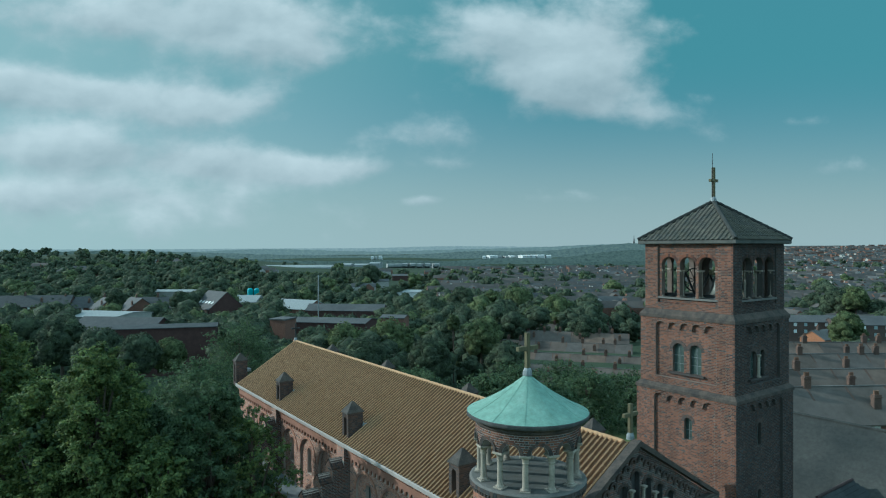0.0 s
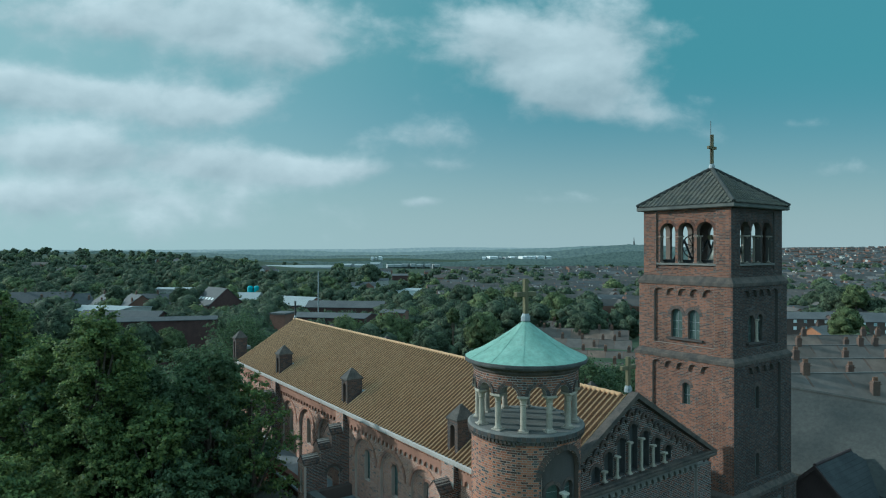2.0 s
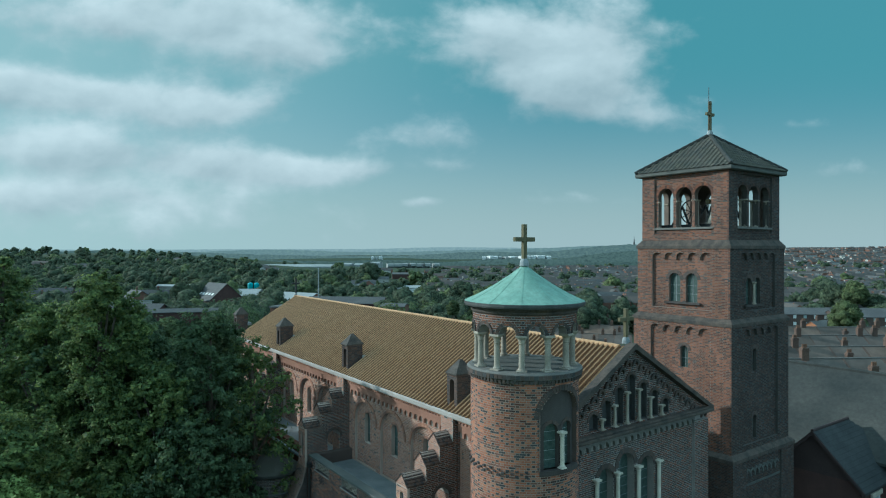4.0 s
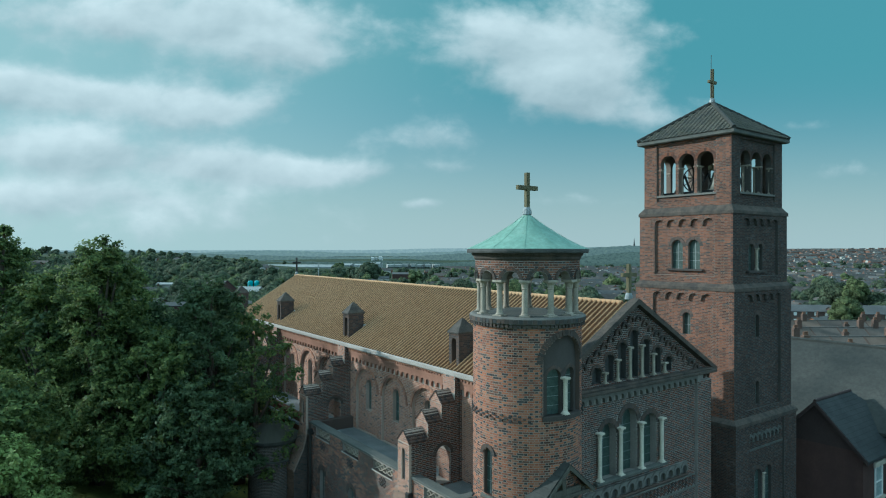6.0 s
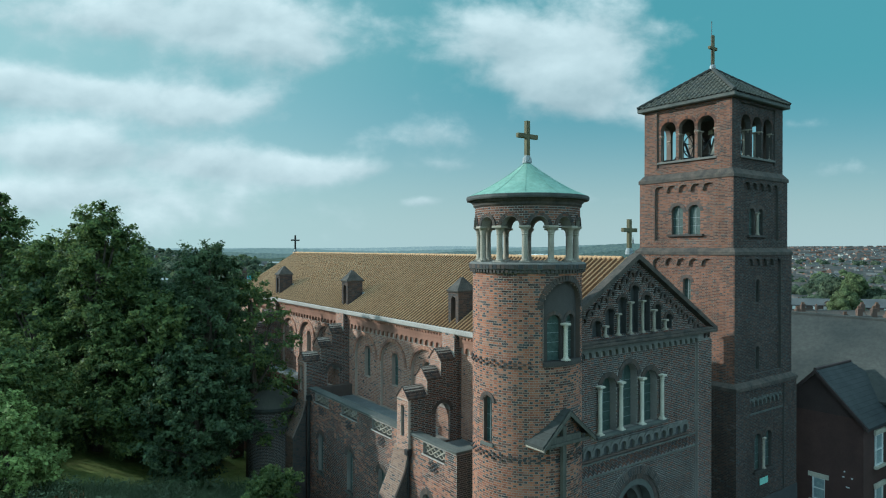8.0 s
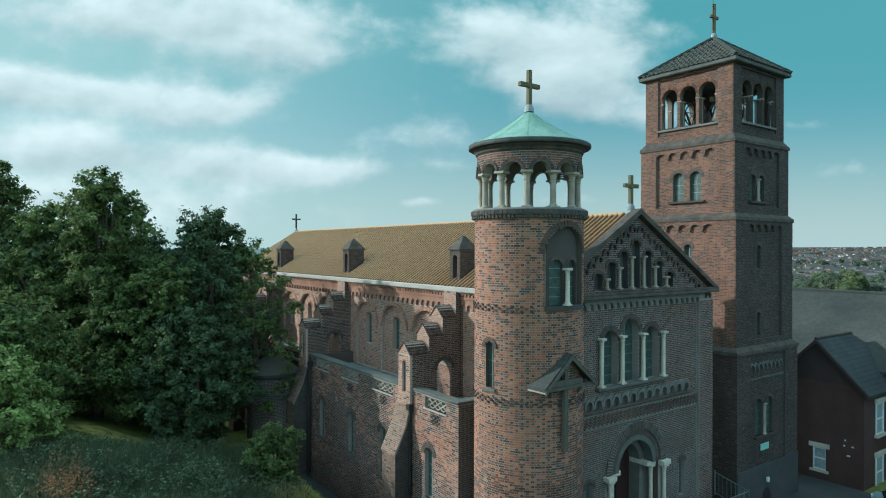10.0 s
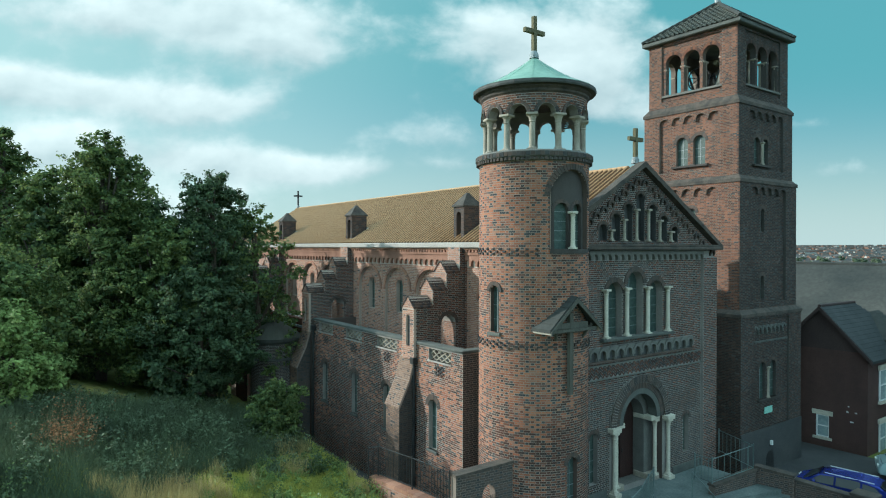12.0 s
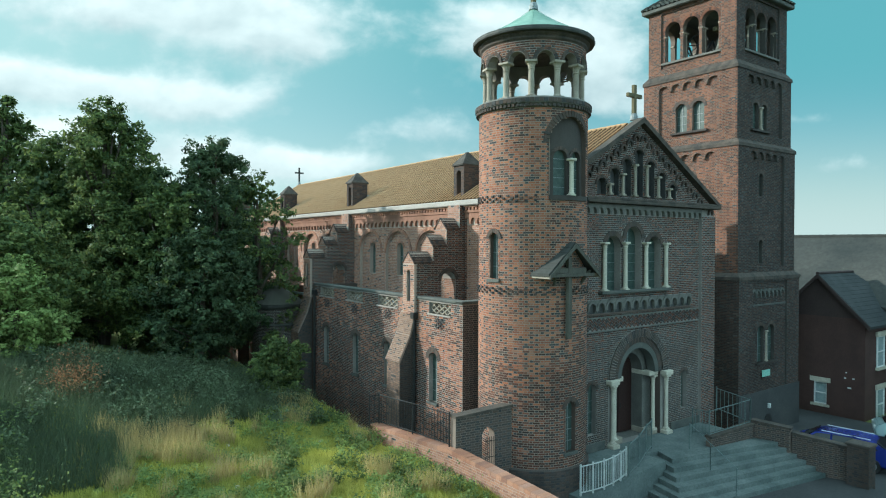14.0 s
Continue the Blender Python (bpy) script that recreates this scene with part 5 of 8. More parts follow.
# canopied wooden cross on the drum
CY, CX = -2.08, -0.14
shrine = thing("canopied_cross", "tall wooden cross under a small tiled gable canopy on the turret", "wayside cross")
for e in (-1, 1):
    bm = bmesh.new()
    for k in range(6):
        f0, f1 = k / 6, (k + 1) / 6 + 0.03
        prism([(CX + e * 1.14 * f0, 0, 7.63 - 0.97 * f0 + 0.025), (CX + e * 1.14 * f1, 0, 7.63 - 0.97 * f1 + 0.05), (CX + e * 1.14 * f1, 0, 7.58 - 0.97 * f1), (CX + e * 1.14 * f0, 0, 7.57 - 0.97 * f0)], (0, CY, 0), (0, -0.9 if e < 0 else -1.3, 0), bm)
    part("canopy_roof", bm, M_GREYROOF, shrine, "weathered tiled canopy")
    part("bargeboard", prism([(CX, 0, 7.60), (CX + e * 1.16, 0, 6.62), (CX + e * 1.16, 0, 6.50), (CX, 0, 7.46)], (0, CY - 0.05, 0), (0, CY, 0)), M_OLDWOOD, shrine)
    part("eave_board", boxed(CX + e * 1.12 - 0.03, CY, 6.52, CX + e * 1.12 + 0.03, -1.1, 6.64), M_COLUMN, shrine, "pale eave board")
    part("bracket", rod(bmesh.new(), (CX + e * 0.8, CY + 0.1, 6.75), (CX + e * 0.6, -1.75, 6.30), 0.05), M_OLDWOOD, shrine)
part("tie_beam", boxed(CX - 0.98, CY + 0.02, 6.56, CX + 0.95, CY + 0.10, 6.66), M_OLDWOOD, shrine)
part("cross_post", boxed(-0.38, -2.02, 4.6, -0.22, -1.88, 7.15, 0.01), M_OLDWOOD, shrine)
part("cross_bar", boxed(-0.98, -2.01, 6.66, 0.46, -1.89, 6.84, 0.01), M_OLDWOOD, shrine)

# ---- bell tower ----
tower = thing("bell_tower", "tall square red brick bell tower with an arcaded belfry", "tower")
TX, TY = (14.37 + 19.36) / 2, (0.775 + 5.77) / 2
HALF = 2.495


def face_frames(h):
    """West and south faces of a square stage of half width h: a runs left to right as seen from outside."""
    return (plane((TX - h, TY, 0), (0, -1, 0), (-1, 0, 0)), plane((TX, TY - h, 0), (1, 0, 0), (0, -1, 0)),
            plane((TX + h, TY, 0), (0, 1, 0), (1, 0, 0)), plane((TX, TY + h, 0), (-1, 0, 0), (0, 1, 0)))


def scalloped(a0, a1, b0, b1, n=5, drop=0.22):
    """A sunk panel's outline whose head is a row of small round arches on pendants."""
    p = (a1 - a0) / n
    r = p / 2 - 0.075
    out = [(a0, b0), (a1, b0)]
    for i in reversed(range(n)):
        lo, hi = a0 + p * i + (0.0 if i == 0 else 0.075), a0 + p * (i + 1) - (0.0 if i == n - 1 else 0.075)
        c, rr = (lo + hi) / 2, (hi - lo) / 2
        out += [(c + rr * math.cos(math.pi * k / 8), b1 - drop + drop * math.sin(math.pi * k / 8)) for k in range(9)]
        if i:
            out += [(a0 + p * i + 0.075, b1 - drop - 0.07), (a0 + p * i + 0.03, b1 - drop - 0.14), (a0 + p * i - 0.03, b1 - drop - 0.14), (a0 + p * i - 0.075, b1 - drop - 0.07)]
    return out


def panel_stage(h, z0, z1, recess, holes_by_face, name, rec=0.09, scallop=False):
    """A stage: an outer layer with a sunk panel on each face, and the wall behind it with the openings."""
    for i, fr in enumerate(face_frames(h)):
        hol = holes_by_face[min(i, 1)] if i < 2 else (holes_by_face[i - 2] if name == "belfry_wall" else [])
        edge = h - 0.001 if i % 2 else h - 0.101
        pn = [rect(-1.72, recess[0], 1.70, recess[1])] if not scallop else [scalloped(-1.72, 1.70, *recess)]
        # shade put into the brick: darker copies on the south face and lowest stage
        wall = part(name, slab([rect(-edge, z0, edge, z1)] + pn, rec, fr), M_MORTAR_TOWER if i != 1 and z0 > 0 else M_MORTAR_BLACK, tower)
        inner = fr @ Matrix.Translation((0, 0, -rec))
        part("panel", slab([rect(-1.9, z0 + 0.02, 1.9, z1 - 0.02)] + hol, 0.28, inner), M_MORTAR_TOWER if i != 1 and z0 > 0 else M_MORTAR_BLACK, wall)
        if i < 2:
            tone_b = [M_TOWER, M_BLUE] if i == 0 and z0 > 0 else [M_TOWER_SHADE, M_BLUE]
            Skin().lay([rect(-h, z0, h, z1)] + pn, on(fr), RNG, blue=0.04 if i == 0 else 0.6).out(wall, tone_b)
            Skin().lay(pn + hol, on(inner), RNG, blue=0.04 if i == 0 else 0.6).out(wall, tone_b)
    return


bel = [arch(c - 0.45, c + 0.45, 17.28, 18.93, 12) for c in (-1.07, 0.0, 1.07)]
panel_stage(HALF, 16.60, 20.06, (16.95, 19.90), (bel, bel), "belfry_wall")
for fi, fr in enumerate(face_frames(HALF)):
    for c in (-1.6, -0.535, 0.535, 1.6):
        for dd in ((-0.22, -0.46) if abs(c) < 1 and fi < 2 else (-0.22,)):
            p = fr @ Vector((c, 0, dd))
            column(tower, p.x, p.y, 17.28, 18.70, 0.085, 0.20, 0.12, mat=M_COLUMN)
    part("belfry_sill", slab([rect(-1.7, 17.18, 1.7, 17.28)], 0.45, fr @ Matrix.Translation((0, 0, 0.02))), M_CORBEL, tower, "grey stone belfry sill")
    if fi < 2:
        inner = fr @ Matrix.Translation((0, 0, -0.09))
        for c in (-1.07, 0.0, 1.07):
            voussoirs(c, 18.93, 0.455, 0.60, inner, tower, 13, RNG, M_TOWER_SHADE if fi else M_TOWER, proud=0.02)
part("belfry_floor", boxed(TX - 2.2, TY - 2.2, 16.9, TX + 2.2, TY + 2.2, 17.05), M_LEAD, tower)
bell = thing("church_bell", "large dark bronze bell hung in the belfry", "bell")
BC = (TX - 0.9, TY - 0.95)
part("bell_body", lathe([(0.62, 17.45), (0.56, 17.55), (0.45, 17.85), (0.38, 18.2), (0.33, 18.4), (0.15, 18.48)], 24, BC), M_BRONZE, bell, smooth=True)
part("headstock", boxed(BC[0] - 0.9, BC[1] - 0.12, 18.48, BC[0] + 0.9, BC[1] + 0.12, 18.72, 0.02), M_WOOD, bell)
frame_b = tower
bm = bmesh.new()
for k in range(24):
    a0, a1 = 2 * math.pi * k / 24, 2 * math.pi * (k + 1) / 24
    rod(bm, (TX - 1.2, TY + 0.35 + 0.62 * math.cos(a0), 18.15 + 0.62 * math.sin(a0)), (TX - 1.2, TY + 0.35 + 0.62 * math.cos(a1), 18.15 + 0.62 * math.sin(a1)), 0.035, 5)
for k in range(4):
    a0 = math.pi * k / 4 + 0.3
    rod(bm, (TX - 1.2, TY + 0.35 - 0.6 * math.cos(a0), 18.15 - 0.6 * math.sin(a0)), (TX - 1.2, TY + 0.35 + 0.6 * math.cos(a0), 18.15 + 0.6 * math.sin(a0)), 0.025, 5)
part("ringing_wheel", bm, M_IRON, frame_b, "dark iron ringing wheel")
bm = bmesh.new()
for yy in (TY - 1.6, TY, TY + 1.4):
    rod(bm, (TX - 1.7, yy, 17.05), (TX - 0.4, yy, 18.5), 0.06, 6)
    rod(bm, (TX + 0.6, yy, 17.05), (TX - 0.4, yy, 18.5), 0.06, 6)
box(bm, TX - 1.9, TY - 2.0, 17.3, TX - 1.75, TY + 2.0, 17.45)
part("trestle", bm, M_IRON, frame_b, kind="stuff")

w2 = [arch(c - 0.33, c + 0.33, 13.42, 14.58, 10) for c in (-0.45, 0.52)]
s2 = [arch(c - 0.26, c + 0.26, 13.36, 14.45, 10) for c in (-0.72, 0.12)]
H2, H1, H0 = HALF + 0.17, HALF + 0.32, HALF + 0.50
panel_stage(H2, 12.70, 16.35, (13.1, 15.98), (w2, s2), "tower_wall", 0.13, True)
w1 = [arch(-0.02, 0.42, 10.08, 10.98, 8)]
s1 = [arch(-0.62, -0.26, 10.02, 10.98, 8), arch(-0.62, -0.26, 6.65, 7.65, 8)]
panel_stage(H1, 6.20, 12.55, (6.5, 12.20), (w1, s1), "tower_wall", 0.13, True)
sA = [arch(c - 0.32, c + 0.32, 1.75, 3.25, 10) for c in (-0.80, 0.22)]
panel_stage(H0, -2.5, 6.05, (-2.4, 5.75), ([], sA), "tower_wall")
for fr, lights, h in ((face_frames(H2)[0], w2, 1), (face_frames(H2)[1], s2, 1), (face_frames(H1)[0], w1, 1), (face_frames(H1)[1], s1, 1), (face_frames(H0)[1], sA, 1)):
    inner = fr @ Matrix.Translation((0, 0, -0.09 if lights is sA else -0.13))
    for lp in lights:
        lancet(tower, lp, inner, 0.16)
        xs = [p[0] for p in lp]
        c, r = (min(xs) + max(xs)) / 2, (max(xs) - min(xs)) / 2
        sp = lp[2][1]
        voussoirs(c, sp, r + 0.005, r + 0.17, inner, tower, 13, RNG, M_DARK, proud=0.02)
    lo = min(p[1] for lp in lights for p in lp)
for fr, c, z0, z1 in ((face_frames(H2)[1], -0.30, 13.36, 14.5), (face_frames(H0)[1], -0.29, 1.75, 3.3)):
    p = fr @ Vector((c, 0, -0.08))
    column(tower, p.x, p.y, z0, z1, 0.075, 0.17, 0.10, mat=M_COLUMN)
for fr, a0, a1, z in ((face_frames(H2)[0], -1.0, 1.05, 13.32), (face_frames(H2)[1], -1.2, 0.55, 13.26), (face_frames(H0)[1], -1.3, 0.72, 1.65)):
    part("window_sill", slab([rect(a0, z, a1, z + 0.1)], 0.2, fr @ Matrix.Translation((0, 0, 0.02))), M_DARK, tower)
# arcade band low on the tower
fr = face_frames(H0)[1] @ Matrix.Translation((0, 0, -0.09))
bm = bmesh.new()
for k in range(8):
    c = -1.55 + k * 0.40
    slab([ring(c, 5.20, 0.10, 0.20, 6)], 0.08, fr @ Matrix.Translation((0, 0, 0.08)), bm)
    slab([rect(c - 0.2, 4.98, c - 0.12, 5.20)], 0.08, fr @ Matrix.Translation((0, 0, 0.08)), bm)
slab([rect(-1.7, 4.56, 1.68, 4.64)], 0.06, fr @ Matrix.Translation((0, 0, 0.05)), bm)
part("blind_arcade", bm, M_COPING, tower, kind="stuff")
# sloped set-offs between the stages
for z0, z1, ha, hb in ((16.33, 16.64, H2 + 0.05, HALF - 0.01), (12.53, 12.74, H1 + 0.05, H2 - 0.01), (6.03, 6.24, H0 + 0.05, H1 - 0.01)):
    q = 2 ** 0.5
    b4 = lathe([(ha * q, z0 - 0.16), (ha * q, z0), (hb * q, z1)], 4, (TX, TY), start=math.pi / 4)
    part("set_off", b4, M_SETOFF, tower, "dark weathered brick set-off")
# roof
EV = HALF + 0.27
b4 = lathe([((EV - 0.05) * 2 ** 0.5, 20.04), (EV * 2 ** 0.5, 20.08), (EV * 2 ** 0.5, 20.24), ((EV - 0.1) * 2 ** 0.5, 20.26)], 4, (TX, TY), start=math.pi / 4)
part("eave", b4, M_COPING, tower, "stone eave slab")
AP = 22.28
cap = part("tower_roof", lathe([(EV * 2 ** 0.5, 20.24), (0.05, AP)], 4, (TX, TY), start=math.pi / 4), M_DARKTILE, tower, "dark pyramid roof of pantiles")
for k in range(4):
    ang = math.pi + k * math.pi / 2
    out = Vector((math.cos(ang), math.sin(ang), 0))
    side = Vector((-out.y, out.x, 0))
    dn = (out * EV + Vector((0, 0, 20.24 - AP))).normalized()
    nm = (out * (AP - 20.24) + Vector((0, 0, EV))).normalized()
    Ls = math.hypot(EV, AP - 20.24)
    V, F = [], []
    rows_, pit = 11, 0.26
    prof = [(0.0, 0.0), (0.12, 0.8), (0.25, 1.0), (0.38, 0.8), (0.5, 0.05), (0.75, -0.1), (1.02, 0.0)]
    for r in range(rows_):
        f0, f1 = r / rows_, (r + 1) / rows_
        half = EV * (f0 + f1) / 2
        nn = int(2 * half / pit)
        for c in range(nn):
            u0 = -nn * pit / 2 + c * pit
            base = Vector((TX, TY, AP))
            pts = [base + dn * (Ls * f) + side * (u0 + u * pit) + nm * (h * 0.055 + lift + 0.02) for f, lift in ((f0, 0), (f1 + 0.01, 0.03)) for u, h in prof]
            k0 = len(V)
            V += pts
            F += [(k0 + i, k0 + i + 1, k0 + 7 + i + 1, k0 + 7 + i) for i in range(6)]
    raw("tile_field", V, F, M_DARKTILE, cap, "", "stuff")
bm = bmesh.new()
for k in range(4):
    ang = math.pi / 4 + k * math.pi / 2
    e = Vector((TX + EV * 2 ** 0.5 * math.cos(ang), TY + EV * 2 ** 0.5 * math.sin(ang), 20.30))
    t = Vector((TX, TY, AP + 0.06))
    for i in range(12):
        rod(bm, e.lerp(t, i / 12), e.lerp(t, (i + 1.1) / 12) + Vector((0, 0, 0.02)), 0.10, 7)
part("hip_tiles", bm, M_GREYROOF, cap)
cr = cross(tower, TX, TY, AP + 0.1, 24.15, 0.36, 0.075, 23.45)
part("lightning_rod", rod(bmesh.new(), (TX - 0.1, TY, 22.4), (TX - 0.1, TY, 24.9), 0.016, 5), M_IRON, tower)
# sign, lamp and low arched door on the south face
fr = face_frames(H0)[1]
part("sign", slab([rect(-0.75, 1.02, 0.02, 1.34)], 0.03, fr @ Matrix.Translation((0, 0, 0.0))), M_SIGN, tower, "small pale green sign")
part("dark_plinth", slab([rect(-H0 - 0.01, -2.5, H0 + 0.01, 0.35)], 0.06, fr @ Matrix.Translation((0, 0, 0.05))), M_SLATE, tower, "near-black plinth")
part("low_door", slab([arch(-0.65, 0.05, -2.3, -1.2, 8)], 0.04, fr @ Matrix.Translation((0, 0, 0.07))), M_IRON, tower)
part("lamp", slab([rect(-0.38, -0.55, -0.24, -0.33)], 0.10, fr @ Matrix.Translation((0, 0, 0.18))), M_WINFRAME, tower, "white bulkhead lamp")

# ---- ground ----
AHD, RGT, EYE0 = Vector((0.592, 0.806)), Vector((0.806, -0.592)), Vector((-15.2, -15.8))


def lerp_tab(r, tab):
    for (r0, z0), (r1, z1) in zip(tab, tab[1:]):
        if r <= r1:
            f = max(0.0, (r - r0) / (r1 - r0))
            return z0 + (z1 - z0) * f * f * (3 - 2 * f)
    return tab[-1][1]


VALLEY = [(0, 0), (45, -4), (110, -11), (180, -14), (270, -18), (420, -19), (600, -23), (950, -25), (1250, -24), (1700, -17), (2300, -8), (3000, 4), (4000, 20), (4900, 26)]
WEST = [(0, 0), (60, -2), (150, -10), (400, -14), (700, -14), (1100, -10), (1600, -5), (2500, -4), (4000, 2), (4900, 12)]


def far_z(x, y):
    r = math.hypot(x, y - 5)
    d = Vector((x, y)) - EYE0
    a, b = d.dot(AHD), d.dot(RGT)
    u = b / max(a, 1.0) if a > 0 else (1 if b > 0 else -1)
    w = min(1, max(0, (u + 0.42) / 0.40))
    w = w * w * (3 - 2 * w)
    z = lerp_tab(r, WEST) * (1 - w) + lerp_tab(r, VALLEY) * w
    town = min(1, max(0, (u - 0.40) / 0.10))
    far = min(1, max(0, (a - 1450) / 450))
    if a > 0:
        z += 15 * math.exp(-((u - 0.60) / 0.16) ** 2 - ((a - 2600) / 700) ** 2) + 11 * math.exp(-((u + 0.56) / 0.17) ** 2 - ((a - 1400) / 350) ** 2)
        z -= 34 * far * (1 - town)
    return z + (noise.noise((x / 260, y / 260, 0)) * 4 + noise.noise((x / 900, y / 900, 3)) * 10) * min(1, max(0, (r - 120) / 900))


def bank_z(x, y):
    f = min(1, max(0, (y - 3.5) / 8.0))
    g = min(1, max(0, (-4.5 - x) / 8.0))
    z = 0.72 + 0.45 * f + 1.5 * f * g + 0.25 * g
    z += 0.14 * noise.noise((x * 0.45, y * 0.45, 0)) + 0.05 * noise.noise((x * 1.6, y * 1.6, 5))
    return z


def ground_z(x, y):
    r = math.hypot(x, y - 5)
    if x < -3.95 and y < 40:
        near = bank_z(x, y)
    elif y > 2.0:
        near = -0.85
    else:
        near = -1.06
        if x > 10.6:
            near = -1.85
        elif x > 10.0:
            near = -1.5
    f = min(1, max(0, (r - 32) / 30))
    return near * (1 - f) + (far_z(x, y) - 0.5) * f


def axis(fine0, fine1, step, extra=()):
    xs = list(np.arange(fine0, fine1 + step / 2, step)) + list(extra)
    s, p = step, fine1
    while p < 4900:
        s = min(s * 1.22, 130)
        p += s
        xs.append(p)
    s, p = step, fine0
    while p > -3200:
        s = min(s * 1.22, 130)
        p -= s
        xs.append(p)
    return sorted(set(round(float(v), 3) for v in xs))


gx = axis(-28, 24, 0.8, (-4.0, -3.90, 10.05, 10.6, 9.95, 10.65))
gy = axis(-26, 34, 0.8, (1.95, 2.05))
V = [(x, y, ground_z(x, y)) for y in gy for x in gx]
nx = len(gx)
F = [(j * nx + i, j * nx + i + 1, (j + 1) * nx + i + 1, (j + 1) * nx + i) for j in range(len(gy) - 1) for i in range(nx - 1)]
ground = raw("ground", V, F, M_TURF, None, "rough grassy ground falling away to a wooded valley", "structure")
tagged(ground, category="ground")
# paved forecourt and lane
fore = part("pavement", boxed(-3.2, -14, -1.05, 10.2, -0.2, -1.02), M_ASPHALT, None, "dark asphalt forecourt below the steps", "structure")
lane = part("road", boxed(10.35, -30, -1.84, 22.7, 3.0, -1.80), M_ASPHALT, None, "dark asphalt lane with parked cars", "structure")
part("pavement", boxed(-3.3, 2.05, -0.84, -1.2, 16, -0.80), M_ASPHALT, None, "dark paved passage beside the aisle", "structure")

# ---- entrance platform and steps ----
PLAT = [(1.9, -0.28), (1.9, -1.2), (3.6, -1.5), (4.88, -1.60), (4.52, -2.46), (9.62, -3.70), (9.62, -0.28)]


def extruded(poly, z0, z1):
    return prism([(x, y, 0) for x, y in poly], (0, 0, z0), (0, 0, z1))


tagged(part("entrance_platform", extruded(PLAT, -1.1, -0.02), M_CONCRETE, None, "grey concrete entrance platform"), category="platform")
steps = thing("entrance_steps", "broad grey concrete steps down from the church door", "steps")
for k in range(1, 7):
    poly = [(4.95, -1.50), (4.88 - 0.30 * k, -1.55 - 0.02 * k), (4.50 - 0.34 * k, -2.44 - 0.32 * k), (9.62 + 0.07 * k, -3.68 - 0.31 * k), (9.66, -3.0)]
    bm = extruded(poly, -1.12 + 0.002 * k, -0.02 - 0.168 * k)
    part("step", bm, M_CONCRETE, steps)
ramp = tagged(part("ramp", prism([(-0.2, 0, -1.1), (4.2, 0, -1.1), (4.2, 0, -0.03), (2.2, 0, -0.16), (-0.2, 0, -0.34)], (0, -2.42, 0), (0, -1.2, 0)), M_CONCRETE, None, "grey concrete ramp round the turret foot"), category="ramp")


def railing(name, pts, h, mat, label, pitch=0.12, r=0.018, mid=()):
    """Posts at the points, rails between, thin uprights."""
    t = thing(name, label, "railing")
    for p in pts:
        part("post", rod(bmesh.new(), p, Vector(p) + Vector((0, 0, h + 0.04)), r * 1.5, 8), mat, t)
    for p, q in zip(pts, pts[1:]):
        p, q = Vector(p), Vector(q)
        for f in (0.97, 0.10) + tuple(mid):
            part("rail", rod(bmesh.new(), p + Vector((0, 0, h * f)), q + Vector((0, 0, h * f)), r, 6), mat, t)
        n = int((q - p).length / pitch)
        for i in range(1, n):
            e = p.lerp(q, i / n)
            part("upright", rod(bmesh.new(), e + Vector((0, 0, h * 0.1)), e + Vector((0, 0, h * 0.97)), r * 0.55, 5), mat, t)
    return t


curve = [(-0.08 + 0.45 * i, -2.28 - 0.20 * math.sin(i * 0.62), -0.32 + 0.03 * i) for i in range(6)]
railing("ramp_railing", curve, 0.95, M_WHITERAIL, "curved white painted ramp railing", 0.11, 0.022)
railing("platform_railing", [(2.2, -2.38, -0.16), (3.1, -2.10, -0.10), (4.1, -1.66, -0.02), (4.9, -1.32, -0.02)], 1.1, M_TEALRAIL, "grey metal platform railing", 0.11)
railing("platform_railing", [(7.9, -1.1, -0.02), (6.95, -2.40, 0.32), (9.28, -2.74, 0.50)], 1.0, M_TEALRAIL, "grey metal railing on a low brick wall", 0.30)
railing("platform_railing", [(9.28, -2.74, 0.5), (10.5, -0.6, 0.4)], 1.0, M_TEALRAIL, "grey metal railing beside the corner", 0.28)
for x, y, z, x2, y2, z2 in ((6.05, -2.15, -0.02, 5.45, -3.35, -0.36), (5.45, -3.35, -0.36, 5.2, -4.45, -0.86)):
    h = thing("handrail", "slim grey metal handrail on the steps", "handrail", group="step handrails")
    part("post", rod(bmesh.new(), (x, y, z - 0.1), (x, y, z + 0.95), 0.022, 8), M_TEALRAIL, h)
    part("post", rod(bmesh.new(), (x2, y2, z2 - 0.1), (x2, y2, z2 + 0.95), 0.022, 8), M_TEALRAIL, h)
    part("rail", rod(bmesh.new(), (x, y, z + 0.95), (x2, y2, z2 + 0.95), 0.014, 8), M_TEALRAIL, h)


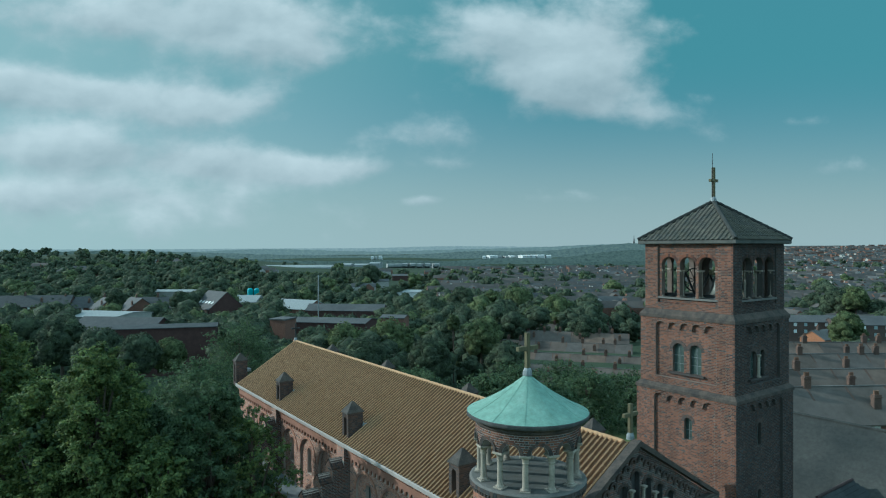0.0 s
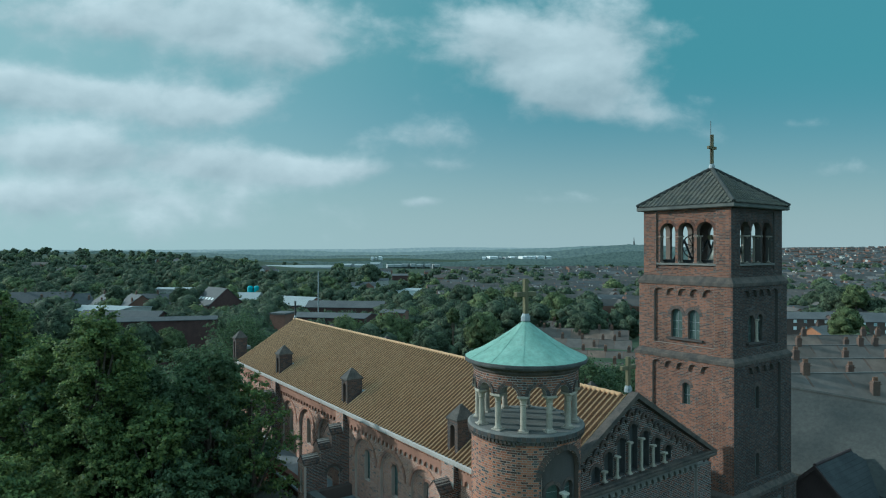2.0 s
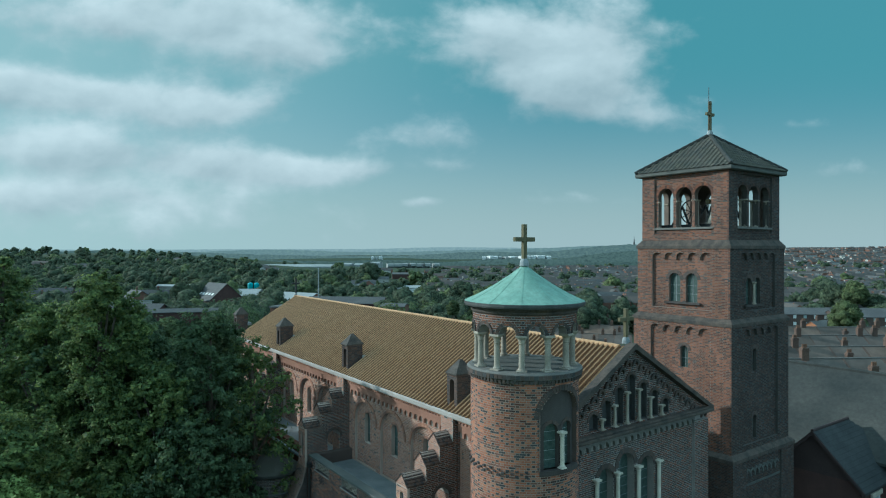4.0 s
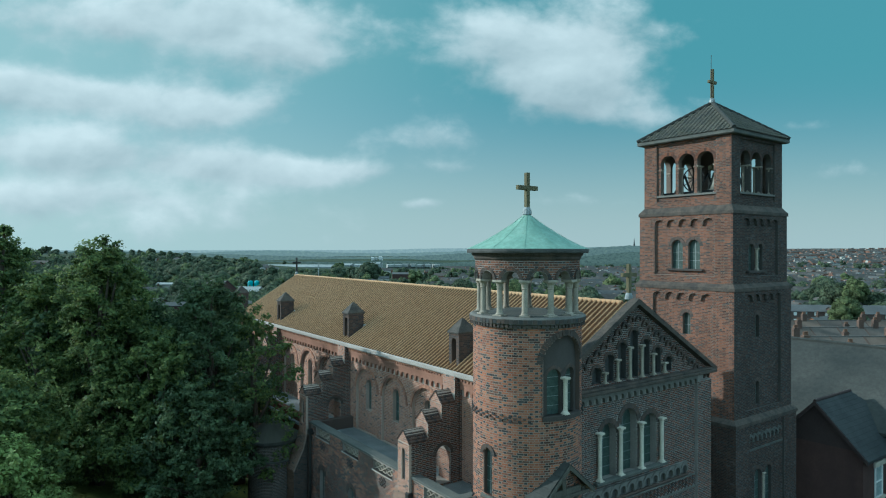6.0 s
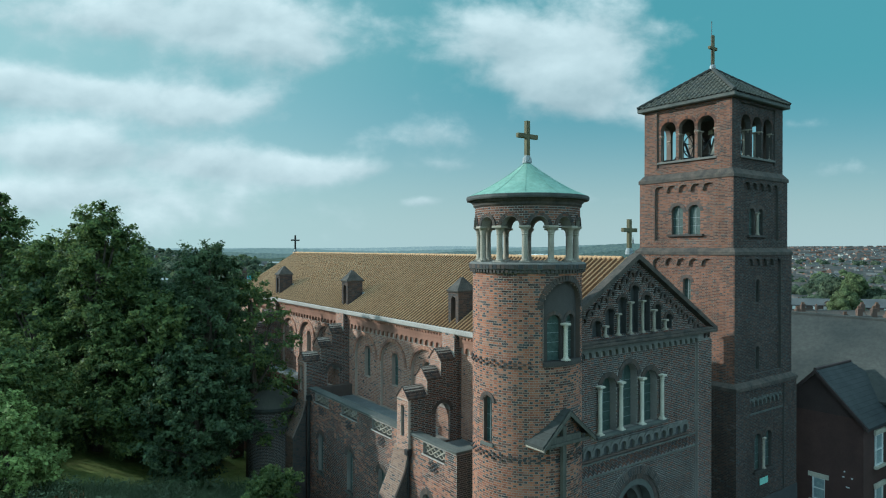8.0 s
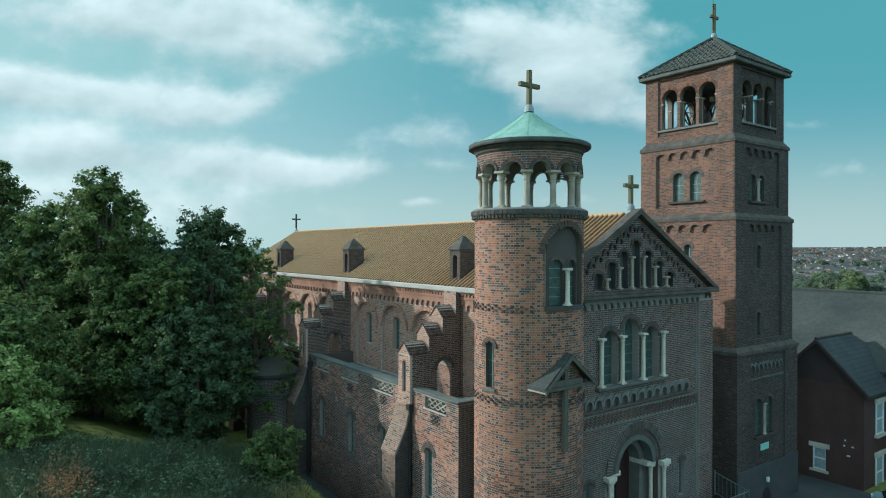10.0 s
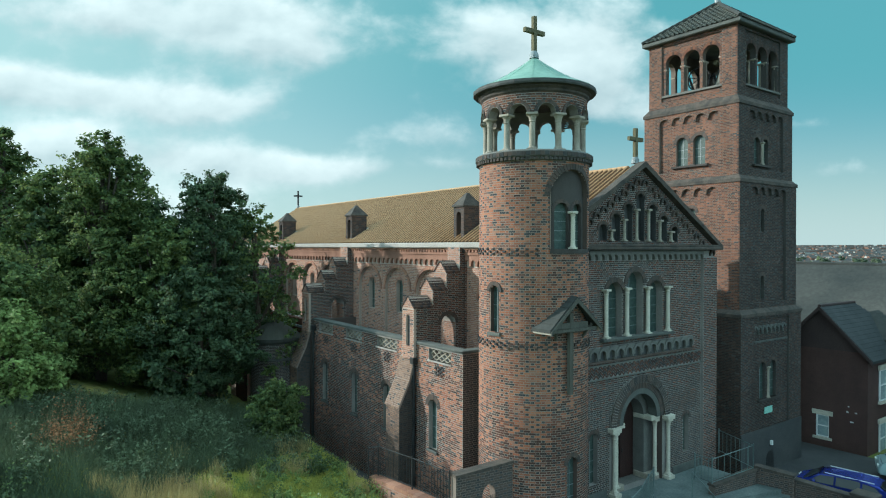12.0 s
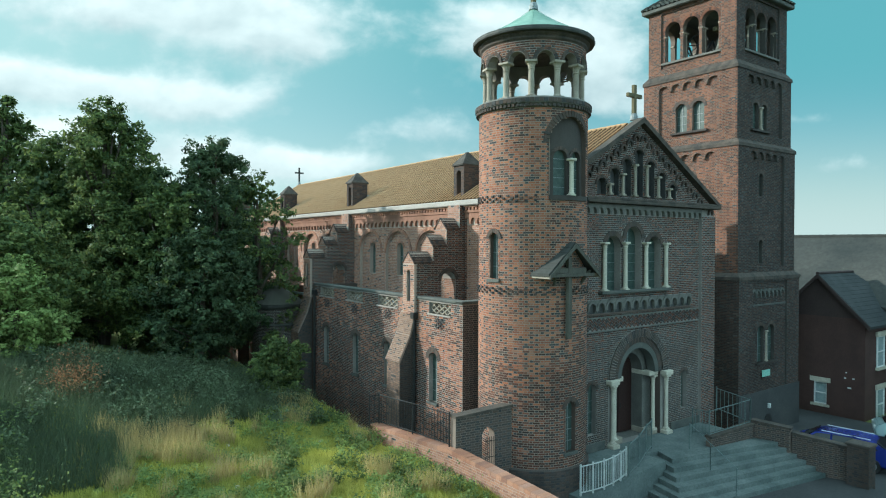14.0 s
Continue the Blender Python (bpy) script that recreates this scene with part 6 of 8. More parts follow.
def brick_wall(name, p, q, z0, za, zb, thick, label, blue=0.4, cope=True, mats=None, holes=(), bed=None):
    """A free wall from p to q, its top going from za to zb, bricks on both faces."""
    t = thing(name, label, "wall")
    p, q = Vector((*p, 0)), Vector((*q, 0))
    d = (q - p)
    L = d.length
    d.normalize()
    n = Vector((d.y, -d.x, 0))
    loop = [(0, z0), (L, z0), (L, zb), (0, za)]
    M = Matrix(((d.x, 0, n.x, p.x), (d.y, 0, n.y, p.y), (0, 1, 0, 0), (0, 0, 0, 1)))
    body = part("wall_body", slab([loop, *holes], thick, M), M_MORTAR_RED if cope == 2 else M_MORTAR_TOWER, t)
    Skin().lay([loop, *holes], on(M), RNG, blue=blue).out(body, mats)
    Mb = Matrix(((-d.x, 0, -n.x, q.x - n.x * thick), (-d.y, 0, -n.y, q.y - n.y * thick), (0, 1, 0, 0), (0, 0, 0, 1)))
    Skin().lay([[(L - a, b) for a, b in loop], *[[(L - a, b) for a, b in h] for h in holes]], on(Mb), RNG, blue=blue).out(body, mats)
    if cope:
        cp = [(-0.02, za), (L + 0.02, zb), (L + 0.02, zb + 0.08), (-0.02, za + 0.08)]
        if cope == 2:
            # bricks on edge along the top
            V, F = [], []
            k = int(L / 0.226)
            for i in range(k):
                a0, a1 = L * i / k + 0.006, L * (i + 1) / k - 0.006
                for a in (a0, a1):
                    zt = za + (zb - za) * a / L + RNG.uniform(-0.006, 0.006)
                    V += [M @ Vector((a, zt - 0.01, 0.02)), M @ Vector((a, zt + 0.10, 0.015)), M @ Vector((a, zt + 0.10, -thick - 0.015)), M @ Vector((a, zt - 0.01, -thick - 0.02))]
                b = i * 8
                F += [(b, b + 1, b + 2, b + 3), (b + 7, b + 6, b + 5, b + 4), (b, b + 4, b + 5, b + 1), (b + 1, b + 5, b + 6, b + 2), (b + 2, b + 6, b + 7, b + 3)]
            raw("coping", V, F, M_BOUNDARY, t, "brick-on-edge coping", "stuff")
        else:
            part("coping", slab([cp], thick + 0.08, M @ Matrix.Translation((0, 0, 0.04))), M_SETOFF, t)
    return t


# boundary wall of the bank, stepped down towards the lane
brick_wall("boundary_wall", (-3.72, -9.5), (-3.58, -0.45), -1.1, 0.95, 1.32, 0.34, "low red brick boundary wall with moss", 0.0, 2, [M_BOUNDARY, M_BLUE])
brick_wall("boundary_wall", (-3.58, -0.40), (-4.05, 3.45), -1.1, 1.30, 1.24, 0.34, "low red brick wall under railings", 0.0, 2, [M_BOUNDARY, M_BLUE])
brick_wall("boundary_wall", (-3.75, 3.6), (-3.75, 14.5), -1.1, 0.62, 0.75, 0.30, "low brick kerb wall along the bank", 0.1)
railing("boundary_railing", [(-3.75, -0.3, 1.38), (-3.9, 1.5, 1.36), (-4.1, 3.3, 1.32), (-4.45, 3.35, 1.30)], 1.05, M_IRON, "black iron railing on the boundary wall", 0.13)
gate_hole = arch(0.95, 1.42, 0.2, 1.62, 10, 0.2)
brick_wall("gate_wall", (-3.72, -0.58), (-1.65, -0.80), -1.0, 2.30, 2.42, 0.30, "dark brick garden wall with an arched gateway", 0.8, 1, [M_DARK, M_BLUE], (gate_hole,))
gate = thing("iron_gate", "rusty black iron gate in the arched gateway", "gate")
for i in range(6):
    part("bar", rod(bmesh.new(), (-3.72 + 1.0 + i * 0.075, -0.80, 0.2), (-3.72 + 1.0 + i * 0.075, -0.80, 1.62), 0.010, 6), M_IRON, gate)
for zz in (0.45, 1.0, 1.5):
    part("cross_rail", rod(bmesh.new(), (-2.77, -0.80, zz), (-2.30, -0.85, zz), 0.012, 6), M_IRON, gate)
brick_wall("rail_plinth_wall", (6.85, -2.55), (9.30, -2.86), -1.0, 0.30, 0.50, 0.25, "low sooty brick wall under the railing", 0.5, 1, [M_DARK, M_BLUE])
brick_wall("step_wall", (9.36, -2.75), (9.66, -4.10), -1.9, 0.60, 0.52, 0.30, "dark brick wall beside the steps", 0.8, 1, [M_DARK, M_BLUE])
brick_wall("step_wall", (9.76, -4.10), (10.25, -6.0), -1.9, 0.36, 0.16, 0.30, "dark brick wall between steps and lane", 0.8, 1, [M_DARK, M_BLUE])
pier = thing("gate_pier", "square dark brick gate pier", "pier")
pb = part("pier_body", boxed(9.92, -6.65, -1.9, 10.52, -5.95, 0.40), M_DARK, pier)
Skin().lay([rect(-0.3, -1.9, 0.3, 0.4)], on(plane((10.22, -6.65, 0), (1, 0, 0), (0, -1, 0))), RNG, blue=0.8).out(pb, [M_DARK, M_BLUE])
Skin().lay([rect(-0.35, -1.9, 0.35, 0.4)], on(plane((9.92, -6.30, 0), (0, -1, 0), (-1, 0, 0))), RNG, blue=0.8).out(pb, [M_DARK, M_BLUE])
part("pier_cap", boxed(9.87, -6.70, 0.40, 10.57, -5.9, 0.50, 0.02), M_SETOFF, pier)

# ---- house with a cross wing, and the long roof behind it ----
M_HBRICK = plain("dark brown brick", (0.060, 0.036, 0.033), (0.085, 0.048, 0.043), 1.0, 22, 0.9)
M_HDARK = plain("dark hung tiles", (0.045, 0.032, 0.032), (0.060, 0.042, 0.040), 1.0, 16, 0.9)
M_HSLATE = plain("near-black slate", (0.022, 0.026, 0.029), (0.046, 0.050, 0.052), 0.9, 9, 0.75)
house = thing("house_wing", "dark brick house wing with a slate gable roof", "house")
HY, HX = 0.53, 22.85
gw = plane((HX, 0, 0), (0, -1, 0), (-1, 0, 0))
loop = [(-HY - 2.3, -2.8), (-HY + 2.3, -2.8), (-HY + 2.3, 3.42), (-HY, 5.80), (-HY - 2.3, 3.42)]
wh = rect(-0.80, -1.30, -0.12, -0.08)
hw = part("gable_wall", slab([loop, wh], 0.3, gw), M_HBRICK, house)
part("gable_cladding", slab([[(-HY - 2.2, 3.62), (-HY + 2.2, 3.62), (-HY, 5.80)]], 0.03, gw @ Matrix.Translation((0, 0, 0.03))), M_HDARK, house)
part("side_wall", boxed(HX + 0.3, HY - 2.3, -2.8, 30, HY - 2.0, 3.42), M_HBRICK, house)
part("side_wall", boxed(HX + 0.3, HY + 2.0, -2.8, 30, HY + 2.3, 3.42), M_HBRICK, house)
for s in (-1, 1):
    for k in range(14):
        f0, f1 = k / 14, (k + 1) / 14 + 0.012
        x1 = 27.1 + 2.9 * (f0 + f1) / 2
        bm = prism([(0, HY + s * 2.62 * f0, 5.99 - 2.72 * f0 + 0.01), (0, HY + s * 2.62 * f1, 5.99 - 2.72 * f1 + 0.03), (0, HY + s * 2.62 * f1, 5.88 - 2.72 * f1), (0, HY + s * 2.62 * f0, 5.86 - 2.72 * f0)], (HX - 0.25, 0, 0), (x1, 0, 0))
        part("slate_course", bm, M_HSLATE, house)
    part("bargeboard", prism([(0, HY, 5.98), (0, HY + s * 2.64, 3.24), (0, HY + s * 2.64, 3.02), (0, HY, 5.76)], (HX - 0.32, 0, 0), (HX - 0.25, 0, 0)), M_HDARK, house)
part("hip_end", prism([(27.1, HY, 5.98), (30.0, HY - 2.6, 3.28), (30.0, HY + 2.6, 3.28)], (0, 0, 0), (-0.02, 0, -0.12)), M_HSLATE, house, "dark slate hip")
part("ridge_tiles", rod(bmesh.new(), (HX - 0.28, HY, 6.00), (27.15, HY, 6.00), 0.09, 8), M_HDARK, house)


def sash(parent, M, a0, b0, a1, b1, head=True):
    w = part("window", slab([rect(a0, b0, a1, b1)], 0.03, M @ Matrix.Translation((0, 0, -0.10))), M_CURTAIN, parent, "white sash window")
    t = 0.055
    part("window_frame", slab([rect(a0, b0, a1, b1), rect(a0 + t, b0 + t, a1 - t, (b0 + b1) / 2 - t / 2), rect(a0 + t, (b0 + b1) / 2 + t / 2, a1 - t, b1 - t)], 0.06, M @ Matrix.Translation((0, 0, -0.04))), M_WINFRAME, w)
    if head:
        part("lintel", slab([rect(a0 - 0.2, b1, a1 + 0.2, b1 + 0.26)], 0.10, M @ Matrix.Translation((0, 0, 0.02))), M_STONE, w)
        part("sill", slab([rect(a0 - 0.15, b0 - 0.14, a1 + 0.15, b0)], 0.16, M @ Matrix.Translation((0, 0, 0.06))), M_STONE, w)


sash(house, gw, -0.80, -1.30, -0.12, -0.08)
sw = plane((0, HY - 2.3, 0), (1, 0, 0), (0, -1, 0))
for a0, b0 in ((24.3, 0.9), (26.6, 0.9), (24.3, -2.0), (26.6, -2.0)):
    sash(house, sw @ Matrix.Translation((0, 0, 0.12)), a0, b0, a0 + 1.0, b0 + 1.7)
hall = thing("long_roofed_hall", "long building with a mossy grey tiled roof behind the house", "hall")
part("hall_wall", boxed(26.6, -38, -3, 36.6, 13.5, 4.3), M_HBRICK, hall)
for s in (-1, 1):
    part("roof_slope", prism([(31.5, 0, 8.18), (31.5 + s * 5.4, 0, 4.06), (31.5 + s * 5.4, 0, 3.9), (31.5, 0, 7.96)], (0, -38.3, 0), (0, 13.8, 0)), M_GREYROOF, hall, "mossy grey tiled slope")
bm = bmesh.new()
for i in range(115):
    rod(bm, (31.5, -38 + i * 0.45, 8.16), (31.5, -38 + i * 0.45 + 0.46, 8.175), 0.13, 6)
part("ridge_tiles", bm, M_GREYROOF, hall)

for a, z, w in ((0.94, -0.21, 0.17), (0.76, 0.30, 0.10), (1.18, 0.31, 0.10), (0.83, 0.60, 0.07)):
    part("wall_vent", slab([rect(a, z, a + w, z + 0.07)], 0.02, gw @ Matrix.Translation((0, 0, 0.02))), M_WINFRAME, house, "small pale wall vent")

# ---- parked cars ----
def car(name, label, paint, at, turn):
    c = thing(name, label, "car", at)
    c.scale = (0.92, 0.92, 0.90)
    c.rotation_euler = (0, 0, radians(turn))
    side = [(-2.05, 0.35), (-2.1, 0.75), (-1.95, 0.98), (-1.55, 1.02), (-0.95, 1.42), (0.55, 1.48), (1.35, 1.38), (1.85, 1.05), (2.05, 0.98), (2.12, 0.55), (2.05, 0.30)]
    def lean(bm):
        for v in bm.verts:
            v.co.y *= 1 - 0.50 * max(0.0, v.co.z - 0.98)
        return bm
    bm = prism([(x, 0, z) for x, z in side], (0, -0.86, 0), (0, 0.86, 0))
    bmesh.ops.bevel(bm, geom=[e for e in bm.edges], offset=0.07, segments=2, affect="EDGES")
    part("body", lean(bm), paint, c, smooth=True)
    for y in (-0.868, 0.868):
        for g in ([(-1.38, 1.04), (-0.92, 1.36), (-0.36, 1.40), (-0.36, 1.04)], [(-0.28, 1.04), (-0.28, 1.40), (0.50, 1.41), (0.68, 1.38), (0.68, 1.04)], [(0.76, 1.04), (0.76, 1.37), (1.22, 1.30), (1.52, 1.06)]):
            part("side_window", lean(prism([(x, 0, z) for x, z in g], (0, y - 0.006, 0), (0, y + 0.006, 0))), M_CARGLASS, c, "dark side window")
        part("roof_rail", rod(bmesh.new(), (-0.75, y * 0.70, 1.50), (1.20, y * 0.70, 1.44), 0.022, 6), M_WINFRAME, c, "silver roof rail")
        part("door_mirror", boxed(-1.22, y * 1.10 - 0.09, 1.02, -1.08, y * 1.10 + 0.09, 1.16, 0.03), paint, c)
        part("sill_trim", boxed(-0.95, y - 0.012, 0.34, 0.95, y + 0.012, 0.44, 0.005), M_IRON, c)
    for x0, z0, x1, z1, nm in ((-1.60, 1.04, -1.0, 1.44, "windscreen"), (1.92, 1.06, 1.42, 1.39, "rear_window")):
        o = 0.03 if x0 > 0 else -0.03
        part(nm, lean(prism([(x0, 0, z0), (x1, 0, z1), (x1 + o, 0, z1 + 0.012), (x0 + o, 0, z0 + 0.012)], (0, -0.72, 0), (0, 0.72, 0))), M_CARGLASS, c)
    for x in (-1.32, 1.30):
        for y in (-0.80, 0.80):
            w = part("wheel", lathe([(0.20, -0.10), (0.31, -0.10), (0.33, -0.06), (0.33, 0.06), (0.31, 0.10), (0.20, 0.10)], 20), M_IRON, c, M=Matrix.Translation((x, y, 0.33)) @ Matrix.Rotation(math.pi / 2, 4, "X"))
            part("rim", lathe([(0.19, -0.105), (0.19, 0.105)], 16), M_LEAD, w)
    for y in (-0.62, 0.62):
        part("tail_light", boxed(2.04, y - 0.14, 0.78, 2.13, y + 0.14, 0.95, 0.02), M_TAIL, c, "red tail light")
        part("headlight", boxed(-2.10, y - 0.16, 0.72, -2.0, y + 0.16, 0.86, 0.02), M_WINFRAME, c)
    part("number_plate", boxed(2.09, -0.26, 0.55, 2.13, 0.26, 0.66), M_PLATE, c, "plain yellow number plate")
    return c


M_CARGLASS = Mat("dark tinted car glass", 0.08, 0, 0.5).color((0.012, 0.016, 0.018)).m
M_TAIL = Mat("red lamp glass", 0.2, 0, 0.6).color((0.35, 0.02, 0.02)).m
M_PLATE = plain("yellow plate", (0.55, 0.42, 0.05), (0.60, 0.46, 0.06), 3, 20, 0.5)
M_BLUECAR = Mat("metallic blue car paint", 0.25, 0.3, 0.6).color((0.020, 0.035, 0.26)).m
M_GREYCAR = Mat("silver green car paint", 0.28, 0.4, 0.6).color((0.30, 0.40, 0.42)).m
car("car", "metallic blue hatchback parked beside the brick wall", M_BLUECAR, (14.9, -3.85, -1.80), -79)
car("car", "silver-grey car parked in the lane", M_GREYCAR, (20.6, -5.0, -1.80), -66)

# ---- trees and scrub ----
NPR = np.random.default_rng(11)


def leaves(points, normals, size, jitter=0.5):
    """A small folded leaf at each point: two triangles; returns points and faces."""
    n = len(points)
    t = NPR.normal(size=(n, 3))
    nn = normals + NPR.normal(size=(n, 3)) * jitter
    nn /= np.linalg.norm(nn, axis=1, keepdims=True) + 1e-9
    u = np.cross(nn, t)
    u /= np.linalg.norm(u, axis=1, keepdims=True) + 1e-9
    w = np.cross(nn, u)
    s = size * NPR.uniform(0.6, 1.3, (n, 1))
    a, c = points - u * s, points + u * s
    b, d = points + w * s * 0.62 - nn * s * 0.18, points - w * s * 0.62 - nn * s * 0.18
    V = np.stack([a, b, c, d], 1).reshape(-1, 3)
    k = np.arange(n)[:, None] * 4
    F = np.concatenate([np.hstack([k, k + 1, k + 2]), np.hstack([k, k + 2, k + 3])], 0)
    return V, F


def tri_mesh(name, V, F, mats, parent=None, label="", kind="", slots=None):
    mesh = bpy.data.meshes.new(name)
    mesh.vertices.add(len(V))
    mesh.vertices.foreach_set("co", np.asarray(V, np.float32).ravel())
    mesh.loops.add(len(F) * 3)
    mesh.loops.foreach_set("vertex_index", np.asarray(F, np.int32).ravel())
    mesh.polygons.add(len(F))
    mesh.polygons.foreach_set("loop_start", np.arange(0, len(F) * 3, 3, dtype=np.int32))
    if slots is not None:
        mesh.polygons.foreach_set("material_index", np.asarray(slots, np.int32))
    mesh.update(calc_edges=True)
    return link(name, mesh, mats, parent, label, kind)


def limb(bm, p, q, r0, r1):
    p, q = Vector(p), Vector(q)
    m = Matrix.Translation((p + q) / 2) @ (q - p).to_track_quat("Z", "Y").to_matrix().to_4x4()
    bmesh.ops.create_cone(bm, cap_ends=True, segments=7, radius1=r0, radius2=r1, depth=(q - p).length, matrix=m)


def tree(x, y, z0, top, rad, label, mat, n_leaf, leaf_size, clumps=46, low=0.16, name="tree", seed=0, spread=1.0):
    """A tapered trunk with limbs to clumps of leaves in an uneven crown."""
    rg = np.random.default_rng(100 + seed)
    t = thing(name, label, "tree", (x, y, z0))
    H = top - z0
    bm = bmesh.new()
    limb(bm, (0, 0, -0.3), (0.05 * rad, 0.04 * rad, H * 0.45), 0.045 * H * 0.55, 0.022 * H)
    limb(bm, (0.05 * rad, 0.04 * rad, H * 0.44), (0.0, 0.0, H * 0.86), 0.022 * H, 0.006 * H)
    P, N = [], []
    for k in range(clumps):
        f = (k + 0.5) / clumps
        h = low + (1 - low) * (f ** 0.85)
        prof = math.sin(math.pi * min(1, (h - low) / (1 - low) * 0.74 + 0.22)) ** 0.6
        ang = k * 2.39996 + rg.uniform(-0.5, 0.5)
        rr = rad * prof * rg.uniform(0.45, 1.0) * spread
        c = np.array([rr * math.cos(ang), rr * math.sin(ang), H * h * rg.uniform(0.93, 1.0)])
        if k > clumps - 4:
            c[:2] *= 0.3
        s = rad * rg.uniform(0.20, 0.38)
        if k % 3 == 0:
            st = (c[0] * 0.12, c[1] * 0.12, max(H * 0.2, c[2] * 0.62))
            limb(bm, st, tuple(c * np.array([0.9, 0.9, 0.98])), 0.012 * H * 0.6, 0.004 * H)
        m = int(n_leaf / clumps)
        v = rg.normal(size=(m, 3))
        v /= np.linalg.norm(v, axis=1, keepdims=True)
        # sprays: leaves gather on twigs, so that the outline breaks up
        tw = rg.normal(size=(14, 3))
        tw /= np.linalg.norm(tw, axis=1, keepdims=True)
        pick = tw[rg.integers(0, 14, m)]
        dist = rg.uniform(0.25, 1.25, (m, 1)) ** 0.7
        pts = c + (pick * dist + v * 0.30 * rg.uniform(0.2, 1, (m, 1))) * s * np.array([1.1, 1.1, 0.85])
        P.append(pts)
        N.append(pick * 0.4 + v * 0.4 + np.array([0, 0, 0.6]))
    part("trunk", bm, M_BARK, t)
    V, F = leaves(np.concatenate(P), np.concatenate(N), leaf_size)
    tri_mesh("crown", V, F, [mat], t)
    return t


SYC = "broad green sycamore tree on the grassy bank"
tree(-10.05, 20.8, 2.4, 14.45, 2.75, SYC, M_LEAF, 52000, 0.092, 64, 0.10, seed=1)
tree(-5.4, 18.0, 1.2, 13.0, 2.8, "dark green sycamore tree close to the church wall", M_LEAF_DARK, 44000, 0.085, 60, 0.10, seed=2)
tree(-15.4, 29.0, 2.6, 15.1, 4.1, SYC, M_LEAF, 40000, 0.115, 60, 0.10, seed=3)
tree(-14.4, 17.2, 2.4, 8.6, 3.0, "bushy green tree on the bank", M_LEAF, 36000, 0.098, 54, 0.06, seed=4)
# added bush: its lighter leaves stand in for sunlit clumps of the trees
tree(-14.15, 14.2, 2.4, 6.7, 1.9, "light green bush added for sunlit clumps", M_LEAF_LIGHT, 15000, 0.085, 40, 0.05, name="bush", seed=17)
tree(-9.35, 19.6, 2.2, 8.5, 3.2, "dark bushy tree on the bank", M_LEAF, 36000, 0.092, 54, 0.05, seed=5)
tree(-6.8, 15.2, 1.6, 7.8, 2.4, "dark bushy tree beside the aisle", M_LEAF_DARK, 26000, 0.088, 44, 0.05, seed=6)
tree(-3.4, 22.5, 0.6, 10.8, 2.7, "dark green tree behind the chapel", M_LEAF_DARK, 18000, 0.12, 44, 0.1, seed=8)
tree(-9.5, 24.0, 1.5, 12.2, 3.8, SYC, M_LEAF_DARK, 18000, 0.15, 46, 0.1, seed=9)
tree(-5.25, 9.6, 1.0, 3.55, 1.30, "leafy green bush beside the brick kerb", M_LEAF, 13000, 0.070, 34, 0.04, name="bush", seed=12)
tree(-7.9, 17.4, 1.8, 10.4, 2.3, "dark green sycamore tree on the bank", M_LEAF, 15000, 0.11, 40, 0.08, seed=13)
tree(-3.3, 17.4, 0.8, 11.4, 2.2, "thin sparse tree against the church wall", M_LEAF, 8500, 0.10, 30, 0.12, seed=14)
tree(-12.2, 23.6, 2.4, 12.9, 2.7, SYC, M_LEAF, 20000, 0.11, 46, 0.08, seed=15)
tree(-7.4, 21.2, 1.6, 11.6, 2.0, SYC, M_LEAF_DARK, 14000, 0.10, 40, 0.10, seed=18)
tree(-14.0, 27.4, 2.6, 15.9, 1.7, "tall slender tree rising behind the others", M_LEAF, 12000, 0.10, 40, 0.2, seed=19)
# out of view: inferred tree, added for the shadow on the bank's left end
tree(-22.0, 14.0, 2.6, 8.8, 2.3, SYC, M_LEAF, 14000, 0.14, 46, 0.06, seed=16)
# trees behind the church, farther off
FARTREES = [(24, 101, -8, 8.2, 8.5), (8, 70, -6, 3.5, 6), (-4, 62, -5, 4.0, 6), (18, 52, -4, 5.5, 5), (25, 56, -5, 5.0, 5.5), (32, 52, -5, 5.5, 5), (38, 47, -6, 5.5, 5), (44, 42, -7, 5.0, 5),
            (28, 44, -5, 3.5, 4.5), (50, 55, -8, 4.5, 6), (58, 48, -9, 3.5, 6), (36, 62, -8, 4.5, 6), (12, 84, -9, 3.0, 7), (-18, 60, -5, 5.0, 7), (-26, 50, -3, 6.5, 7), (-14, 42, 0, 8.0, 6), (-30, 36, 1, 10.0, 6), (-22, 32, 2, 9.5, 5), (2, 46, -3, 4.5, 5), (-6, 36, -1, 6.5, 4.5), (22, 46, -4, 5.0, 4.5), (66, 60, -10, 2.0, 7), (74, 52, -10, 1.0, 6)]
for i, (x, y, z, tp, r) in enumerate(FARTREES):
    tree(x, y, z, tp - (2.6 if x > 15 else 0.6), r, "full green tree behind the church", M_LEAF_DARK, 11000, 0.19, 40, 0.05, seed=20 + i)

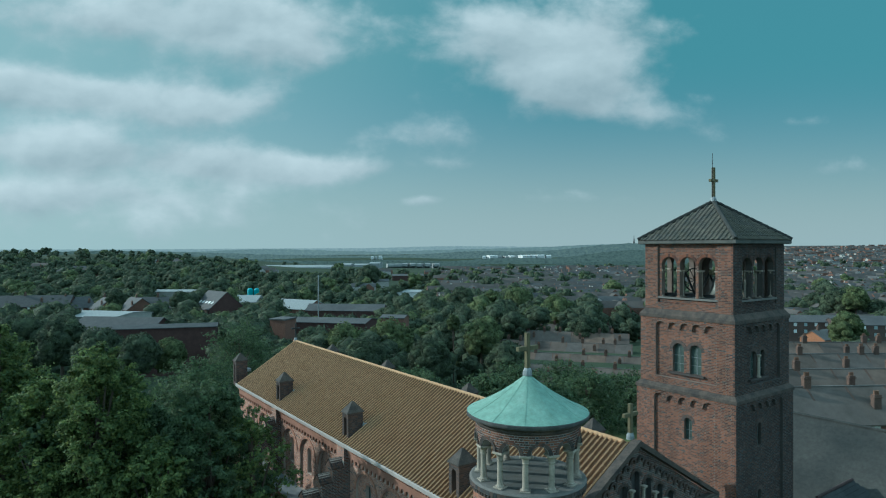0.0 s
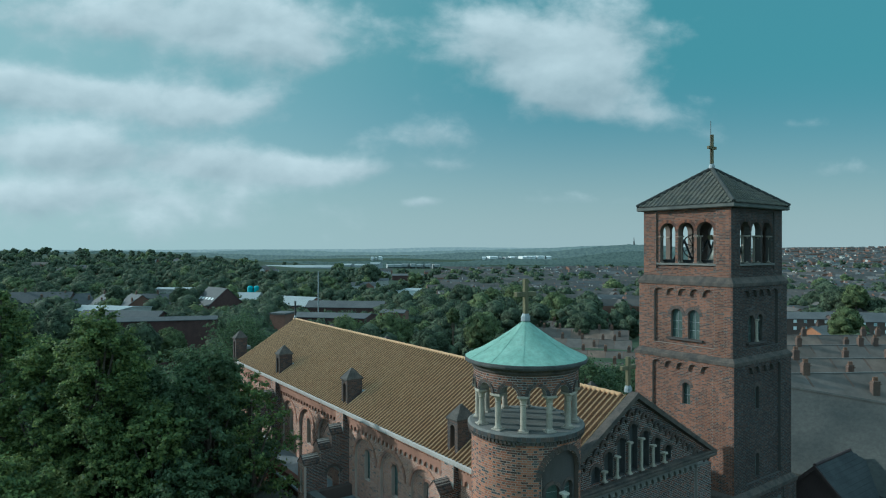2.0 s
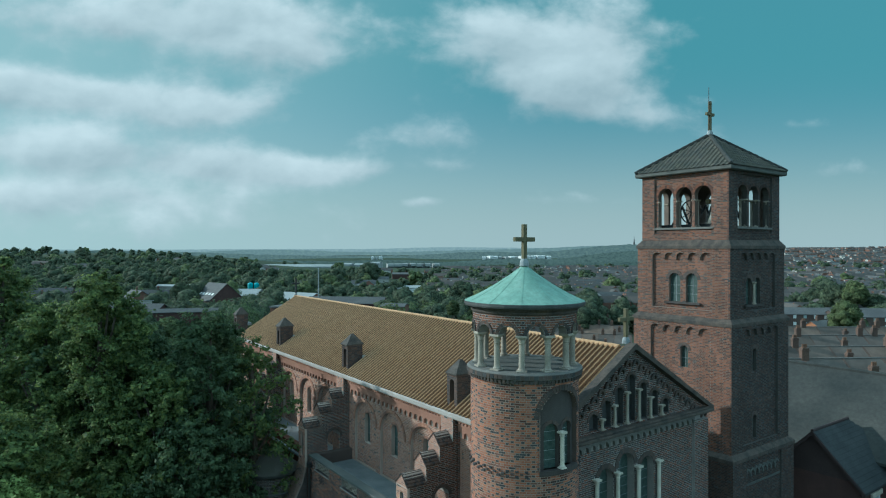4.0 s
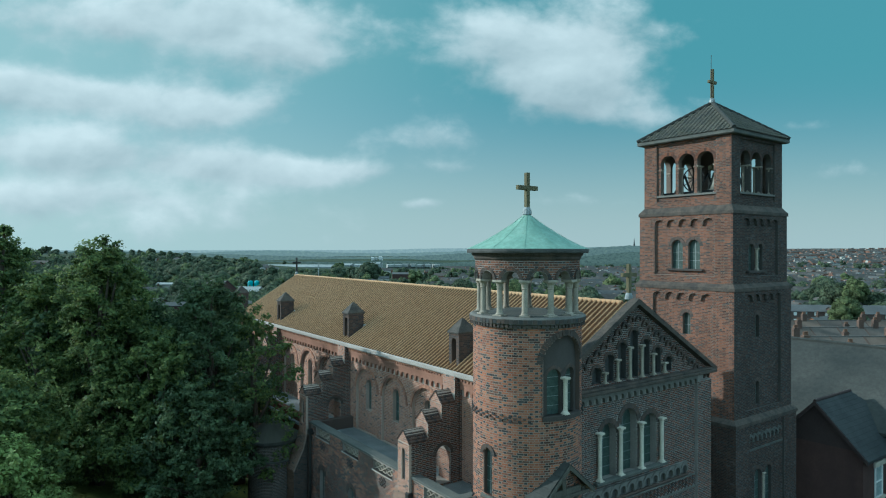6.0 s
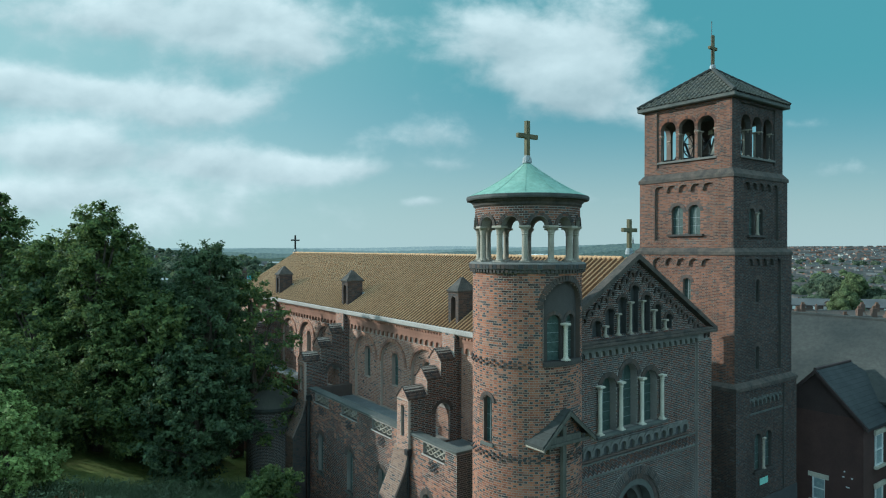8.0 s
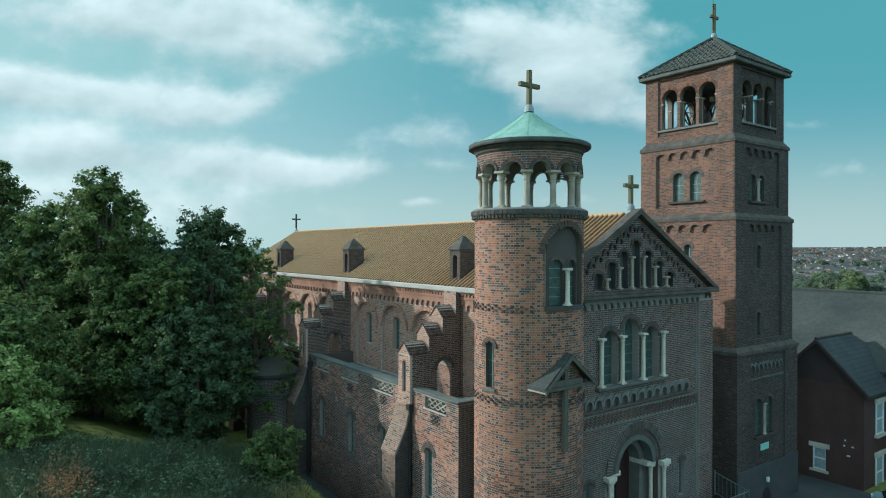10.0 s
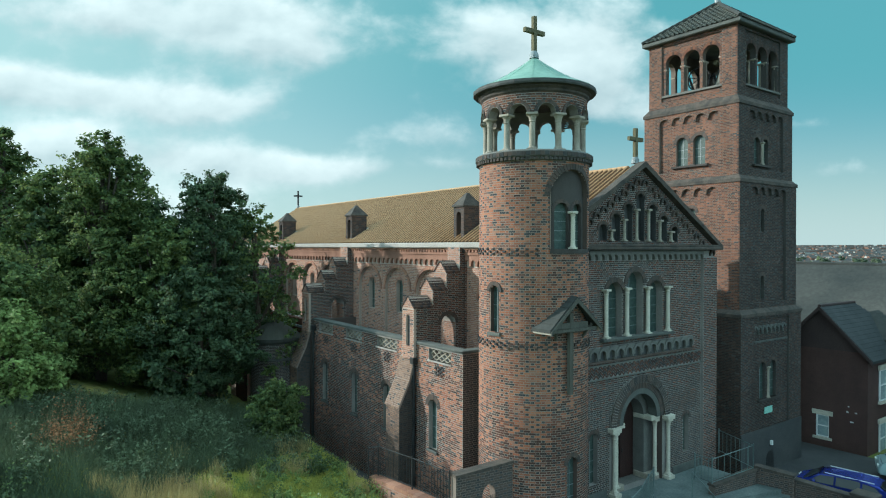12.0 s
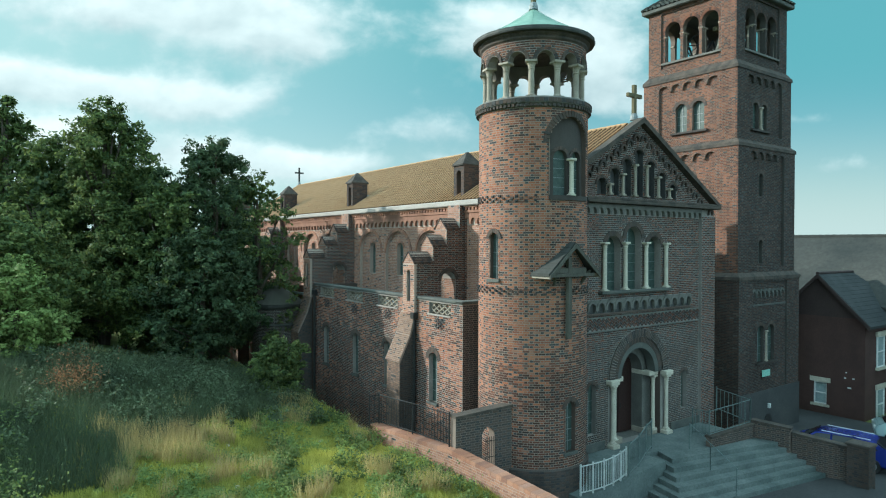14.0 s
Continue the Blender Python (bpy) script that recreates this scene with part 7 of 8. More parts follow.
# grass, weeds and scrub on the bank
def blades(n, x0, x1, y0, y1, h, wdt, accept, lean=0.35):
    x, y = NPR.uniform(x0, x1, n * 3), NPR.uniform(y0, y1, n * 3)
    ok = np.array([accept(a, b) for a, b in zip(x, y)])
    x, y = x[ok][:n], y[ok][:n]
    z = np.array([bank_z(a, b) for a, b in zip(x, y)])
    m = len(x)
    hh = h * NPR.uniform(0.4, 1.3, m)
    ang = NPR.uniform(0, 2 * math.pi, m)
    dx, dy = np.cos(ang) * wdt, np.sin(ang) * wdt
    lx, ly = NPR.normal(0, lean, m) * hh, NPR.normal(0, lean, m) * hh
    a = np.stack([x - dx, y - dy, z - 0.02], 1)
    b = np.stack([x + dx, y + dy, z - 0.02], 1)
    c = np.stack([x + lx, y + ly, z + hh], 1)
    V = np.stack([a, b, c], 1).reshape(-1, 3)
    return V, np.arange(m * 3).reshape(-1, 3)


def patchy(scale, lo, seed):
    return lambda a, b: noise.noise((a * scale, b * scale, seed)) > lo


V, F = blades(150000, -14, -4.0, -4, 10, 0.17, 0.011, lambda a, b: noise.noise((a * 0.9, b * 0.9, 6)) > -0.35)
grass = tagged(tri_mesh("grass", V, F, [M_GRASS], None, "rough uncut green grass on the bank", "stuff"), category="grass")
V, F = blades(26000, -13, -4.2, -3, 8, 0.66, 0.009, lambda a, b: math.hypot((a + 10.7) / 1.25, (b - 5.0) / 1.0) < 1 + 1.1 * noise.noise((a * 1.6, b * 1.6, 2)) or noise.noise((a * 1.1, b * 1.1, 9)) > 0.40, 0.22)
straw = tagged(tri_mesh("straw_grass", V, F, [M_STRAW], None, "tall dry straw-coloured grass tufts", "stuff"), category="grass")
V, F = blades(80000, -19, -4.4, 3.5, 14, 0.62, 0.012, lambda a, b: b > 5.6 + 0.35 * (a + 11.0) + 0.8 * noise.noise((a * 0.6, b * 0.6, 8)) or a < -11.9 + 0.5 * noise.noise((a, b, 3)), 0.42)
tall = tagged(tri_mesh("tall_grass", V, F, [M_NETTLE], None, "tall dark rank grass below the trees", "stuff"), category="grass")


def scrub(n, accept, x0, x1, y0, y1, h, size, mat, name, label):
    P, N = [], []
    made = 0
    while made < n:
        a, b = NPR.uniform(x0, x1), NPR.uniform(y0, y1)
        if not accept(a, b):
            continue
        made += 1
        z = bank_z(a, b)
        m = 90
        hh = h * NPR.uniform(0.5, 1.3)
        st = NPR.normal(size=(6, 3)) * np.array([0.35, 0.35, 0.0]) * hh + np.array([0, 0, hh])
        k = NPR.integers(0, 6, m)
        f = NPR.uniform(0.15, 1.0, (m, 1))
        P.append(np.array([a, b, z]) + st[k] * f + NPR.normal(size=(m, 3)) * 0.06)
        N.append(np.tile([0, 0, 1.0], (m, 1)))
    V, F = leaves(np.concatenate(P), np.concatenate(N), size, 0.7)
    return tagged(tri_mesh(name, V, F, [mat], None, label, "stuff"), category="weeds")


SUNNY = lambda a, b: b < 5.2 + 0.45 * (a + 11.5)
scrub(430, lambda a, b: (SUNNY(a, b) or a > -6.5) and noise.noise((a * 0.8, b * 0.8, 12)) > -0.08, -12.5, -4.2, -3.5, 8, 0.30, 0.034, M_LEAF_LIGHT, "weeds", "leafy bright green weeds along the wall")
scrub(150, lambda a, b: a > -9.0 + 0.25 * b and noise.noise((a * 0.7, b * 0.7, 21)) > 0.0, -9.5, -4.2, -3.5, 9.5, 0.42, 0.046, M_LEAF, "dock_leaves", "broad green dock leaves in clumps")
scrub(330, patchy(0.5, -0.2, 4), -17, -4.6, 5.6, 13.5, 0.70, 0.055, M_NETTLE, "nettles", "dark nettles and brambles on the bank")
scrub(40, lambda a, b: True, -15.6, -14.5, -1.0, 8.0, 1.6, 0.042, M_LEAF, "brambles", "pale green bramble stems")
scrub(22, lambda a, b: True, -13.3, -12.2, 8.4, 10.0, 1.35, 0.034, M_SORREL, "dock_plants", "rusty brown dock seed heads")

# scraps of paper lying in the grass
lr = random.Random(3)
for x, y in ((-8.6, 2.9), (-9.6, 1.6), (-9.3, 1.5), (-5.9, 4.2), (-8.9, 4.6)):
    bm = bmesh.new()
    bmesh.ops.create_icosphere(bm, subdivisions=2, radius=0.065)
    for v in bm.verts:
        v.co *= lr.uniform(0.55, 1.2)
        v.co.z *= 0.6
    p = part("paper_scrap", bm, M_STONE, None, "crumpled white paper scrap lying in the grass")
    p.location = (x, y, bank_z(x, y) + 0.05)
    tagged(p, category="litter", group="litter")

# ---- town and distance ----
def at(px, depth):
    """A place at that depth along the view, so far to the side (as a slope)."""
    p = EYE0 + AHD * depth + RGT * (depth * px)
    return p.x, p.y


M_TOWNROOF = plain("brown tiled roof", (0.100, 0.095, 0.092), (0.155, 0.143, 0.134), 0.12, 3, 0.9)
def house_roofs():
    """Tiled roofs whose tone changes from house to house, with courses along the slope."""
    m = Mat("brown terrace roof", 0.88, 0.0, 0.2)
    c = m.ramp(m.t.nodes.new("ShaderNodeObjectInfo").outputs["Random"], [(0.0, (0.085, 0.073, 0.067)), (0.3, (0.125, 0.100, 0.086)), (0.6, (0.100, 0.092, 0.088)), (1.0, (0.152, 0.110, 0.088))])
    stain = m.ramp(m.noise(0.35, 6, 0.7), [(0.3, (0.72, 0.72, 0.70)), (0.7, (1.2, 1.2, 1.18))])
    m.color(m.mix(1.0, c, stain, "MULTIPLY"))
    return m.bump(m.noise(4, 4, 0.7), 0.3, 0.05).m


M_TERRACE = house_roofs()
M_TOWNROOF2 = plain("grey slate roof", (0.062, 0.064, 0.068), (0.105, 0.105, 0.105), 0.12, 3, 0.85)
M_TOWNBRICK = plain("orange-red town brick", (0.13, 0.074, 0.056), (0.185, 0.100, 0.073), 0.2, 4, 0.9)
M_TOWNWALL = plain("pale render", (0.30, 0.30, 0.28), (0.42, 0.41, 0.38), 0.2, 4, 0.9)
M_SHED = plain("pale metal sheeting", (0.22, 0.235, 0.235), (0.30, 0.315, 0.315), 0.03, 2, 0.6)
M_SHEDWHITE = plain("white metal sheeting", (0.46, 0.48, 0.48), (0.62, 0.63, 0.62), 0.03, 2, 0.6)
M_TANK = plain("turquoise painted tank", (0.05, 0.32, 0.36), (0.07, 0.38, 0.42), 0.3, 3, 0.6)
M_POTS = plain("terracotta chimney pot", (0.145, 0.085, 0.060), (0.21, 0.12, 0.080), 1, 8, 0.9)

M_STACK = plain("sooty chimney brick", (0.078, 0.058, 0.050), (0.130, 0.082, 0.062), 0.5, 6, 0.9)
M_FARROOF = plain("dull brown far roof", (0.066, 0.060, 0.057), (0.105, 0.094, 0.086), 0.12, 3, 0.9)
M_FLATS = plain("brown-grey flat brick", (0.085, 0.062, 0.055), (0.125, 0.088, 0.074), 0.2, 4, 0.9)
M_HOUSEORANGE = plain("orange brick", (0.27, 0.125, 0.066), (0.33, 0.155, 0.082), 0.2, 4, 0.9)


def turned(bm, x, y, ang):
    bmesh.ops.transform(bm, matrix=Matrix.Translation((x, y, 0)) @ Matrix.Rotation(ang, 4, "Z"), verts=bm.verts)
    return bm


def gabled(x, y, ang, L, W, z0, eave, ridge, wall, roof, name="building", label="gabled building", windows=True, chimneys=0, cat="building"):
    t = thing(name, label, cat)
    poly = [(0, -W / 2, z0), (0, W / 2, z0), (0, W / 2, eave), (0, 0, ridge - 0.15), (0, -W / 2, eave)]
    body = part("wall", turned(prism(poly, (-L / 2, 0, 0), (L / 2, 0, 0)), x, y, ang), wall, t)
    for s in (-1, 1):
        o = W / 2 + 0.35
        dz = (ridge - eave) * 0.35 / (W / 2)
        n = max(1, chimneys) if chimneys > 2 else 1
        for i in range(n):
            e0, e1 = -L / 2 + L * i / n - (0.3 if i == 0 else 0), -L / 2 + L * (i + 1) / n + (0.3 if i == n - 1 else 0)
            bm = prism([(0, 0, ridge), (0, s * o, eave - dz), (0, s * o, eave - dz - 0.18), (0, 0, ridge - 0.18)], (e0, 0, 0), (e1, 0, 0))
            part("roof_slope", turned(bm, x, y, ang), roof, t)
    if chimneys > 2:
        part("ridge_tiles", turned(boxed(-L / 2 - 0.3, -0.13, ridge - 0.10, L / 2 + 0.3, 0.13, ridge + 0.06, 0.03), x, y, ang), M_TOWNROOF, t, "grey-brown ridge tiles")
    if windows:
        n = max(1, int(L / 3.6))
        for i in range(n):
            cx = -L / 2 + (i + 0.5) * L / n
            for zz in ([eave - 1.7] if eave - z0 < 4.2 else [eave - 1.7, eave - 4.3]):
                bm = boxed(cx - 0.55, -W / 2 - 0.06, zz, cx + 0.55, -W / 2 + 0.05, zz + 1.25)
                part("window", turned(bm, x, y, ang), M_WINFRAME if (i % 3) else M_CURTAIN, body)
    if chimneys > 2:
        # raised party walls between the houses
        for i in range(chimneys + 1):
            cx = -L / 2 + i * L / chimneys
            h = (ridge - eave) / (W / 2)
            bm = prism([(0, -W / 2, eave - 0.10), (0, 0, ridge + 0.07), (0, W / 2, eave - 0.10), (0, W / 2, eave - 0.4), (0, 0, ridge - 0.3), (0, -W / 2, eave - 0.4)], (cx - 0.14, 0, 0), (cx + 0.14, 0, 0))
            part("party_wall", turned(bm, x, y, ang), M_STACK, t)
    for i in range(chimneys):
        cx = -L / 2 + (i + 0.5 + 0.5 * math.sin(i * 7.3 + L)) * L / chimneys
        dy, zc = (0.0, ridge) if i % 3 != 1 else (-W * 0.30, ridge - (ridge - eave) * 0.55)
        bm = boxed(cx - 0.50, dy - 0.34, zc - 0.9, cx + 0.42, dy + 0.30, zc + 1.15, 0.02)
        box(bm, cx - 0.56, dy - 0.40, zc + 0.95, cx + 0.56, dy + 0.40, zc + 1.05)
        box(bm, cx - 0.42, dy - 0.35, zc + 1.15, cx + 0.42, dy + 0.35, zc + 1.32)
        c = part("chimney", turned(bm, x, y, ang), M_STACK, t, "brown brick chimney stack")
        bm = bmesh.new()
        for k in range(3):
            lathe([(0.13, zc + 1.32), (0.10, zc + 1.80)], 7, (cx - 0.24 + k * 0.24, dy), bm)
        part("chimney_pot", turned(bm, x, y, ang), M_POTS, c)
    return t


VIEW = math.atan2(RGT.y, RGT.x)
# terraces on the slope to the right of the tower
TERR = "brick terrace under one brown tiled roof with chimney stacks"
for u, d, off, L in ((0.66, 80, 0.06, 46), (0.66, 97, 0.02, 52), (0.66, 116, 0.03, 60), (0.68, 136, 0.0, 66)):
    x, y = at(u, d)
    zr = 19.9 - {80: 245, 97: 215, 116: 188, 136: 168}[d] / 1128 * d
    gabled(x, y, VIEW + off, L, 9.0, zr - 9, zr - 3.3, zr, M_TOWNBRICK, M_TERRACE, "terrace_row", TERR, True, int(L / 5), "terrace")
for u, d, off, L, yy in ((0.17, 215, -0.30, 52, 166), (0.20, 192, -0.30, 52, 188), (0.17, 240, -0.30, 56, 148), (0.235, 168, -0.30, 44, 212), (0.27, 146, -0.30, 36, 236), (0.25, 262, -0.25, 60, 138)):
    x, y = at(u, d)
    zr = 19.9 - yy / 1128 * d
    gabled(x, y, VIEW + off, L, 9.0, zr - 9, zr - 3.2, zr, M_TOWNBRICK, M_TERRACE, "terrace_row", TERR, True, int(L / 5), "terrace")
# flats, halls and works, mid distance: side slope, depth, row of the ridge below eye level, length, width, drop to eaves
BUILD = [
    (0.56, 245, 120, 70, 10, 2.0, -0.12, M_FLATS, M_TOWNROOF2, "brick flats with white windows under a grey roof", True),
    (0.72, 235, 126, 50, 10, 2.0, -0.12, M_FLATS, M_TOWNROOF2, "brick flats with white windows under a grey roof", True),
    (0.592, 205, 146, 9, 8, 2.4, 0.5, M_HOUSEORANGE, M_TOWNROOF, "small orange brick gabled house", False),
    (0.225, 420, 80, 16, 12, 3.6, 0.5, M_HOUSEORANGE, M_TOWNROOF2, "orange brick house under a grey roof", True),
    (0.257, 425, 80, 18, 12, 4.0, 0.3, M_TOWNWALL, M_TOWNROOF2, "rendered house under a grey slate roof", True),
    (0.262, 350, 101, 16, 12, 4.0, -0.4, M_TOWNBRICK, M_TOWNROOF2, "red brick house with bay windows", True),
    (0.298, 360, 100, 16, 18, 6.0, -0.5, M_TOWNBRICK, M_SHED, "brick hall under a pale grey roof", False),
    (0.29, 600, 70, 34, 14, 4.0, 0.2, M_HOUSEORANGE, M_TOWNROOF, "orange brick house on the slope", True),
    (-0.353, 262, 76, 15, 15, 6.4, -0.75, M_HBRICK, M_SLATE, "dark roofed hall with a row of roof lights", False),
    (-0.640, 300, 83, 34, 11, 4.6, 0.12, M_HBRICK, M_SLATE, "dark slate roofed house", True),
    (-0.575, 305, 86, 12, 13, 4.6, 0.9, M_TOWNBRICK, M_SLATE, "gabled brick house under dark slate", True),
    (-0.525, 300, 87, 12, 13, 4.6, -0.8, M_TOWNBRICK, M_SLATE, "gabled brick house under dark slate", True),
    (-0.480, 298, 87, 14, 13, 4.8, -0.8, M_TOWNBRICK, M_SLATE, "gabled brick house under dark slate", True),
    (-0.445, 300, 86, 20, 12, 4.8, 0.1, M_HBRICK, M_SLATE, "dark slate roofed house", True),
    (-0.530, 190, 111, 20, 16, 0.8, -0.25, M_TOWNWALL, M_SHED, "flat pale roofed shed", False),
    (-0.500, 168, 121, 22, 12, 3.0, -0.12, M_HBRICK, M_SLATE, "long low dark slate roof", False),
    (-0.445, 150, 134, 26, 4, 0.6, 0.25, M_HBRICK, M_SLATE, "long dark stone yard wall building", False),
    (-0.415, 400, 73, 34, 14, 0.8, -0.05, M_TOWNWALL, M_SHED, "long pale flat-roofed works", False),
    (-0.310, 330, 83, 17, 14, 3.0, -0.1, M_SHED, M_SHED, "pale sheeted works shed", False),
    (-0.225, 290, 91, 20, 16, 3.4, -0.5, M_TOWNBRICK, M_SHED, "pale roofed workshop with a gabled front", False),
    (-0.150, 280, 99, 34, 10, 2.4, -0.12, M_HBRICK, M_TOWNROOF2, "long low works building", False),
    (-0.170, 200, 123, 24, 12, 0.9, -0.20, M_HBRICK, M_TOWNROOF2, "long flat-roofed works building", False),
    (-0.075, 190, 118, 7, 6, 0.6, -0.2, M_TOWNBRICK, M_TOWNROOF2, "small flat-topped brick block", False),
    (-0.060, 420, 74, 24, 12, 1.2, -0.1, M_SHEDWHITE, M_SHED, "white sheeted works building", False),
    (-0.055, 820, 46, 40, 24, 2.0, 0.1, M_HBRICK, M_TOWNROOF2, "dark sheeted flat-roofed warehouse in the valley", False),
    (-0.105, 640, 55, 26, 16, 2.0, 0.1, M_TOWNWALL, M_TOWNROOF2, "pale walled works under a brown roof", False),
]
ROOMS = []
for u, d, yy, L, W, drop, off, wall, roof_m, lab, win in BUILD:
    x, y = at(u, d)
    zr = 19.9 - yy / 1128 * d
    z0 = min(zr - drop - 3, far_z(x, y) - 1)
    b = gabled(x, y, VIEW + off, L, W, z0, zr - drop, zr, wall, roof_m, "building", lab, win, 2 if "house" in lab else 0)
    ROOMS.append((u, d, max(L, W) / 2, yy + (drop + 1.2) * 1128 / d))
    if "roof lights" in lab:
        for i in range(5):
            bm = prism([(0, -W * 0.30, zr - drop * 0.60 + 0.1), (0, -W * 0.36, zr - drop * 0.72 + 0.1), (0, -W * 0.36, zr - drop * 0.72 - 0.2), (0, -W * 0.30, zr - drop * 0.60 - 0.2)], (-5.4 + i * 2.5, 0, 0), (-4.2 + i * 2.5, 0, 0))
            part("roof_light", turned(bm, x, y, VIEW + off), M_WINFRAME, b)
x, y = at(-0.250, 180)
blk = thing("brick_stair_tower", "flat-topped red brick block behind the church roof", "building")
part("wall", turned(boxed(-2.4, -3, -20, 2.4, 3, -0.2, 0.05), x, y, VIEW - 0.3), M_TOWNBRICK, blk)
part("parapet", turned(boxed(-2.6, -3.2, -0.2, 2.6, 3.2, 0.2), x, y, VIEW - 0.3), M_TOWNROOF2, blk)
ROOMS.append((-0.25, 180, 4, 150))
x, y = at(-0.195, 250)
mast = tagged(part("mast", rod(bmesh.new(), (x, y, -20), (x, y, 9.2), 0.24, 8), M_SHED, None, "tall pale metal mast"), category="mast")
for k, u in enumerate((-0.302, -0.292)):
    x, y = at(u, 360)
    tagged(part("storage_tank", lathe([(1.5, -25), (1.5, -3.6), (1.0, -2.9), (0.1, -2.7)], 20, (x, y)), M_TANK, None, "turquoise cylindrical storage tank"), category="tank", group="tanks")
ROOMS.append((-0.297, 360, 5, 84))
# great warehouse and white sheds in the valley
shr = random.Random(21)
for u, d, yy, L, W, h, m, runs in ((-0.235, 1250, 30, 160, 60, 14, M_SHED, 1), (-0.125, 1500, 25, 110, 50, 10, M_SHED, 3), (-0.103, 1900, 14, 34, 20, 5, M_SHEDWHITE, 3), (0.10, 2500, 13, 190, 60, 8, M_SHEDWHITE, 9), (0.145, 2450, 12, 120, 60, 8, M_SHEDWHITE, 6), (-0.045, 1640, 27, 140, 40, 3.2, M_SHED, 7)):
    x, y = at(u, d)
    zr = 19.9 - yy / 1128 * d
    ROOMS.append((u, d, L / 2, yy + 10 * 1128 / d))
    t = thing("warehouse", "huge pale metal warehouse in the valley" if runs == 1 else "run of white sheds among trees in the valley", "warehouse")
    for r in range(runs):
        a0, a1 = -L / 2 + L * r / runs, -L / 2 + L * (r + (1.0 if runs == 1 else shr.uniform(0.55, 0.95))) / runs
        zt = zr - (0 if runs == 1 else shr.uniform(0, 0.45) * h)
        bm = prism([(0, -W / 2, zt - h - (25 if runs == 1 else 4)), (0, W / 2, zt - h - 25), (0, W / 2, zt - 0.28 * h), (0, W / 4, zt - 0.07 * h), (0, 0, zt), (0, -W / 4, zt - 0.07 * h), (0, -W / 2, zt - 0.28 * h)], (a0, 0, 0), (a1, 0, 0))
        part("shell", turned(bm, x, y, VIEW + (0 if runs == 1 else shr.uniform(-0.2, 0.2))), m if shr.random() < 0.7 or runs == 1 else M_SHED, t)
    for i in range(int(L / 24) if runs == 1 else 0):
        part("door_bay", turned(boxed(-L / 2 + 8 + i * 24, -W / 2 - 0.3, zr - 11, -L / 2 + 16 + i * 24, -W / 2 + 0.2, zr - 6), x, y, VIEW), M_TOWNROOF2, t)
x, y = at(0.30, 3300)
zc = 19.9 + 10 / 1128 * 3300
sp = thing("church_spire", "distant dark church spire on the hill", "spire")
part("spire", lathe([(4.5, zc - 45), (4.5, zc - 8), (0.3, zc + 34)], 8, (x, y)), M_SLATE, sp)

# far houses, too many to count
hv, hf, hs = [], [], []


def small_house(x, y, ang, L, W, z, h, rh, slot):
    c, s = math.cos(ang), math.sin(ang)
    P = [(-L / 2, -W / 2, -4), (L / 2, -W / 2, -4), (L / 2, W / 2, -4), (-L / 2, W / 2, -4), (-L / 2, -W / 2, h), (L / 2, -W / 2, h), (L / 2, W / 2, h), (-L / 2, W / 2, h), (-L / 2, 0, h + rh), (L / 2, 0, h + rh)]
    k = len(hv)
    hv.extend((x + c * a - s * b, y + s * a + c * b, z + e) for a, b, e in P)
    for f, sl in (((0, 1, 5, 4), 0), ((2, 3, 7, 6), 0), ((3, 0, 4, 8, 7), 0), ((1, 2, 6, 9, 5), 0), ((4, 5, 9, 8), 1), ((6, 7, 8, 9), 1)):
        hf.append(tuple(i + k for i in f))
        hs.append(slot if sl == 0 else 2 + (slot == 1))


hr = random.Random(8)
for i in range(4600):
    if i < 1500:
        u, d = hr.uniform(0.49, 0.82), hr.uniform(270, 760) if i < 420 else hr.uniform(760, 2900)
    elif i < 2250:
        u, d = hr.uniform(0.0, 0.34), hr.uniform(330, 1250)
    else:
        u, d = hr.uniform(-0.72, 0.8), hr.uniform(500, 3200)
        if u < 0.46 and (d > 1100 or noise.noise((u * 9, d / 300, 2)) < 0.3):
            continue
    d = round(d / (20 + d * 0.018)) * (20 + d * 0.018)
    x, y = at(u, max(d, 270))
    small_house(x, y, VIEW + hr.choice((0.15, 0.15, 0.15, -0.2, 1.6)), hr.uniform(9, 30), 8.5, far_z(x, y), 5.4, 3.2, hr.choice((0, 0, 0, 1) if u > 0.48 else (0, 0, 0, 1)))
raw("far_houses", hv, hf, [M_TOWNBRICK, M_TOWNWALL, M_FARROOF, M_TOWNROOF2], None, "crowded brick and slate houses in the valley", "stuff", hs)

# distant woods: crowns of rounded, uneven clumps under loose leaves
def ico(sub):
    bm = bmesh.new()
    bmesh.ops.create_icosphere(bm, subdivisions=sub, radius=1.0)
    bm.verts.ensure_lookup_table()
    v = np.array([tuple(w.co) for w in bm.verts])
    f = np.array([[w.index for w in g.verts] for g in bm.faces])
    bm.free()
    return v, f


ICO = {1: ico(1), 2: ico(2)}


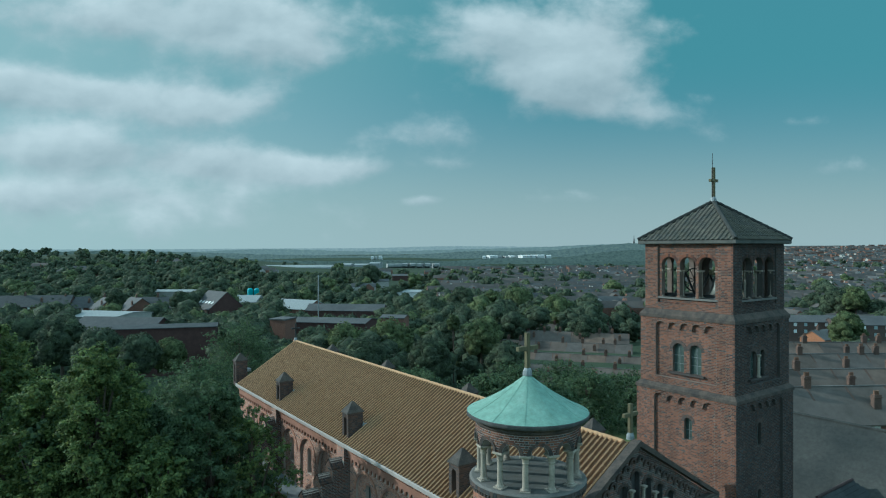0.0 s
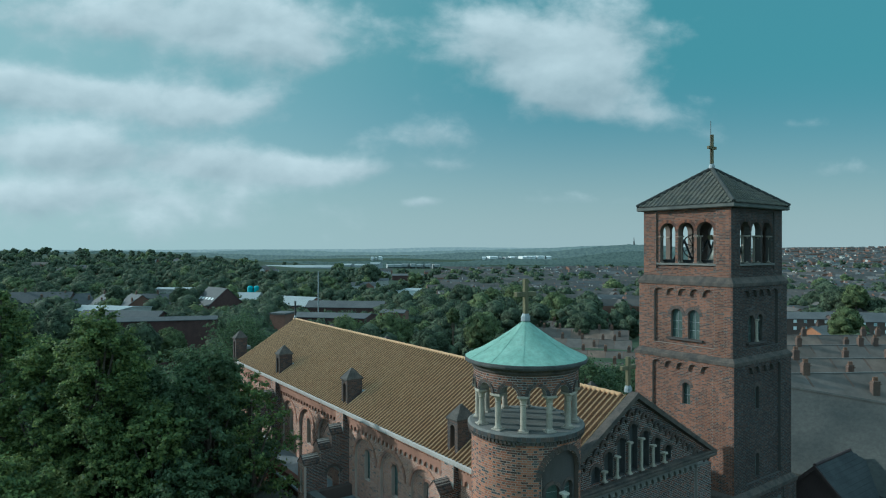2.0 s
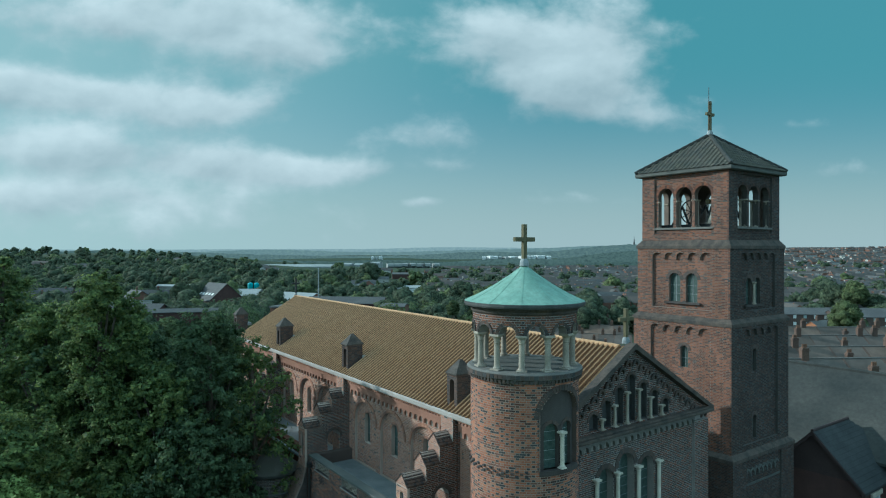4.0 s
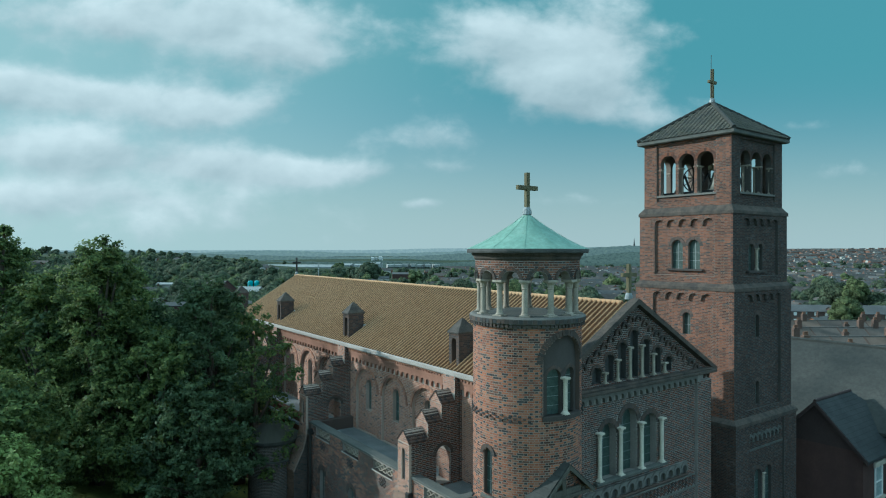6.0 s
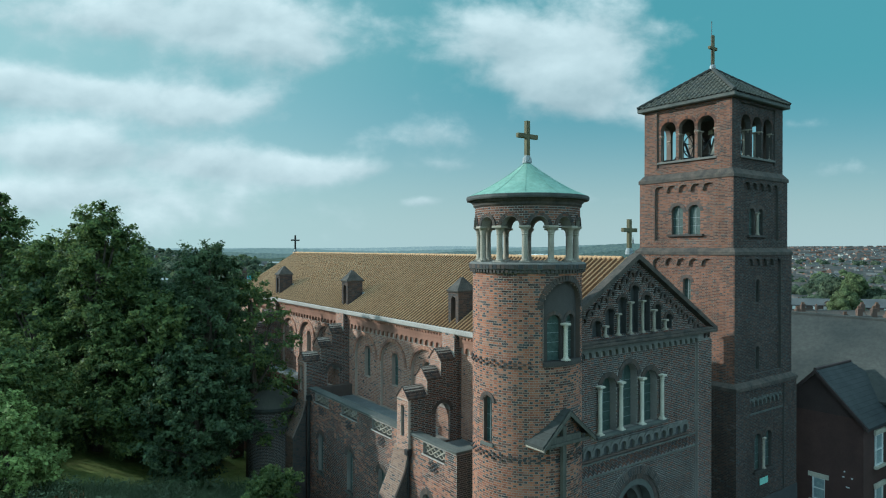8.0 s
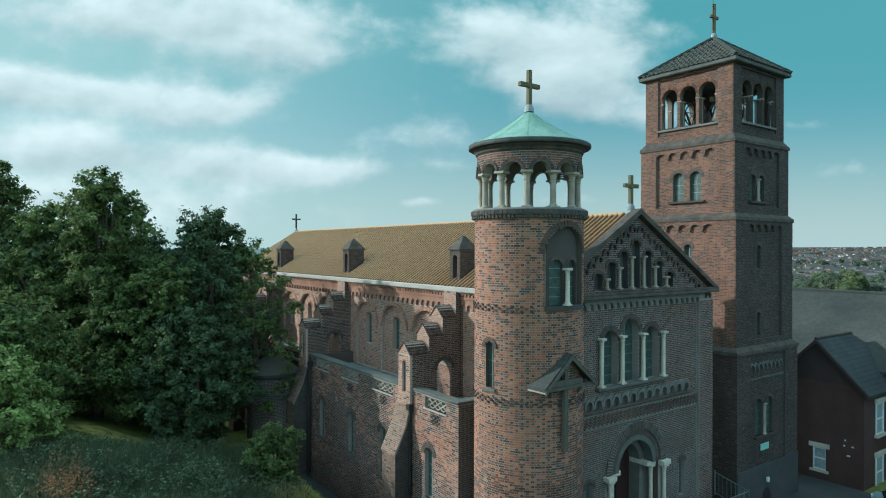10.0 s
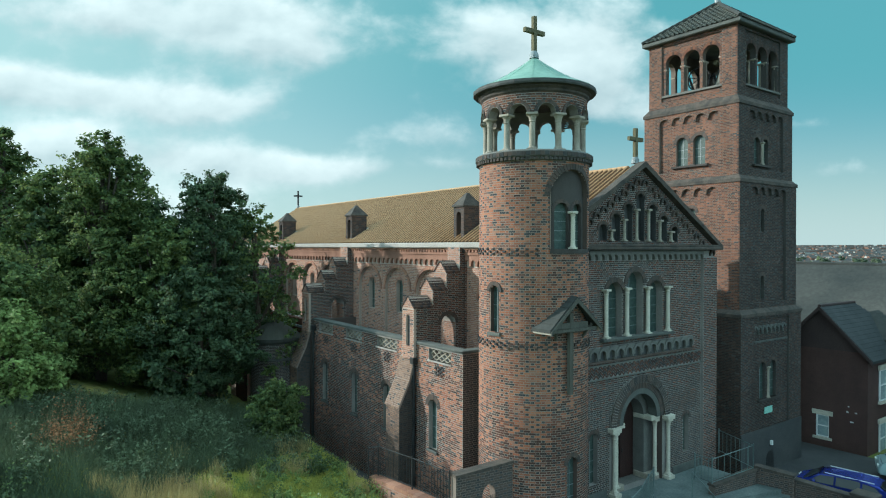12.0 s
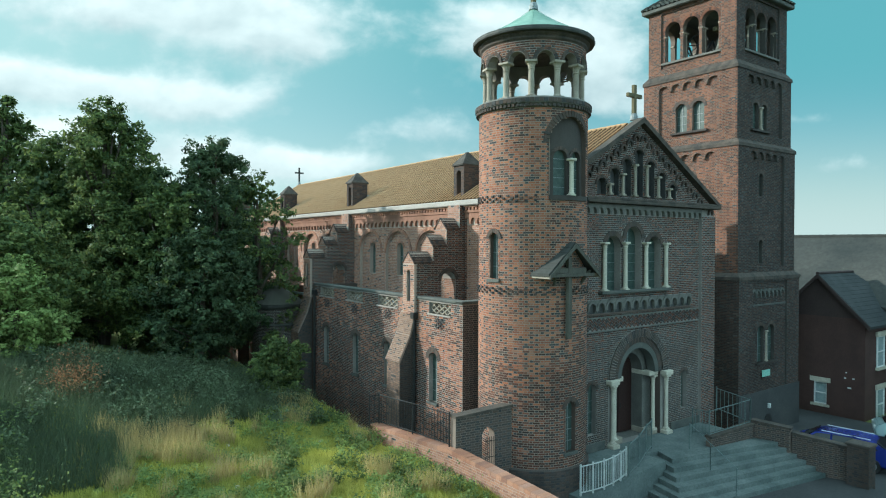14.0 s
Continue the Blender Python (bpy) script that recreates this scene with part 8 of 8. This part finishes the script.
def crown(rg, c, r, tall, lobes, sub, rough=0.16):
    """Clumps heaped into one crown: points, faces, and the clumps' centres and radii."""
    v0, f0 = ICO[sub]
    V, F, C = [], [], []
    for k in range(lobes):
        ang, h = k * 2.4 + rg.uniform(-0.4, 0.4), ((k + 0.5) / lobes)
        wid = math.sin(math.pi * (0.18 + 0.70 * h)) * rg.uniform(0.42, 0.68)
        p = np.array([math.cos(ang) * wid * r, math.sin(ang) * wid * r, (h * 1.25 - 0.55) * r * tall])
        s = r * rg.uniform(0.34, 0.52) * (0.78 if lobes > 12 else 1.0)
        F.append(f0 + len(v0) * k)
        V.append(c + p + v0 * s * (1 + rg.normal(0, rough, (len(v0), 1))) * np.array([1.0, 1.0, 0.85]))
        C.append((c + p, s))
    return np.concatenate(V), np.concatenate(F), C


def coat(rg, C, n):
    """Points and outward directions spread over the clumps of a crown."""
    v = rg.normal(size=(n, 3))
    v[:, 2] = np.abs(v[:, 2]) * 0.9 - 0.25
    v /= np.linalg.norm(v, axis=1, keepdims=True)
    k = rg.integers(0, len(C), n)
    cc, ss = np.array([c for c, _ in C])[k], np.array([q for _, q in C])[k][:, None]
    return cc + v * ss * rg.uniform(0.92, 1.12, (n, 1)), v


def round_tree(u, row, half, d, mat, seed, tall=1.0, label="round leafy tree in the valley"):
    """A full tree at depth d and slope u aside, its top so far below eye level."""
    rg = np.random.default_rng(500 + seed)
    x, y = at(u, d)
    top, r = 19.88 - row / 1128 * d, half / 1128 * d
    ground_level = min(far_z(x, y), top - 2.0 * r)
    t = thing("tree", label, "tree", (x, y, ground_level))
    cz = top - ground_level - 0.98 * r * tall
    bm = bmesh.new()
    limb(bm, (0, 0, -0.5), (0, 0, cz), 0.07 * r + 0.1, 0.04 * r)
    for k in range(5):
        a = k * 1.3
        limb(bm, (0, 0, cz * 0.6), (0.4 * r * math.cos(a), 0.4 * r * math.sin(a), cz + 0.2 * r), 0.035 * r, 0.015 * r)
    part("trunk", bm, M_BARK, t)
    V, F, C = crown(rg, np.array([0, 0, cz]), r, tall, 26, 2, 0.13)
    P, N = coat(rg, C, 5200)
    LV, LF = leaves(P, N, 0.036 * r + 0.10, 0.60)
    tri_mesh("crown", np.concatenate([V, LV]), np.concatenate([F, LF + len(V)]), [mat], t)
    return t


LT, DK = M_WOODS_LIGHT, M_WOODS
for i, (px, row, half, d, m) in enumerate([
        (300, 159, 34, 112, LT), (321, 77, 22, 250, DK), (206, 74, 17, 280, DK), (640, 108, 36, 290, DK), (700, 66, 26, 420, DK), (654, 30, 24, 640, DK),
        (765, 86, 40, 300, DK), (817, 70, 30, 330, DK), (872, 76, 22, 330, LT), (917, 70, 28, 340, LT), (985, 83, 32, 300, LT), (1036, 120, 36, 240, DK), (952, 104, 28, 280, DK),
        (803, 118, 13, 150, LT), (852, 128, 36, 150, LT), (762, 158, 44, 118, DK), (690, 128, 58, 146, LT), (612, 134, 52, 142, LT), (556, 140, 38, 150, DK), (648, 158, 50, 122, DK), (900, 168, 46, 124, DK),
        (1500, 112, 32, 185, LT), (1482, 74, 34, 300, DK), (1515, 70, 24, 290, LT), (1440, 80, 22, 340, DK), (1550, 92, 22, 300, DK), (1424, 282, 42, 78, DK), (545, 58, 20, 520, LT), (583, 54, 24, 520, LT), (500, 66, 34, 430, DK), (440, 96, 24, 320, DK), (60, 112, 40, 240, DK), (115, 100, 30, 260, DK), (35, 116, 62, 130, DK), (112, 122, 50, 122, DK), (182, 142, 54, 112, DK), (246, 152, 40, 106, DK)]):
    round_tree((px - 784) / 1128, row, half, d, m, i, 1.25 if i in (13, 21) else 1.0, "drooping willow among the houses" if i == 21 else ("round yellow-green tree in the valley" if m is LT else "dark round leafy tree in the valley"))

wr = np.random.default_rng(5)
TV, TF, TS, nv, count, tries = [], [], [], 0, 0, 0
while count < 3900 and tries < 120000:
    tries += 1
    d = float(math.exp(wr.uniform(math.log(135), math.log(1300))))
    u = float(wr.uniform(-0.80, 0.80))
    x, y = at(u, d)
    dens = 0.45 + 1.0 * noise.noise((x / 150, y / 150, 1.0)) + (0.6 if u < -0.12 and d > 430 else 0.0) - (0.20 if u > 0.48 and d < 2500 else 0.0) + (0.35 if d > 1300 and u < 0.45 else 0) - (0.45 if 0.08 < u < 0.34 and d < 270 else 0) + (0.35 if -0.02 < u < 0.34 and 290 < d < 900 else 0) + (0.5 if u < -0.05 and d < 430 else 0) - (0.42 if 0.0 < u < 0.34 and 420 < d else 0) - (0.22 if -0.22 < u <= 0.0 and 420 < d else 0)
    if wr.random() > dens:
        continue
    r = float(wr.uniform(2.6, 4.2) + 3.4 * wr.random() ** 3) * (1 + d / 2600)
    below = 1128 * (19.9 - far_z(x, y) - r * 1.9) / d
    if any(abs(u - bu) * bd < br * 0.9 + 2 and bd - max(80, bd * 0.5 if bd > 1000 else 0) < d < bd + 14 and (abs(bd - d) < br + 4 or below < by) for bu, bd, br, by in ROOMS):
        continue
    V, F, C = crown(wr, np.array([x, y, far_z(x, y) + r * 0.75]), r, float(wr.uniform(0.85, 1.2)), 9 if d < 600 else (7 if d < 1300 else 5), 1)
    n, k = (240, 0.10) if d < 300 else ((110, 0.14) if d < 600 else ((30, 0.2) if d < 1200 else (0, 0)))
    if n:
        P, N = coat(wr, C, n)
        LV, LF = leaves(P, N, r * k, 0.35)
        F = np.concatenate([F, LF + len(V)])
        V = np.concatenate([V, LV])
    TV.append(V)
    TF.append(F + nv)
    TS.append(np.full(len(F), 1 if wr.random() < 0.16 else 0))
    nv += len(V)
    count += 1
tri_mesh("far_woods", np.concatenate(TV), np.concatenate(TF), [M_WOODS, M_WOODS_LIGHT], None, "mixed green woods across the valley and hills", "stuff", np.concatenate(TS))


# the last hills: glowing sheets, haze put into their colour layer by layer
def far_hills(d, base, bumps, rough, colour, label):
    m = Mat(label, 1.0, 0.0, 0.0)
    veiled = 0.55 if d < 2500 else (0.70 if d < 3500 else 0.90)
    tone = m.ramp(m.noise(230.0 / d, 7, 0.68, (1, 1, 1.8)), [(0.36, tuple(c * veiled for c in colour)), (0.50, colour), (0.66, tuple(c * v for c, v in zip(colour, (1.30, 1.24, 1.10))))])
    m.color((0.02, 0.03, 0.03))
    # the sheet glows by itself, so that it looks hazed
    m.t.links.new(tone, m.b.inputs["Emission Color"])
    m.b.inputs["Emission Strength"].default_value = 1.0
    V, F = [], []
    n = 900
    for i in range(n + 1):
        u = -1.0 + 2.0 * i / n
        row = base + sum(h * math.exp(-((u - c) / w) ** 2) for c, w, h in bumps) - (70 * min(1, max(0, (u - 0.40) / 0.10)) if d < 3500 else 0) + rough * (noise.noise((u * 60, d, 0)) + 0.6 * noise.noise((u * 190, d, 2)))
        x, y = at(u, d)
        V += [(x, y, -40.0), (x, y, 19.9 + row / 1128 * d)]
    for i in range(n):
        F.append((2 * i, 2 * i + 2, 2 * i + 3, 2 * i + 1))
    return tagged(raw("backdrop", V, F, m.m, None, label, "structure"), category="backdrop")


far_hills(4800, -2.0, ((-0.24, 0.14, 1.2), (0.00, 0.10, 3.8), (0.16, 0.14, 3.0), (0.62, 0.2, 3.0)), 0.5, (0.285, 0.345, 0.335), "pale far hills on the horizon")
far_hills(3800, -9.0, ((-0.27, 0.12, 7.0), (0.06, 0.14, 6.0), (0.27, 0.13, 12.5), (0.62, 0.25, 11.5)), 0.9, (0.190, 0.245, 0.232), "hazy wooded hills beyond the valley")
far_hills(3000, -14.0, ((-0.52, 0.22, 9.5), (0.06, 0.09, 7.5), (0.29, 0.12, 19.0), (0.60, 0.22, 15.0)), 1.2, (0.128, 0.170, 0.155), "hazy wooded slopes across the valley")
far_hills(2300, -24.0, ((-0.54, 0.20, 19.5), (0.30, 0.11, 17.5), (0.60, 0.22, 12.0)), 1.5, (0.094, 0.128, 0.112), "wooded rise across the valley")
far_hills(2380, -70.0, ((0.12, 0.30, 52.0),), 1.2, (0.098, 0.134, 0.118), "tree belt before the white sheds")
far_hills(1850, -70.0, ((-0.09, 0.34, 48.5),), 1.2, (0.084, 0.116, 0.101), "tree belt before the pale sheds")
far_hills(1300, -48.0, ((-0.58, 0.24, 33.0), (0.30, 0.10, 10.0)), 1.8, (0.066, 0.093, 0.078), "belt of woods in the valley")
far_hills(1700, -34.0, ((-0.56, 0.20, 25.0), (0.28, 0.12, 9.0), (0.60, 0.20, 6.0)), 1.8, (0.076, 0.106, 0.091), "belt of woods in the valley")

# single bricks that stand as objects of their own
MATS = {0: (M_RED_ONE, M_BLUE_ONE, M_SOOT_SHADE_ONE), 1: (M_SOOT_SHADE_ONE, M_BLUE_ONE), 2: (M_SOOT_SHADE_ONE, M_BLUE_ONE, M_DARK_ONE)}
for owner, m, head, slot, mats in LOOSE:
    w = 0.1025 if head else 0.215
    ob = new("brick", single(None, MATS[mats][slot], w, (head, slot, mats)))
    ob.parent = owner
    ob.matrix_basis = m
